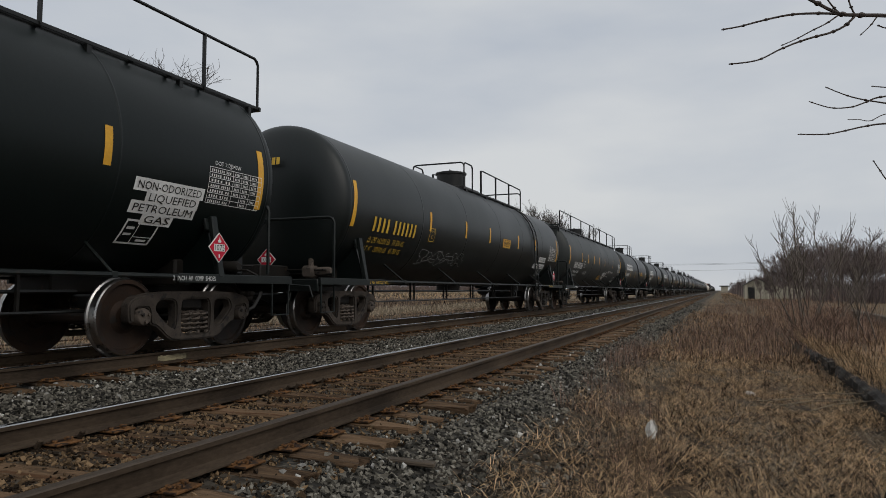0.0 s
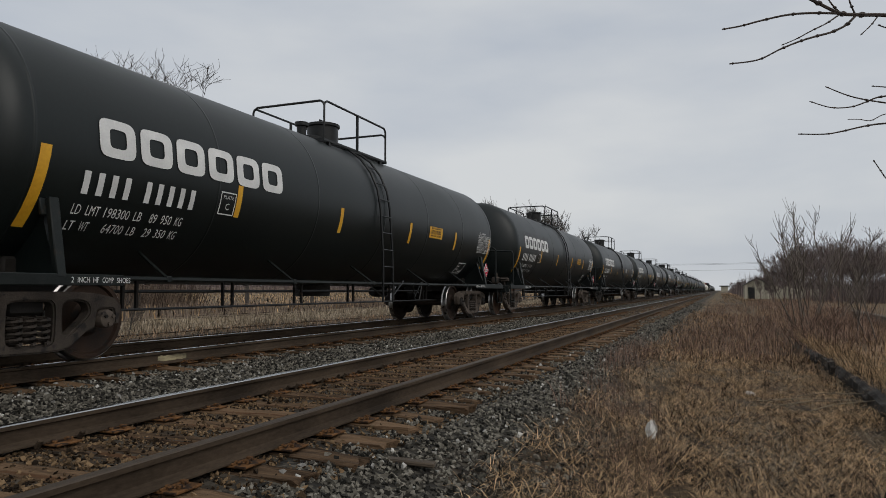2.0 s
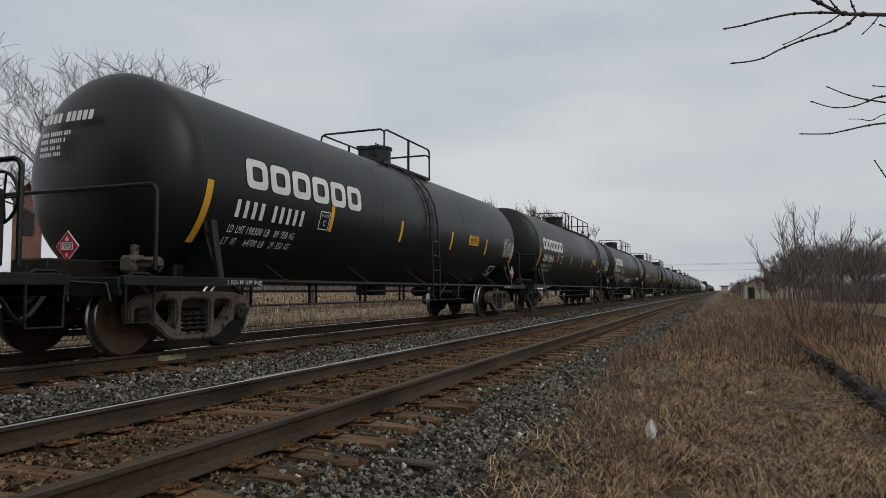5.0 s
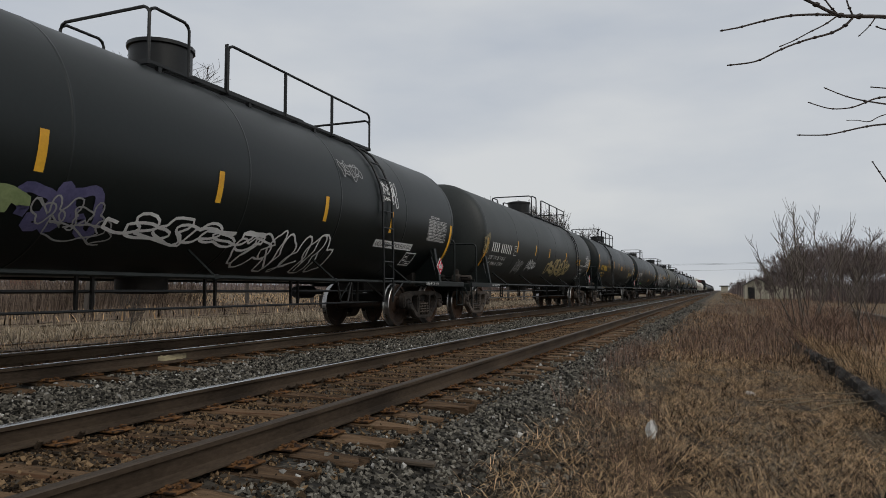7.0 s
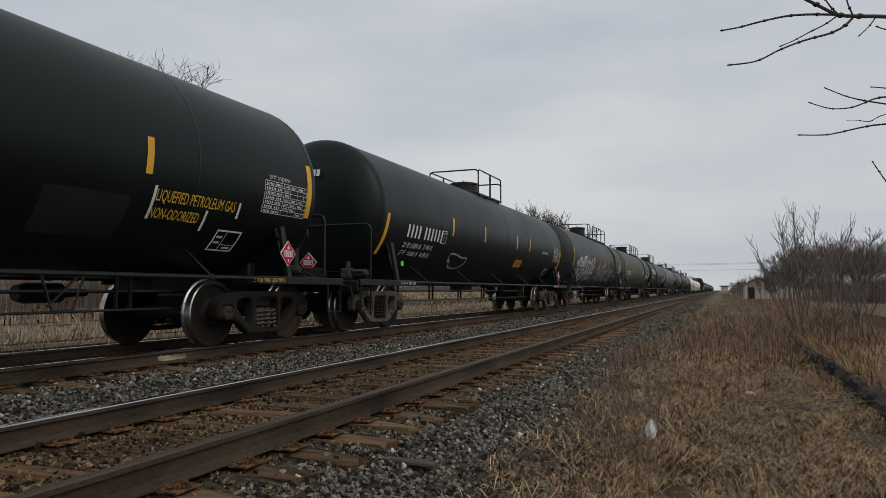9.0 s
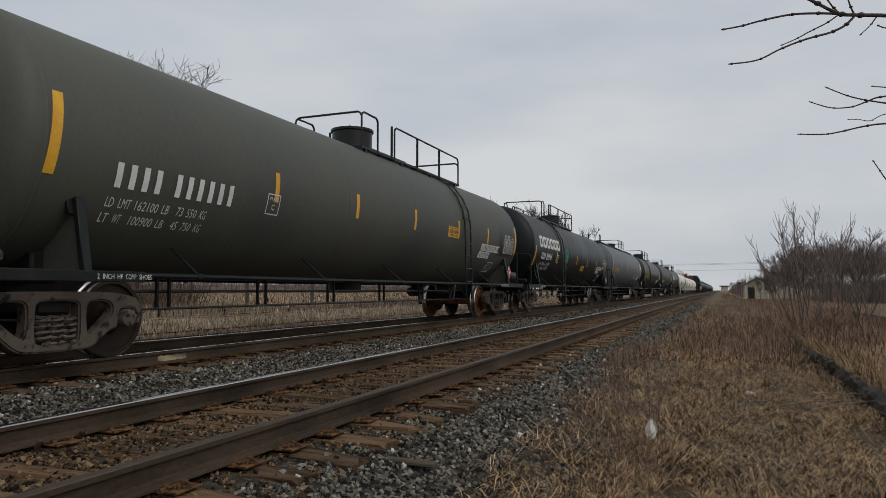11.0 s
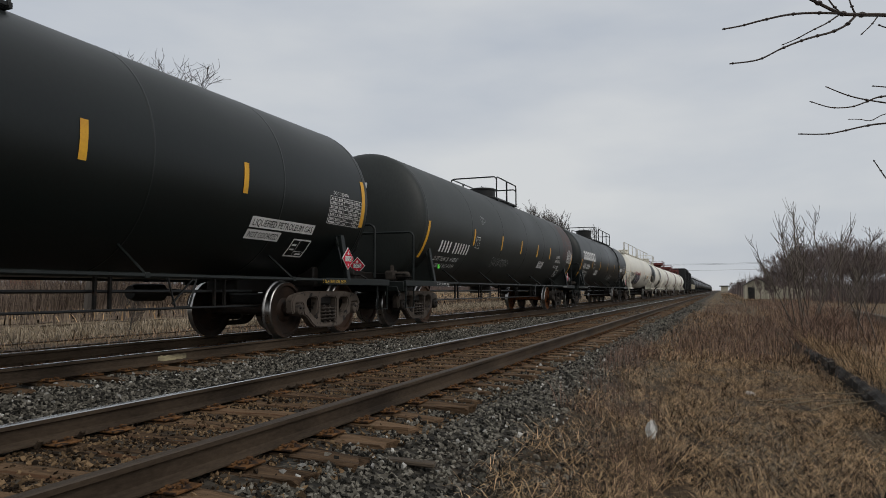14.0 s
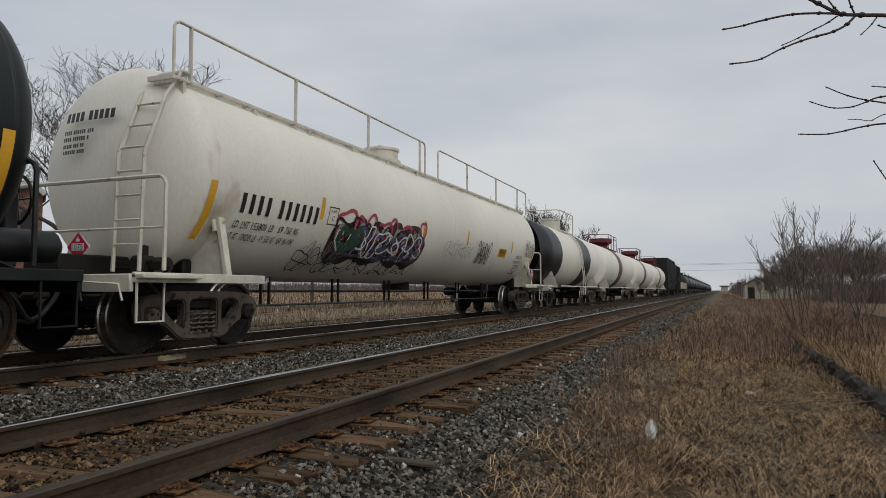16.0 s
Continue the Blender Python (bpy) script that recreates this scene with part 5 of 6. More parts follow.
# ---- the train, from the car passing first to the last ----
SMALL = dict(R=1.395, zc=2.256, sill=-0.085, over=0.4, depth=0.62, power=0.97, end_w=(-0.84, 0.0), top="deck", deck=(-0.7, 1.75), dome=0.5, dome_r=0.31, dome_h=0.44, valves=True, ladder=0.45, rail_z=4.22, logo=(-6.15, 0.0), marks_y=-6.3, plate=-4.2,
             stripes_true=True, stripes=(-3.83, -1.13, 1.7, 4.33), stripe_w=(-0.43, 0.0), gas=(), ink="white", head_ink="white", placard="1993", post_gap=1.2, dot="DOT 111A100W1",
             load="LD LMT 198300 LB  89 950 KG", light="LT WT   64700 LB  29 350 KG", paint="black", label="black tank car with white block lettering and yellow stripes", label_y=2.9)
LONG = dict(over=0.6, depth=0.44, power=0.9, top="deck", deck=(-0.55, 5.3), dome=0.45, dome_r=0.43, dome_h=0.46, gate=0.55, ladder=4.75, paint="black", head_ink="white", ink="white", label_y=0.8,
            label="black pressure tank car with yellow stripes and stencils")
FLIP = dict(LONG, deck=(-4.4, 1.6), dome=0.2, gate=-3.6, ladder=-3.72, ink="yellow", head_ink="yellow", placard="1075")
MID = dict(LONG, end_w=(-0.84, 0.0), deck=(-0.4, 1.85), dome=0.5, dome_h=0.3, dome_r=0.43, gate=None, ladder=None, post_gap=1.0, signal=True)
WALK = dict(LONG, sides=(1,), posts=(-8.0, -5.6, -3.1, -0.6, 2.6, 5.2, 7.6), deck=(-8.3, 8.3), rails=(-8.5, 8.5), rail_x=1.0, rail_z=4.22, deck_x=(0.62, 1.0), deck_z=3.5, dome=0.2, dome_h=0.3, gate=0.9, ladder=None, end_ladder=True, end_gates=False, paint="charcoal", post_gap=1.75)
TRAIN = [
    dict(WALK, paint="deep", trucks=(-7.75, 7.2), over_r=0.97, rear_dy=0.36, end_dy_r=-0.1, rails=(-8.5, 8.75), deck=(-8.3, 8.78), stripes_true=True, stripes=(-4.6, -2.0, 0.7, 3.2, 5.64), gas=(("NON-ODORIZED", (6.1, -0.36, 0.09, 1.0)), ("LIQUEFIED", (6.3, -0.49, 0.09, 0.75)), ("PETROLEUM", (6.12, -0.62, 0.09, 0.92)), ("GAS", (6.35, -0.75, 0.09, 0.38))), gas_panel="white",
         label="dark grey tank car with full walkway and gas lettering"),
    dict(LONG, trucks=(11.1, 26.05), over_r=1.05, rear_dy=0.1, end_dy_r=-0.2, label_y=1.0, stripes_true=True, stripes=(-4.5, -2.2, -0.25, 2.65, 4.8), ink="yellow", head_ink="yellow", shoe="2 INCH TREAD COND. SHOES", gas_panel="white", label="black tank car with yellow stencilled numbers", spray=(("grey", -4.6, -1.9, -0.95, -0.6, 0.012, 8),)),
    dict(WALK, trucks=(29.9, 44.8), rails=(-8.0, 8.5), marks_y=-6.8, marks_w=-0.5, stripes_true=True, stripes=(-5.1, -3.55, -1.85, -0.3, 1.6, 4.65), gas=(("LIQUEFIED PETROLEUM GAS", (3.25, -0.52, 0.11, 1.85)), ("NON ODORIZED", (2.95, -0.78, 0.1, 0.8))), label_y=0.6, label_w=-0.98,
         patches=(("black", -0.05, 0.1, -0.3, 0.4), ("black", 2.5, 2.64, -0.25, 0.42), ("black", 5.0, 5.12, -0.2, 0.4), ("black", 1.5, 1.7, -0.36, 0.5)),
         spray=(("white", 1.6, 2.75, -0.75, -0.5, 0.03, 6), ("white", 1.5, 2.6, -0.95, -0.78, 0.025, 4), ("grey", -4.1, -3.4, -0.8, -0.6, 0.02, 4)), label="dark grey tank car with full walkway, tape and graffiti"),
    dict(SMALL, trucks=(48.7, 61.7), over_r=0.55, rear_dy=0.15, label_y=2.7),
    dict(SMALL, trucks=(65.6, 78.6), logo_patch=True, placard="1993"),
    dict(SMALL, trucks=(82.75, 96.15), over_r=0.5, stripes=(-3.83, -1.13, 1.6, 4.0), label_y=2.62, orange=-1, label_white=True, tank_rear=True, table_patch=True),
    dict(SMALL, trucks=(100.05, 112.95), spray=(("grey", -4.0, -2.1, -1.0, -0.65, 0.02, 6),)),
    dict(SMALL, trucks=(116.7, 129.9)),
    dict(LONG, end_w=(-0.8, 0.02), end_w_r=(-0.36, 0.06), trucks=(134.1, 149.2), logo=(-7.6, 0.0), marks_y=-7.4, stripes_true=True, stripes=(-5.0, -2.4, 0.1, 2.7, 5.29), gas=(("NOT ODORIZED", (4.85, -0.4, 0.1, 0.75)), ("LIQUEFIED PETROLEUM GAS", (4.75, -0.56, 0.1, 1.4))), gas_panel=False, table_patch=True, stripe_w=(-0.4, 0.03), label_y=3.0, placard="1075", dot="DOT112J400W1",
         label="black tank car with white block shapes and table patch"),
    dict(LONG, end_w=(-0.8, 0.03), trucks=(152.95, 167.9), over_r=0.81, logo=(-7.65, 0.06), marks_y=-7.35, label_y=-4.35, label_w=-0.42, stripe_w=(-0.38, 0.03), stripes_true=True, stripes=(-5.0, -2.5, 0.02, 2.6, 5.0), gas=(("LIQUEFIED PETROLEUM GAS", (4.6, -0.66, 0.09, 1.6)),), gas_panel="white",
         load="LD LMT 154500 LB  70 100 KG", light="LT WT  108500 LB  49 200 KG",
         spray=(("violet", -2.55, -1.7, -0.95, -0.45, 0.11, 3), ("grey", -2.4, -1.6, -0.9, -0.6, 0.02, 5), ("grey", -2.15, -1.3, -1.15, -0.75, 0.02, 2), ("white", -1.5, 1.2, -0.98, -0.66, 0.04, 7), ("white", 0.75, 3.2, -1.35, -0.62, 0.035, 7),
                ("green", -3.5, -2.6, -0.8, -0.6, 0.14, 2), ("white", -5.9, -3.7, -1.3, -0.55, 0.03, 6), ("grey", 3.1, 3.8, 0.45, 0.78, 0.02, 5), ("white", 4.5, 5.2, 0.15, 0.6, 0.02, 6), ("white", -7.95, -7.2, -0.3, 0.35, 0.025, 4)),
         label="black tank car covered with white and violet graffiti"),
    dict(LONG, end_w=(-0.86, -0.04), trucks=(171.6, 187.0), over_f=0.3, depth=0.5, marks_y=-7.4, plate=-5.15, label_y=4.95, label_w=-0.38, stripe_w=(-0.3, 0.05), gas=(("LIQUEFIED PETROLEUM GAS", (5.7, -0.42, 0.09, 1.15)), ("NOT ODORIZED", (5.6, -0.62, 0.09, 0.7))), gas_panel=False, paint="charcoal",
         load="LD LMT 162600 LB  73 750 KG", light="LT WT  100400 LB  45 550 KG",
         spray=(("gold", -0.3, 3.5, -0.95, -0.32, 0.085, 9), ("grey", -4.5, -3.7, -1.0, -0.5, 0.03, 7), ("white", -3.1, -2.1, -0.85, -0.45, 0.02, 7), ("gold", -8.1, -7.75, -0.55, 0.1, 0.03, 3)), label="dark grey tank car with large gold graffiti"),
    dict(FLIP, paint="deep", trucks=(190.95, 205.8), label_y=0.5, plate=-4.3, shoe="2 INCH TREAD COND SHOES", gas=(("LIQUEFIED PETROLEUM GAS", (4.9, -0.47, 0.14, 1.38)), ("NON-ODORIZED", (4.88, -0.68, 0.13, 0.8))), gas_panel=False, gas_yellow=True,
         patches=(("black", -2.9, -1.4, -1.15, -0.6), ("black", 3.45, 4.5, -1.0, -0.47), ("white", 4.8, 4.84, -0.7, -0.3), ("white", 6.3, 6.34, -0.55, -0.33), ("white", 5.72, 5.76, -0.78, -0.5)), label="black tank car with yellow numbers and forward ladder"),
    dict(MID, paint="deep", trucks=(209.5, 224.0), marks_y=-6.75, plate=-4.85, label_y=1.7, label_w=-0.78, stripes=(-4.3, -1.8, 1.5, 3.1), load="LD LMT 161800 LB  73 454 KG", light="LT WT  101600 LB  46 085 KG", gas=(("LIQUEFIED PETROLEUM GAS", (5.0, -0.2, 0.09, 0.9)),), gas_panel=False,
         spray=(("grey", -3.9, -2.75, -1.1, -0.5, 0.045, 1),), label="black tank car with green marker and sprayed ring"),
    dict(LONG, trucks=(227.9, 242.2), paint="charcoal", spray=(("white", -6.5, -2.2, -1.1, 0.05, 0.09, 8), ("grey", -1.5, 4.2, -1.15, -0.2, 0.11, 9), ("grey", -6.5, -2.5, -1.0, 0.2, 0.03, 9)), label="grey tank car covered with pale bubble graffiti"),
    dict(LONG, trucks=(246.1, 261.0), orange=1, paint="olive", steel=STEEL_GREEN, ladder=3.75, over_r=0.88, rear_dy=0.2, deck=(-0.55, 4.9), stripes_true=True, stripes=(-4.3, -1.9, 0.6, 3.19, 5.48), rusty=True, tank_rear=True, table_patch=True, label_y=2.5, stripe_w=(-0.23, 0.2), placard="1075",
         gas=(("LIQUEFIED PETROLEUM GAS", (5.12, -0.4, 0.13, 1.5)), ("NON ODORIZED", (5.08, -0.6, 0.12, 0.8))), gas_panel="white", label="faded olive grey tank car with rust stains"),
    dict(FLIP, end_w=(-0.76, 0.07), paint="deep", trucks=(264.85, 279.85), over_r=0.7, rear_dy=-0.13, end_dy_r=-0.15, ink="white", head_ink="white", logo=(-7.43, 0.05), marks_y=-7.1, label_y=0.75, label_w=-0.62, stripe_w=(-0.38, 0.03), plate=-4.55, stripes_true=True, stripes=(-4.57, -2.55, -0.45, 2.15, 4.7), dome=0.4,
         gas=(("LIQUEFIED PETROLEUM GAS", (5.02, -0.42, 0.11, 1.45)), ("NOT ODORIZED", (5.0, -0.6, 0.1, 0.75))), gas_panel="white",
         spray=(("teal", -3.05, -2.45, -0.3, 0.2, 0.03, 6), ("teal", -2.7, -2.2, -0.75, -0.5, 0.025, 5), ("teal", -2.9, -2.7, -0.65, -0.3, 0.012, 2)), label="black tank car with white blocks and teal graffiti"),
    dict(WALK, trucks=(283.6, 298.25), paint="grey", ladder_x=0.1, crown_hoop=True, ink="yellow", head_ink="yellow", rails=(-0.6, 2.0), dome=0.3, rail_x=0.78, rail_z=4.3, deck_x=(0.3, 0.6), deck_z=3.75, sides=(-1, 1), posts=(0.3, 1.2), gate=None, marks_y=-7.1, label_y=3.3, label_w=-0.68, placard="1055", post_gap=0.9, stripes=(-4.5, -1.2, 2.9, 5.15), deck=(-8.2, 8.2),
         gas=(("ISOBUTYLENE", (5.6, -0.5, 0.1, 0.75)), ("NON-ODORIZED", (5.6, -0.68, 0.1, 0.75))), gas_panel="white", over_r=0.72, patches=(("white", 7.0, 7.4, 0.12, 0.5), ("white", 7.4, 7.65, 0.12, 0.36)), end_gates=True, label="blue grey tank car with long top walkway"),
    dict(FLIP, trucks=(302.45, 317.05), belly_tank=-5.5, stripes_true=True, stripes=(-4.55, -2.4, -0.4, 1.91, 4.49), label_y=-2.5, label_w=-0.48, plate=-4.4, tank_front=False, placard="1055", load="LD LMT 162000 LB  73 500 KG", light="LT WT  101000 LB  45 800 KG", shoe="2 INCH TREAD COND SHOES",
         gas=(("LIQUEFIED PETROLEUM GAS", (5.0, -0.6, 0.1, 1.5)), ("NOT ODORIZED", (5.0, -0.78, 0.09, 0.7))), gas_panel="white", label="black tank car with yellow numbers and side ladder"),
    dict(MID, orange=1, trucks=(320.9, 335.2), R=1.484, zc=2.373, over_r=0.95, rear_dy=0.5, rail_z=4.42, stripes_true=True, stripes=(-4.55, -2.1, 0.0, 2.1, 4.0), stripe_w=(-0.36, 0.06), paint="charcoal", marks_y=-6.75, marks_w=-0.64, plate=-4.4, tank_rear=True, placard="1075", label_white=True, label_y=2.6, label_w=-0.75, load="LD LMT 152100 LB  69 000 KG", light="LT WT  110800 LB  50 300 KG  NEW 08-1998",
         gas=(("LIQUEFIED", (5.45, -0.3, 0.12, 0.52)), ("PETROLEUM GAS", (5.43, -0.46, 0.12, 0.82)), ("NOT ODORIZED", (5.38, -0.68, 0.11, 0.8))), gas_panel=False, patches=(("primer", 6.3, 8.05, -0.3, 1.3), ("black", 6.9, 8.0, 0.35, 0.48), ("black", 6.7, 7.6, -0.5, -0.36)),
         spray=(("grey", -2.6, -1.0, -0.85, -0.6, 0.012, 8), ("grey", -4.05, -3.75, 0.2, 0.5, 0.012, 2)), label="black tank car with rusty brown primer patch"),
    dict(LONG, end_w=(-0.86, -0.05), trucks=(339.2, 354.0), over_r=0.8, rear_dy=0.05, ladder=4.2, stripes_true=True, stripes=(-4.9, -2.5, 0.1, 2.75, 4.9), logo=(-7.5, -0.05), marks_y=-7.3, label_y=-3.7, label_w=-0.72, label_white=True, stripe_w=(-0.4, 0.02), tank_rear=True, load="LD LMT 163000 LB  74 000 KG", gas=(("LIQUEFIED PETROLEUM GAS", (5.1, -0.28, 0.12, 1.3)), ("NOT ODORIZED", (5.1, -0.46, 0.1, 0.6))),
         gas_panel="white", spray=(("white", 1.0, 2.6, -1.05, -0.6, 0.012, 6),), label="black tank car with white blocks and thin scribble"),
    dict(WALK, trucks=(357.75, 373.2), paint="white", ink="black", head_ink="black", steel=STEEL_WHITE, rail_steel=STEEL_WHITE, over=0.45, over_f=0.33, depth=0.5, end_w=(-0.9, -0.1), marks_y=-7.5, marks_w=-0.45, stripes_true=True, dome=-0.6, dome_r=0.4, dome_h=0.3, gate=0.1, no_pipe=True, wrap_rail=True, rails=(-8.3, 8.7), end_dy=-0.17, plate=-5.25, stripes=(-5.45, -1.3, 1.5, 5.5), stripe_w=(-0.35, 0.0),
         label_y=4.25, label_w=-0.53, shoe="2 INCH TREAD COND. SHOES", load="LD LMT 153800 LB  69 750 KG", light="LT WT  109200 LB  49 550 KG  NEW 06-1993", gas=(("NON-ODORIZED", (5.9, -0.5, 0.09, 0.7)), ("LIQUEFIED PETROLEUM GAS", (5.8, -0.66, 0.09, 1.1))), gas_panel=False,
         spray=(("primer", -4.85, -1.25, -1.0, -0.3, 0.24, 7), ("black", -4.9, -1.2, -1.05, -0.3, 0.13, 7), ("red", -4.9, -1.2, -0.85, -0.1, 0.06, 8), ("grey", -4.8, -1.3, -0.95, -0.35, 0.07, 7), ("black", -4.9, -1.2, -1.0, -0.25, 0.05, 9), ("violet", -4.8, -1.3, -1.0, -0.4, 0.06, 6), ("white", -4.8, -1.3, -0.9, -0.35, 0.035, 8), ("dark_green", -4.7, -4.0, -0.85, -0.4, 0.1, 2), ("black", -5.7, -1.2, -1.35, -0.8, 0.02, 14), ("grey", -5.6, -4.4, -1.3, -0.7, 0.012, 8), ("black", 2.4, 3.4, -0.75, -0.2, 0.03, 6), ("grey", 0.0, 2.0, -0.7, -0.3, 0.012, 8)),
         label="cream white tank car with walkway and large graffiti"),
    dict(LONG, trucks=(377.4, 387.0), low=True, R=1.36, zc=2.25, paint="white", steel=STEEL_WHITE, rail_steel=STEEL_WHITE, bands=((-7.5, -3.6, "black"), (0.9, 3.0, "black")), deck=(-1.5, 1.5), dome=0, gate=None, ladder=0.4, label="white tank car with two black bands"),
]
for k in range(3):
    TRAIN.append(dict(LONG, trucks=(391.0 + 15.9 * k, 402.9 + 15.9 * k), low=True, R=1.37, zc=2.21, paint="white", steel=STEEL_WHITE, rail_steel=TANK_PAINT["dark_red"], housing=TANK_PAINT["dark_red"], cone=True, dome_r=0.75, dome_h=0.6, bands=((-1.4, 0.3, "brown"),), deck=(-1.8, 1.8), dome=0, gate=None, ladder=None,
                      label="white tank car with brown band and red dome"))


def box_car(f, r, tall, paint, label, wheels):
    """Freight car with straight sides: a tall closed body or a low gondola."""
    half = (r - f) / 2
    car = thing("freight_car", label, "railway freight car", "cars of the freight train", at=pose(FAR_X, (f + r) / 2, FAR_Z))
    L = half + 1.6
    part("body", Build().box(-1.5, 1.5, -L, L, 1.0, tall, bevel=0.05), paint, car)
    part("frame", Build().box(-1.2, 1.2, -L, L, 0.8, 1.0), STEEL_DARK, car)
    for i in range(9):
        y = -L + 2 * L * (i + 0.5) / 9
        part("side_rib", Build().box(1.5, 1.56, y - 0.05, y + 0.05, 1.05, tall - 0.05), paint, car)
    for s in (-1, 1):
        truck(car, s * half, True, wheels)
        part("coupler", Build().box(-0.12, 0.12, *sorted((s * L, s * (half + 1.96))), 0.7, 0.92, bevel=0.03), CAST, car)
    return car


WHEELS, CARS = [], []
for spec in TRAIN:
    spec["trucks"] = tuple(s - 0.12 for s in spec["trucks"])
    CARS.append((tank_car(spec, WHEELS), sum(spec["trucks"]) / 2))
for f, r, h, paint, label in ((440.0, 451.0, 4.75, STEEL_BLACK, "tall dark closed freight car"), (454.9, 464.0, 4.4, STEEL_BLACK, "dark closed freight car"), (468.0, 486.0, 2.1, BOARDS, "low gondola car with pale timber sides")):
    CARS.append((box_car(f, r, h, paint, label, WHEELS), (f + r) / 2))
for k in range(22):
    f = 490.0 + 18.0 * k
    CARS.append((tank_car(dict(LONG, trucks=(f, f + 14.1), low=True, paint="black" if k % 4 else "charcoal", deck=(-1.6, 1.6), dome=0, gate=None, label="black tank car in the distant part of the train"), WHEELS), f + 7.05))
# ---- trees, shrubs, buildings, clutter ----
def bare_tree(seed, height, spread=0.42, levels=5, trunk=0.16, lean=0.0, splits=(3, 5), fine=0.006, bole=0.36, crook=0.26, rise=0.25):
    """Skeleton of a leafless tree: trunk, crooked limbs, branches and twigs as tapered tubes."""
    rnd = random.Random(seed)

    def grow(p, d, length, r, level):
        n = 5 if level < 2 else (4 if level < levels else 3)
        pts, radii = [p], [r]
        q = p.copy()
        dd = d.copy()
        for i in range(n):
            dd = (dd + Vector((rnd.uniform(-1, 1), rnd.uniform(-1, 1), rnd.uniform(-1, 1) + rise)) * (crook if level else crook * 0.4)).normalized()
            q = q + dd * length / n
            pts.append(q)
            radii.append(max(fine * 0.6, r * (1 - 0.5 * (i + 1) / n)))
        runs.append((level, pts, radii))
        if level >= levels:
            return
        for _ in range(rnd.randint(*splits)):
            k = rnd.randint(1 if level else 2, n)
            a = rnd.uniform(0, 2 * math.pi)
            side = Vector((math.cos(a), math.sin(a), rnd.uniform(-0.1, 0.6)))
            nd = (dd * rnd.uniform(0.6, 1.0) + side * spread * rnd.uniform(0.8, 1.8)).normalized()
            grow(pts[k], nd, length * rnd.uniform(0.5, 0.8), max(fine, radii[k] * rnd.uniform(0.5, 0.75)), level + 1)

    runs = []
    grow(Vector((0, 0, -0.1)), Vector((lean, 0, 1)).normalized(), height * bole, trunk, 0)
    k = height / max(p.z for _, pts, _ in runs for p in pts)
    wood, twigs = Build(), Build()
    for level, pts, radii in runs:
        (wood if level < 2 else twigs).tube([p * k for p in pts], 0, 6 if level < 1 else (4 if level < 3 else 3), radii=radii, caps=False)
    return wood, twigs


def tree(name, label, at, seed, height, bark=BARK, **kw):
    wood, twigs = bare_tree(seed, height, **kw)
    root = thing(name, label, "tree", at=at)
    part("trunk", wood, bark, root, smooth=True)
    part("crown", twigs, bark, root, "bare twigs without leaves")
    return root


def spot(px, depth):
    """Ground place at a bearing (tangent right of the view axis) and depth along the view."""
    a = radians(21.97)
    return (-math.sin(a) * depth + math.cos(a) * px * depth, math.cos(a) * depth + math.sin(a) * px * depth)


CROWN = dict(levels=5, trunk=0.16, fine=0.022, splits=(3, 5), spread=0.42, bole=0.3, rise=0.6)
BROAD = dict(levels=6, trunk=0.26, fine=0.012, splits=(3, 4), spread=0.62, bole=0.3, rise=0.2)
for px, depth, h, seed, kw in ((-0.515, 34, 13.9, 5, BROAD), (-0.482, 40, 14.6, 6, BROAD), (-0.285, 52, 12.6, 8, CROWN), (-0.19, 60, 12.6, 9, CROWN),
                               (0.068, 80, 12.0, 11, CROWN), (0.095, 82, 11.9, 12, CROWN), (0.118, 83, 12.2, 17, CROWN), (0.134, 84, 12.6, 13, CROWN), (0.152, 85, 12.0, 18, CROWN), (0.172, 86, 11.4, 14, CROWN), (0.195, 95, 10.6, 15, CROWN)):
    x, y = spot(px, depth)
    tree("bare_tree", "leafless deciduous tree with fine grey twigs", pose(x, y, ground_z(x, y)), seed, h, **kw)


def shrub(label, at, seed, height, stems, tilt, bark=BARK_PALE, thick=0.02, spread=0.5, shoots=9, tip=0.006, subs=3, fan=(0.5, 1.3), name="shrub", category="shrub", pull=0.17):
    """Many thin stems rising from one base, each with shoots that curve upwards."""
    rnd = random.Random(seed)
    root = thing(name, label, category, at=at)
    for i in range(stems):
        b = Build()
        a, lean = rnd.uniform(0, 2 * math.pi), radians(tilt) * rnd.uniform(0.1, 1.0)
        h = height * rnd.uniform(0.5, 1.0) * (1.0 - 0.25 * lean)

        def shoot(p, d, length, r, level):
            n = 6
            pts, q = [p], p.copy()
            for k in range(n):
                d = (d + Vector((rnd.uniform(-0.1, 0.1), rnd.uniform(-0.1, 0.1), pull))).normalized()
                q = q + d * length / n
                pts.append(q)
            radii = [r + (tip - r) * k / n for k in range(n + 1)]
            b.tube(pts, r, 4 if level == 0 else 3, radii=radii, caps=False)
            if level < 2:
                for _ in range(shoots if level == 0 else subs):
                    k = rnd.randint(1, n - 1)
                    c = rnd.uniform(0, 2 * math.pi)
                    nd = (d + Vector((math.cos(c), math.sin(c), 0.0)) * rnd.uniform(*fan)).normalized()
                    shoot(pts[k], nd, length * (1 - k / n) * rnd.uniform(0.5, 0.95) + 0.05, max(tip * 0.9, radii[k] * 0.6), level + 1)

        base = Vector((rnd.uniform(-spread, spread), rnd.uniform(-spread, spread), 0))
        shoot(base, Vector((math.cos(a) * math.sin(lean), math.sin(a) * math.sin(lean), math.cos(lean))), h, thick * rnd.uniform(0.7, 1.3), 0)
        part("stem", b, bark, root)
    return root


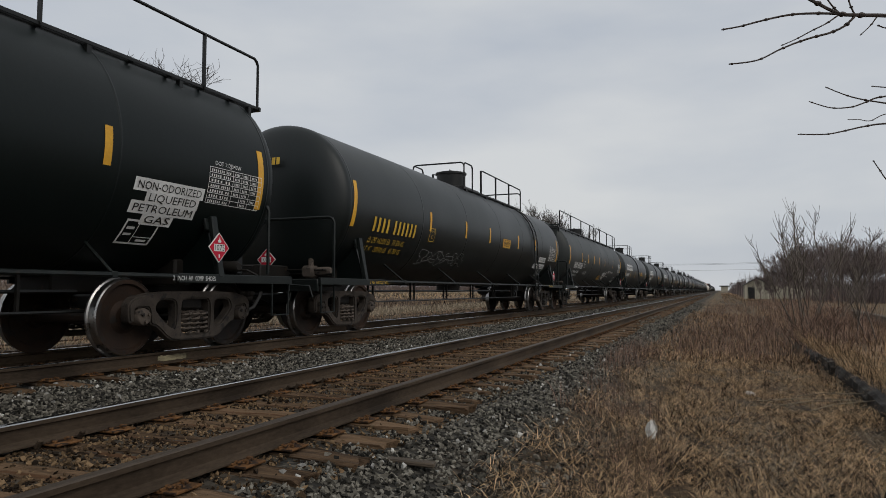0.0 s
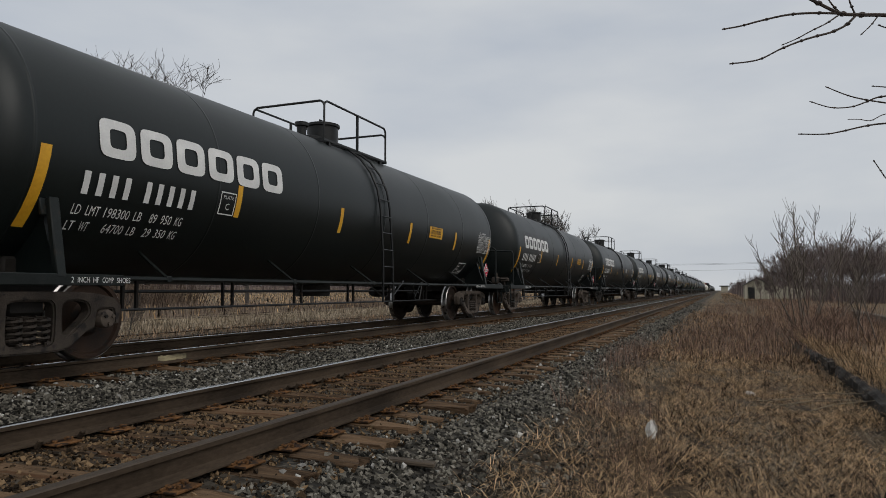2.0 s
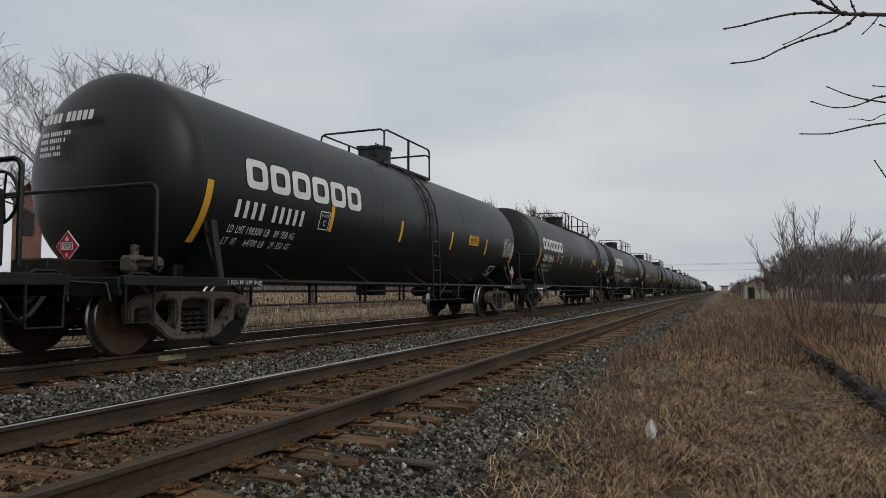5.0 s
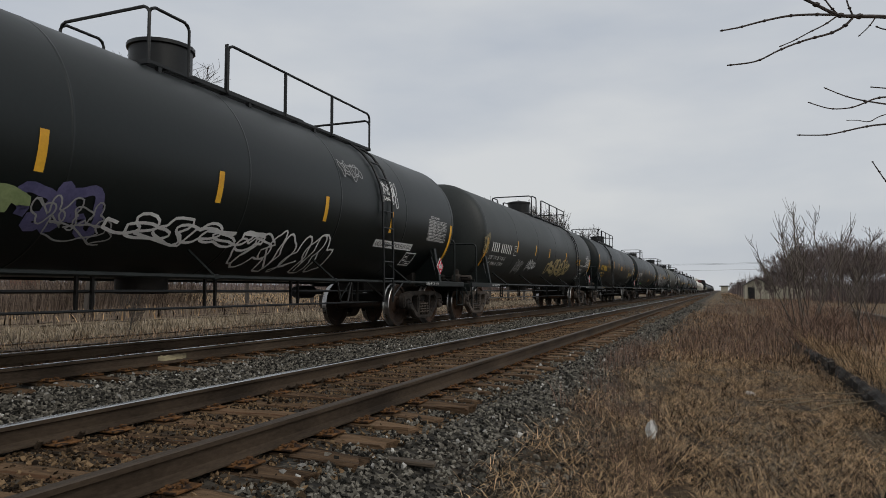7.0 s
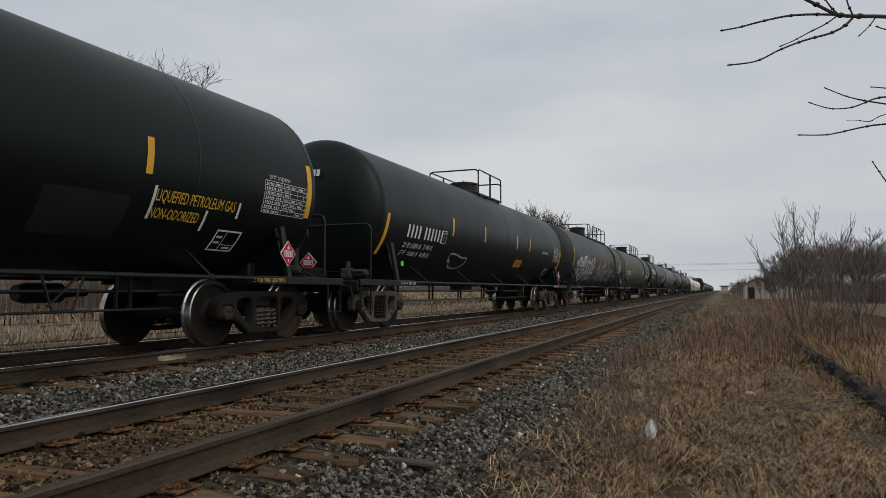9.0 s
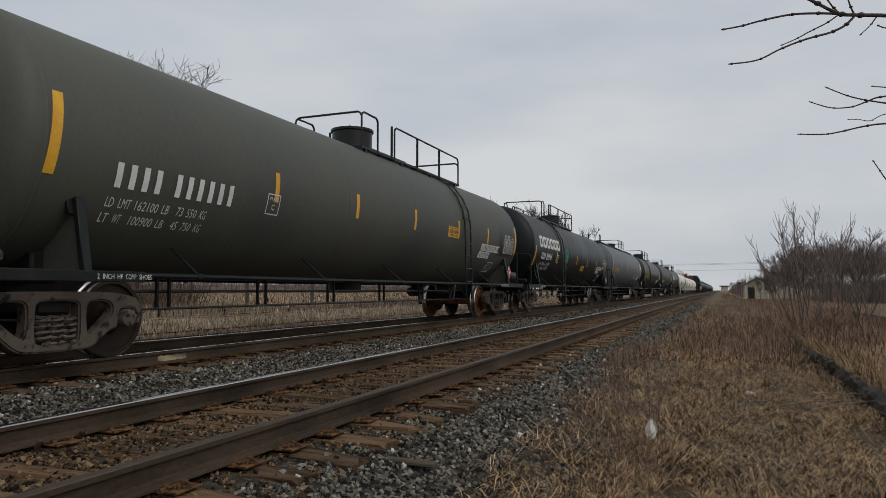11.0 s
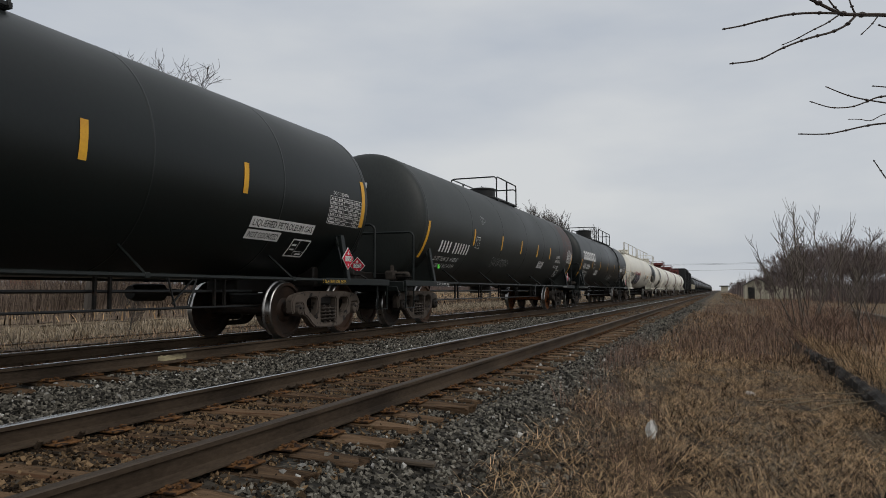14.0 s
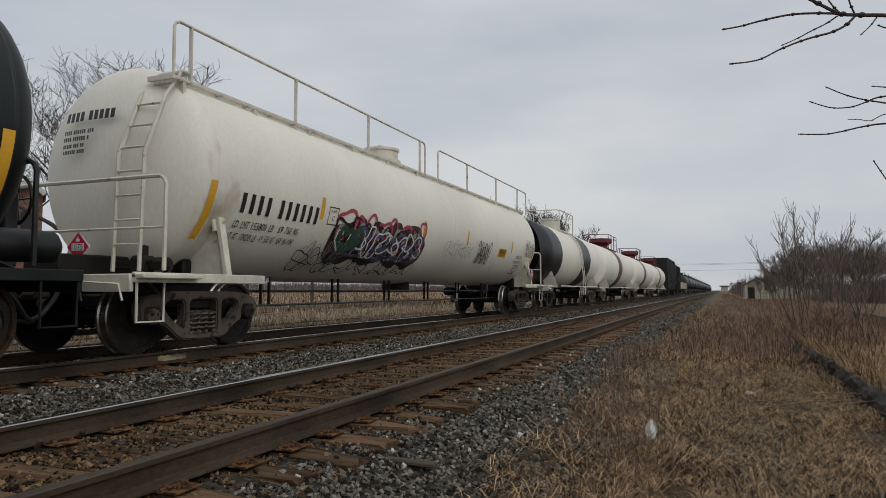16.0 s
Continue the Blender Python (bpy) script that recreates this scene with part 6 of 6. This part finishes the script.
def fan_shrub(label, at, seed, stems, right):
    """Bare shrub fanning out from one foot: long stems (sideways lean, depth lean, length) with upswept shoots on their upper half."""
    rnd = random.Random(seed)
    root = thing("shrub", label, "shrub", at=at)
    for side, deep, length in stems:
        b = Build()

        def run(p, d, size, r0, r1, pull, n, wob):
            pts, q = [p], p.copy()
            for _ in range(n):
                d = (d + Vector((rnd.uniform(-wob, wob), rnd.uniform(-wob, wob), pull))).normalized()
                q = q + d * size / n
                pts.append(q)
            b.tube(pts, r0, 5 if r0 > 0.012 else 3, radii=[r0 + (r1 - r0) * k / n for k in range(n + 1)], caps=False)
            return pts, d

        d = Vector((right[0] * side - right[1] * deep, right[1] * side + right[0] * deep, 1.0)).normalized()
        foot = Vector((rnd.uniform(-0.25, 0.25), rnd.uniform(-0.25, 0.25), 0))
        pts, _ = run(foot, d, length, 0.021 * rnd.uniform(0.7, 1.2), 0.006, 0.02, 10, 0.045)
        for k in range(4, 10):
            for _ in range(rnd.randint(2, 3)):
                a = rnd.uniform(0, 2 * math.pi)
                out = (d * 0.55 + Vector((math.cos(a), math.sin(a), 0.15)) * rnd.uniform(0.5, 0.95)).normalized()
                size = rnd.uniform(0.45, 1.0) * (1.25 - 0.06 * k)
                tw, dd = run(pts[k], out, size, 0.008, 0.0045, 0.16, 6, 0.06)
                if rnd.random() < 0.6:
                    a = rnd.uniform(0, 2 * math.pi)
                    run(tw[rnd.randint(1, 3)], (dd + Vector((math.cos(a), math.sin(a), 0)) * 0.7).normalized(), size * 0.6, 0.0065, 0.0045, 0.14, 5, 0.06)
        part("stem", b, BARK_PALE, root)
    return root


RIGHT = (math.cos(radians(21.97)), math.sin(radians(21.97)))
x, y = spot(0.522, 20.5)
fan_shrub("tall leafless shrub fanning out from one foot", pose(x, y, ground_z(x, y) - 0.05), 3,
          ((-0.42, 0.2, 3.1), (-0.34, -0.3, 3.2), (-0.27, 0.3, 3.4), (-0.24, -0.2, 3.0), (-0.14, -0.1, 3.6), (-0.04, 0.1, 3.9), (0.0, -0.3, 3.2), (0.06, -0.15, 3.6), (0.12, 0.15, 3.9), (0.2, 0.35, 3.5), (0.3, -0.2, 3.5), (0.38, 0.1, 3.1), (0.48, 0.2, 3.2), (-0.5, -0.2, 2.2), (0.56, 0.1, 2.5)), RIGHT)
x, y = spot(0.562, 22)
fan_shrub("slender leafless shrub with long whips", pose(x, y, ground_z(x, y) - 0.05), 4, ((-0.2, 0.2, 3.2), (0.1, -0.2, 3.3), (0.4, 0.1, 3.2), (0.62, 0.2, 3.3), (0.85, -0.1, 2.9)), RIGHT)
x, y = spot(0.612, 16)
fan_shrub("thin leafless saplings by the old platform", pose(x, y, ground_z(x, y) - 0.05), 6, ((-0.5, 0.1, 1.5), (-0.15, 0.2, 1.7), (0.1, -0.1, 1.9)), RIGHT)
for px, depth, seed, h, stems, lab in ((0.49, 18.5, 21, 1.3, 9, "low tangle of bare brambles"), (0.53, 17, 9, 1.2, 12, "low tangle of bare brambles"), (0.575, 15.5, 10, 1.0, 9, "low tangle of bare brambles"), (0.545, 19.5, 22, 1.5, 10, "reddish tangle of bare briars"), (0.6, 20, 23, 1.4, 9, "reddish tangle of bare briars")):
    x, y = spot(px, depth)
    shrub(lab, pose(x, y, ground_z(x, y) - 0.05), seed, h, stems, 72, bark=STEMS, spread=0.9, thick=0.009, shoots=7, tip=0.004, pull=0.06, subs=3, fan=(0.5, 1.3))
x, y = spot(-0.455, 17.0)
shrub("small bare sapling beside the far track", pose(x, y, ground_z(x, y) - 0.05), 12, 1.5, 3, 14, bark=BARK, thick=0.012, spread=0.08, shoots=6)

# wood edge on the platform side, and the far wood at the end of the line
rnd = random.Random(40)
WOOD = []
for k in range(6):
    w, c = bare_tree(100 + k, 5.0, levels=5, trunk=0.07, splits=(3, 5), fine=0.0115, spread=0.6, bole=0.2, rise=0.35)
    WOOD.append((w.mesh("trunk", FAR_BARK), c.mesh("crown", FAR_BARK)))


def wood_tree(name, label, x, y, z, height, k, turn):
    root = thing(name, label, "tree", at=pose(x, y, z, 0, 0, turn) @ Matrix.Scale(height / 5.0, 4))
    part("trunk", WOOD[k][0], None, root)
    part("crown", WOOD[k][1], None, root, "fine bare twigs")


for i in range(30):
    px = 0.462 + 0.21 * i / 29 + rnd.uniform(-0.006, 0.006)
    depth = rnd.uniform(60, 84)
    x, y = spot(px, depth)
    h = np.interp(px, (0.46, 0.5, 0.55, 0.58, 0.62, 0.67), (2.7, 4.8, 5.5, 5.8, 5.2, 5.2)) * rnd.uniform(0.78, 1.04) * depth / 55
    wood_tree("wood_tree", "leafless twiggy tree at the edge of a wood", x, y, ground_z(x, y), h, i % 6, rnd.uniform(0, 360))
for i in range(16):
    px = 0.424 + 0.1 * i / 15 + rnd.uniform(-0.003, 0.003)
    depth = rnd.uniform(150, 210)
    x, y = spot(px, depth)
    wood_tree("far_tree", "distant leafless tree by the railway", x, y, -0.4, depth / 1215 * (26 + 22 * i / 15) * rnd.uniform(0.85, 1.15), i % 6, rnd.uniform(0, 360))


def hedge(name, label, x0, x1, y0, y1, height, count, seed, mat, width=0.03):
    rng = np.random.default_rng(seed)
    xy = np.column_stack([rng.uniform(x0, x1, count), rng.uniform(y0, y1, count)])
    lump = np.array([0.65 + 0.5 * noise.noise((p[0] * 0.11, p[1] * 0.11, 2.0)) for p in xy])
    return blades(name, label, xy, height * lump * rng.uniform(0.6, 1.1, count), np.full(count, width), mat, seed, lean=0.6, category="brush")


hedge("wood_undergrowth", "dense brown undergrowth at the wood's edge", 9, 52, 68, 112, 2.6, 26000, 61, FAR_BARK, 0.012)
hedge("line_weeds", "brown dead weeds beside the distant line", 0.2, 10, 80, 330, 0.4, 14000, 65, MID_GRASS, 0.012)
hedge("roadside_brush", "low dead mauve weeds at the field's edge", -34, -20.5, 6, 80, 0.62, 22000, 64, MAUVE_GRASS, 0.009)
hedge("garden_brush", "tall pale weeds in front of the brick house", -39, -31, 8, 36, 3.6, 10000, 66, MAUVE_GRASS, 0.014)
hedge("far_brush", "brown brush bank beyond the field", -150, -96, 20, 420, 3.2, 22000, 62, FAR_BARK, 0.06)
hedge("line_brush", "distant brown brush beside the line", 3.5, 40, 110, 420, 5.2, 18000, 63, FAR_BARK, 0.05)


def build_shed():
    """Small boarded hut with a gable facing down the line, and a run of pale boards beside it."""
    x, y = 4.6, 101.0
    z = -0.55
    root = thing("trackside_hut", "small weathered boarded hut with a gable roof", "hut", at=pose(x, y, z))
    w, d, h, ridge = 1.6, 5.0, 2.1, 3.05
    part("wall", Build().add([(-w, 0, 0), (w, 0, 0), (w, 0, h), (0, 0, ridge - 0.1), (-w, 0, h), (-w, d, 0), (w, d, 0), (w, d, h), (0, d, ridge - 0.1), (-w, d, h)],
                            [(0, 1, 2, 3, 4), (9, 8, 7, 6, 5), (0, 4, 9, 5), (1, 6, 7, 2)]), BOARDS, root, smooth=False)
    for s in (-1, 1):
        a = math.degrees(math.atan2(ridge - h, w))
        part("roof_slope", Build().box(0 if s > 0 else -2.1, 2.1 if s > 0 else 0, -0.35, d + 0.3, 0, 0.09, m=pose(0, 0, ridge, 0, s * a, 0)), ROOFING, root, "dark shingled roof slope")
    for i in range(11):
        xx = -w + 0.15 + i * (2 * w - 0.3) / 10
        if abs(xx + 0.75) > 0.45:
            part("board", Build().box(xx - 0.13, xx + 0.13, -0.04, -0.005, 0.02, min(h, h) + (ridge - 0.3 - h) * (1 - abs(xx) / w)), BOARDS, root)
    part("door", Build().box(-1.15, -0.35, -0.06, -0.01, 0, 1.8), GLASS_DARK, root, "dark open doorway")
    fence = thing("board_fence", "pale vertical board fence beside the hut", "fence", at=pose(x + 0.5, y - 3, z))
    part("fence_rail", Build().box(-0.2, 7.2, 0.03, 0.09, 0.6, 0.7).box(-0.2, 7.2, 0.03, 0.09, 1.9, 2.0), BOARDS, fence)
    r2 = random.Random(3)
    for i in range(24):
        part("board", Build().box(i * 0.3, i * 0.3 + r2.uniform(0.2, 0.27), 0, 0.03, 0, 2.05 + r2.uniform(-0.2, 0.1) - 0.02 * i), BOARDS, fence)


build_shed()


def build_house():
    """Brick gable of the house behind the train."""
    x, y = spot(-0.608, 40)
    root = thing("brick_house", "red brick house with a dark gable roof", "house", at=pose(x, y, ground_z(x, y), 0, 0, 53))
    w, d, h, ridge = 0.75, 4.0, 6.9, 7.6
    part("wall", Build().add([(-w, 0, 0), (w, 0, 0), (w, 0, h), (0, 0, ridge - 0.1), (-w, 0, h), (-w, d, 0), (w, d, 0), (w, d, h), (0, d, ridge - 0.1), (-w, d, h)],
                            [(0, 1, 2, 3, 4), (9, 8, 7, 6, 5), (0, 4, 9, 5), (1, 6, 7, 2)]), BRICK, root, smooth=False)
    a = math.degrees(math.atan2(ridge - h, w))
    for s in (-1, 1):
        part("roof_slope", Build().box(0 if s > 0 else -1.15, 1.15 if s > 0 else 0, -0.4, d + 0.3, 0, 0.14, m=pose(0, 0, ridge, 0, s * a, 0)), ROOFING, root, "dark shingled roof slope")
        part("fascia", Build().box(0 if s > 0 else -1.15, 1.15 if s > 0 else 0, -0.46, -0.41, -0.12, 0.16, m=pose(0, 0, ridge, 0, s * a, 0)), WHITE, root, "white painted barge board")
    part("window", Build().box(-0.35, 0.35, -0.05, 0.02, 4.4, 5.8), GLASS_DARK, root)


build_house()

# old platform edge on the path side, broken timber facing with a fill behind it
edge = thing("platform_edge", "dark broken timber edge of an old platform", "platform edge", kind="structure", at=pose(0, 0, 0))
rnd = random.Random(17)
yy = 6.2
while yy < 15.2:
    L = rnd.uniform(1.6, 3.2)
    n = int(L / 0.07)
    ring = [(0.13 * math.copysign(abs(math.cos(a)) ** 0.6, math.cos(a)), 0.13 + 0.13 * math.copysign(abs(math.sin(a)) ** 0.6, math.sin(a))) for a in [2 * math.pi * k / 10 for k in range(10)]]
    v, ph = [], rnd.uniform(0, 50)
    for i in range(n + 1):
        rot = 1.0 - 0.45 * max(0.0, noise.noise((i * 0.09 + ph, 1.0, 0.0))) - (0.3 if i in (0, n) else 0.0)
        for k, (cx, cz) in enumerate(ring):
            q = noise.noise((i * 0.22, k * 1.7, ph)) * 0.045
            v.append((cx * rot + q * (cx / 0.13), L * i / n + rnd.uniform(-0.015, 0.015), cz * rot + q * (cz > 0.1)))
    f = [(i * 10 + k, (i + 1) * 10 + k, (i + 1) * 10 + (k + 1) % 10, i * 10 + (k + 1) % 10) for i in range(n) for k in range(10)] + [tuple(range(9, -1, -1)), tuple(n * 10 + k for k in range(10))]
    part("timber", Build().add(v, f), EDGE_WOOD, edge, at=pose(1.8 + rnd.uniform(-0.05, 0.05), yy, -0.62 + rnd.uniform(-0.03, 0.03), rnd.uniform(-1.5, 1.5), rnd.uniform(-10, 10), rnd.uniform(-2.5, 2.5)), smooth=False)
    yy += L + rnd.choice((-0.05, 0.04, 0.25))
rng2 = np.random.default_rng(5)
tuft = np.column_stack([1.74 + np.abs(rng2.normal(0, 0.3, 9000)), rng2.uniform(5, 19, 9000)])
blades("edge_grass", "dry straw hanging over the old platform edge", tuft, rng2.uniform(0.08, 0.34, 9000), np.full(9000, 0.0018), GRASS, 31, lean=1.5, base=np.where(tuft[:, 0] > 1.72, -0.36, -0.6), flat=0.2)
beam2 = solid("old_beam", Build().box(-0.15, 0.15, 0, 9, -0.2, 0.32, bevel=0.03), OLD_WOOD, "weathered dark timber beam lying in the grass", "beam", at=pose(4.9, 24.5, -0.3, 0, 2, -2))

# litter and loose wood
x, y = spot(0.298, 6.4)
sh = Build()
n = 6
rows = ((0.45, 0.0), (0.85, 0.045), (1.0, 0.09), (0.85, 0.135), (0.3, 0.175))
v = [(0.055 * w * (2 * i / n - 1), 0.02 * math.sin(i * 1.1 + k) + 0.25 * h, h + 0.012 * math.sin(i * 1.7)) for k, (w, h) in enumerate(rows) for i in range(n + 1)]
sh.add(v, [(r * (n + 1) + i, r * (n + 1) + i + 1, (r + 1) * (n + 1) + i + 1, (r + 1) * (n + 1) + i) for r in range(4) for i in range(n)])
solid("paper_scrap", sh, PAPER, "crumpled dirty white paper scrap caught in the grass", "litter", at=pose(x, y, ground_z(x, y) + 0.03, -10, 12, 15))
x, y = spot(0.443, 9.5)
solid("plastic_scrap", Build().box(-0.06, 0.06, -0.05, 0.05, 0, 0.04, bevel=0.02), PAPER, "small white plastic scrap in the grass", "litter", at=pose(x, y, ground_z(x, y) + 0.05, 10, 5, 30))
for px, depth, L, rz in ((-0.045, 4.6, 0.32, 12), (-0.14, 3.7, 0.3, 20), (0.2, 4.1, 0.25, 60)):
    x, y = spot(px, depth)
    solid("wood_splinter", Build().box(-L / 2, L / 2, -0.035, 0.035, 0, 0.03, bevel=0.008), SCRAP_WOOD, "weathered splinter of tie wood on the stones", "wood scrap", group="splinters by the track", at=pose(x, y, float(bed_z(x)) + 0.02, 3, 4, rz))
for px, depth, L, rz, tilt in ((0.545, 8.4, 0.95, 10, 4), (0.52, 8.6, 1.1, 4, 3), (0.575, 8.2, 0.8, 22, 8), (0.56, 9.0, 0.9, -6, 5)):
    x, y = spot(px, depth)
    solid("reed_stalk", Build().tube([(-L / 2, 0, 0), (-L * 0.1, 0.03, 0.03), (L / 2, -0.02, 0.02)], 0.006, 5, radii=[0.007, 0.006, 0.003]), PALE_GRASS, "fallen pale reed stalk over the platform edge", "stalk", group="fallen reed stalks", at=pose(x, y, ground_z(x, y) + 0.12, 0, -tilt, rz))
x, y = spot(0.605, 4.5)
limb = thing("fallen_branch", "dark broken branch lying in the grass", "branch", at=pose(x, y, ground_z(x, y) + 0.03, 0, -8, -20))
part("limb", Build().tube([(-0.2, 0.0, 0.05), (0.0, 0.02, 0.04), (0.25, 0.0, 0.03), (0.6, -0.04, 0.0)], 0.012, 6, radii=[0.008, 0.011, 0.013, 0.015]), EDGE_WOOD, limb)
part("broken_end", Build().tube([(-0.225, -0.002, 0.055), (-0.2, 0.0, 0.05)], 0.008, 6, radii=[0.005, 0.0085]), PALE_GRASS, limb, "pale splintered end")
for a, b2 in (((0.1, 0.01, 0.04), (0.02, 0.1, 0.22)), ((0.3, 0.0, 0.03), (0.22, -0.06, 0.2)), ((0.4, -0.02, 0.02), (0.52, 0.1, 0.24))):
    part("twig", Build().tube([a, [(p + q) / 2 + 0.01 for p, q in zip(a, b2)], b2], 0.004, 4, radii=[0.006, 0.004, 0.002]), EDGE_WOOD, limb)
bridge = thing("road_bridge", "dark road bridge crossing the line far away", "bridge", at=pose(0, 760, 0))
part("deck", Build().box(-1, 9, -4, 4, 4.6, 5.6, bevel=0.1), STEEL_DARK, bridge)
part("abutment", Build().box(0.5, 7.5, -3, 3, -0.6, 4.6, bevel=0.1), BOARDS, bridge, "pale concrete abutment")
PALE_MARK = material("faded_cream_paint", (0.03, 0.022, 0.014), (0.4, 0.34, 0.2), 5.0, 0.8, fine=40, stretch=(1, 0.5, 2))
# faded paint on the rail web of the far track
web = Build()
rnd = random.Random(8)
pts = [(0.5 * i / 9, -0.055 + rnd.uniform(-0.012, 0.004)) for i in range(10)] + [(0.5 - 0.5 * i / 9, -0.132 + rnd.uniform(-0.006, 0.02)) for i in range(10)]
web.add([(0.004, y, z) for y, z in pts], [tuple(range(20))])
mark = solid("paint_mark", web, PALE_MARK, "faded cream paint mark on the rail web", "paint mark", at=pose(FAR_X + 0.752 + 0.0095, 6.75, FAR_Z))


def wires():
    root = thing("power_line", "thin overhead wires crossing the line far away", "power line", at=pose(0, 0, 0))
    for h, x1 in ((16.2, 40), (15.7, 40), (12.6, 40)):
        pts = [(-120 + 175 * i / 12, 400, h - 2.0 * (1 - ((i - 6) / 6) ** 2) * 0.5) for i in range(13)]
        part("wire", Build().tube(pts, 0.05, 3), STEEL_BLACK, root)
    for x in (-120, 55):
        part("pole", Build().lathe([(-1, 0.2), (17, 0.14), (17, 0)], 8, "z", (x, 400, 0)), BARK, root, "wooden utility pole")


wires()


# near branches hanging into view from a tree beside the camera
def view_point(px, py, depth):
    d = Vector(((px - 784) / 1215, -(py - 441) / 1215, -1.0)) * depth
    return CAM_POSE @ d


def near_branch(label, strokes, depth):
    root = thing("near_branch", label, "branch", at=Matrix.Translation(view_point(1700, 60, depth)))
    base = root.matrix_basis.inverted()
    for pts, r0, r1 in strokes:
        ctrl = [base @ view_point(x, y, depth + dz) for x, y, dz in pts]
        smooth = []
        for i in range(len(ctrl) - 1):
            a, b2 = ctrl[max(i - 1, 0)], ctrl[i]
            c, d = ctrl[i + 1], ctrl[min(i + 2, len(ctrl) - 1)]
            for k in range(6):
                t = k / 6
                smooth.append(0.5 * ((2 * b2) + (c - a) * t + (2 * a - 5 * b2 + 4 * c - d) * t * t + (3 * b2 - a - 3 * c + d) * t ** 3))
        smooth.append(ctrl[-1])
        n = len(smooth)
        b = Build().tube(smooth, r0, 6, radii=[r0 + (r1 - r0) * i / (n - 1) for i in range(n)])
        for i in range(5, n, 6):
            r = (r0 + (r1 - r0) * i / (n - 1)) * 1.7
            b.lathe([(-r * 1.3, 0), (-r * 0.6, r * 0.8), (r * 0.2, r), (r * 1.1, r * 0.6), (r * 1.5, 0)], 6, "x", tuple(smooth[i]))
        part("twig", b, TWIG, root)
    return root


BRANCHES = [
    near_branch("dark bare branch with buds hanging into view", [
        ([(1750, 40, 0), (1640, 34, 0), (1568, 28, 0), (1516, 27, 0), (1484, 24, 0), (1440, 3, 0), (1405, -14, 0)], 0.0095, 0.006),
        ([(1490, 25, 0), (1440, 24, 0), (1395, 27, 0), (1348, 37, 0), (1310, 47, 0), (1277, 53, 0)], 0.0055, 0.003),
        ([(1512, 30, 0), (1495, 46, 0), (1470, 58, 0), (1440, 66, 0), (1412, 75, 0), (1380, 88, 0), (1340, 107, 0), (1290, 114, 0)], 0.0055, 0.003),
        ([(1484, 27, 0), (1462, 42, 0), (1436, 55, 0), (1408, 70, 0), (1382, 81, 0)], 0.0035, 0.002),
        ([(1512, 25, 0), (1505, 10, 0), (1500, -6, 0)], 0.004, 0.003),
        ([(1484, 22, 0), (1474, 12, 0), (1462, -4, 0)], 0.004, 0.003),
        ([(1552, 30, 0), (1540, 46, 0), (1522, 63, 0)], 0.003, 0.002),
        ([(1600, 54, 0), (1568, 50, 0), (1553, 45, 0)], 0.003, 0.0025)], 3.0),
    near_branch("thin bare twigs with buds hanging into view", [
        ([(1640, 158, 0), (1590, 168, 0), (1553, 173, 0), (1530, 182, 0), (1505, 190, 0), (1470, 191, 0), (1432, 180, 0)], 0.0045, 0.002),
        ([(1620, 190, 0), (1568, 183, 0), (1525, 176, 0), (1495, 168, 0), (1460, 154, 0)], 0.004, 0.002),
        ([(1620, 160, 0), (1568, 155, 0), (1542, 153, 0)], 0.003, 0.002),
        ([(1640, 190, 0), (1568, 202, 0), (1541, 214, 0), (1520, 212, 0), (1500, 212, 0)], 0.0025, 0.0012),
        ([(1660, 215, 0), (1568, 219, 0), (1530, 224, 0), (1490, 233, 0), (1460, 238, 0), (1412, 238, 0)], 0.0045, 0.0024),
        ([(1640, 380, 0), (1590, 340, 0), (1568, 317, 0), (1556, 300, 0), (1545, 284, 0)], 0.0035, 0.002)], 3.0),
]


# ---- what moves ----
def motions():
    for car, y in CARS:
        walk(car, [(0.0, pose(FAR_X, y, FAR_Z)), (SECONDS, pose(FAR_X, y - RUN * SECONDS, FAR_Z))])
    step = 89.5  # degrees of wheel turn in each thirtieth of a second
    for w, k in WHEELS:
        walk(w, [(i / 30, pose(0, k, 0.457, step * i % 360)) for i in range(int(SECONDS * 30) + 1)])
    for root, amp in zip(BRANCHES, (0.006, 0.004)):
        m = root.matrix_basis.copy()
        walk(root, [(t, m @ pose(amp * dx, 0, amp * dz)) for t, dx, dz in ((0, 0, 0), (2.5, 0.6, 0.3), (4.2, 1.3, 0.5), (6.5, -0.4, -0.3), (7.5, -1.4, -0.9), (9.0, -1.0, -0.6), (11.5, 0, 0.2), (13.2, 0.5, 0.3), (16, 0.2, 0.1))])


motions()
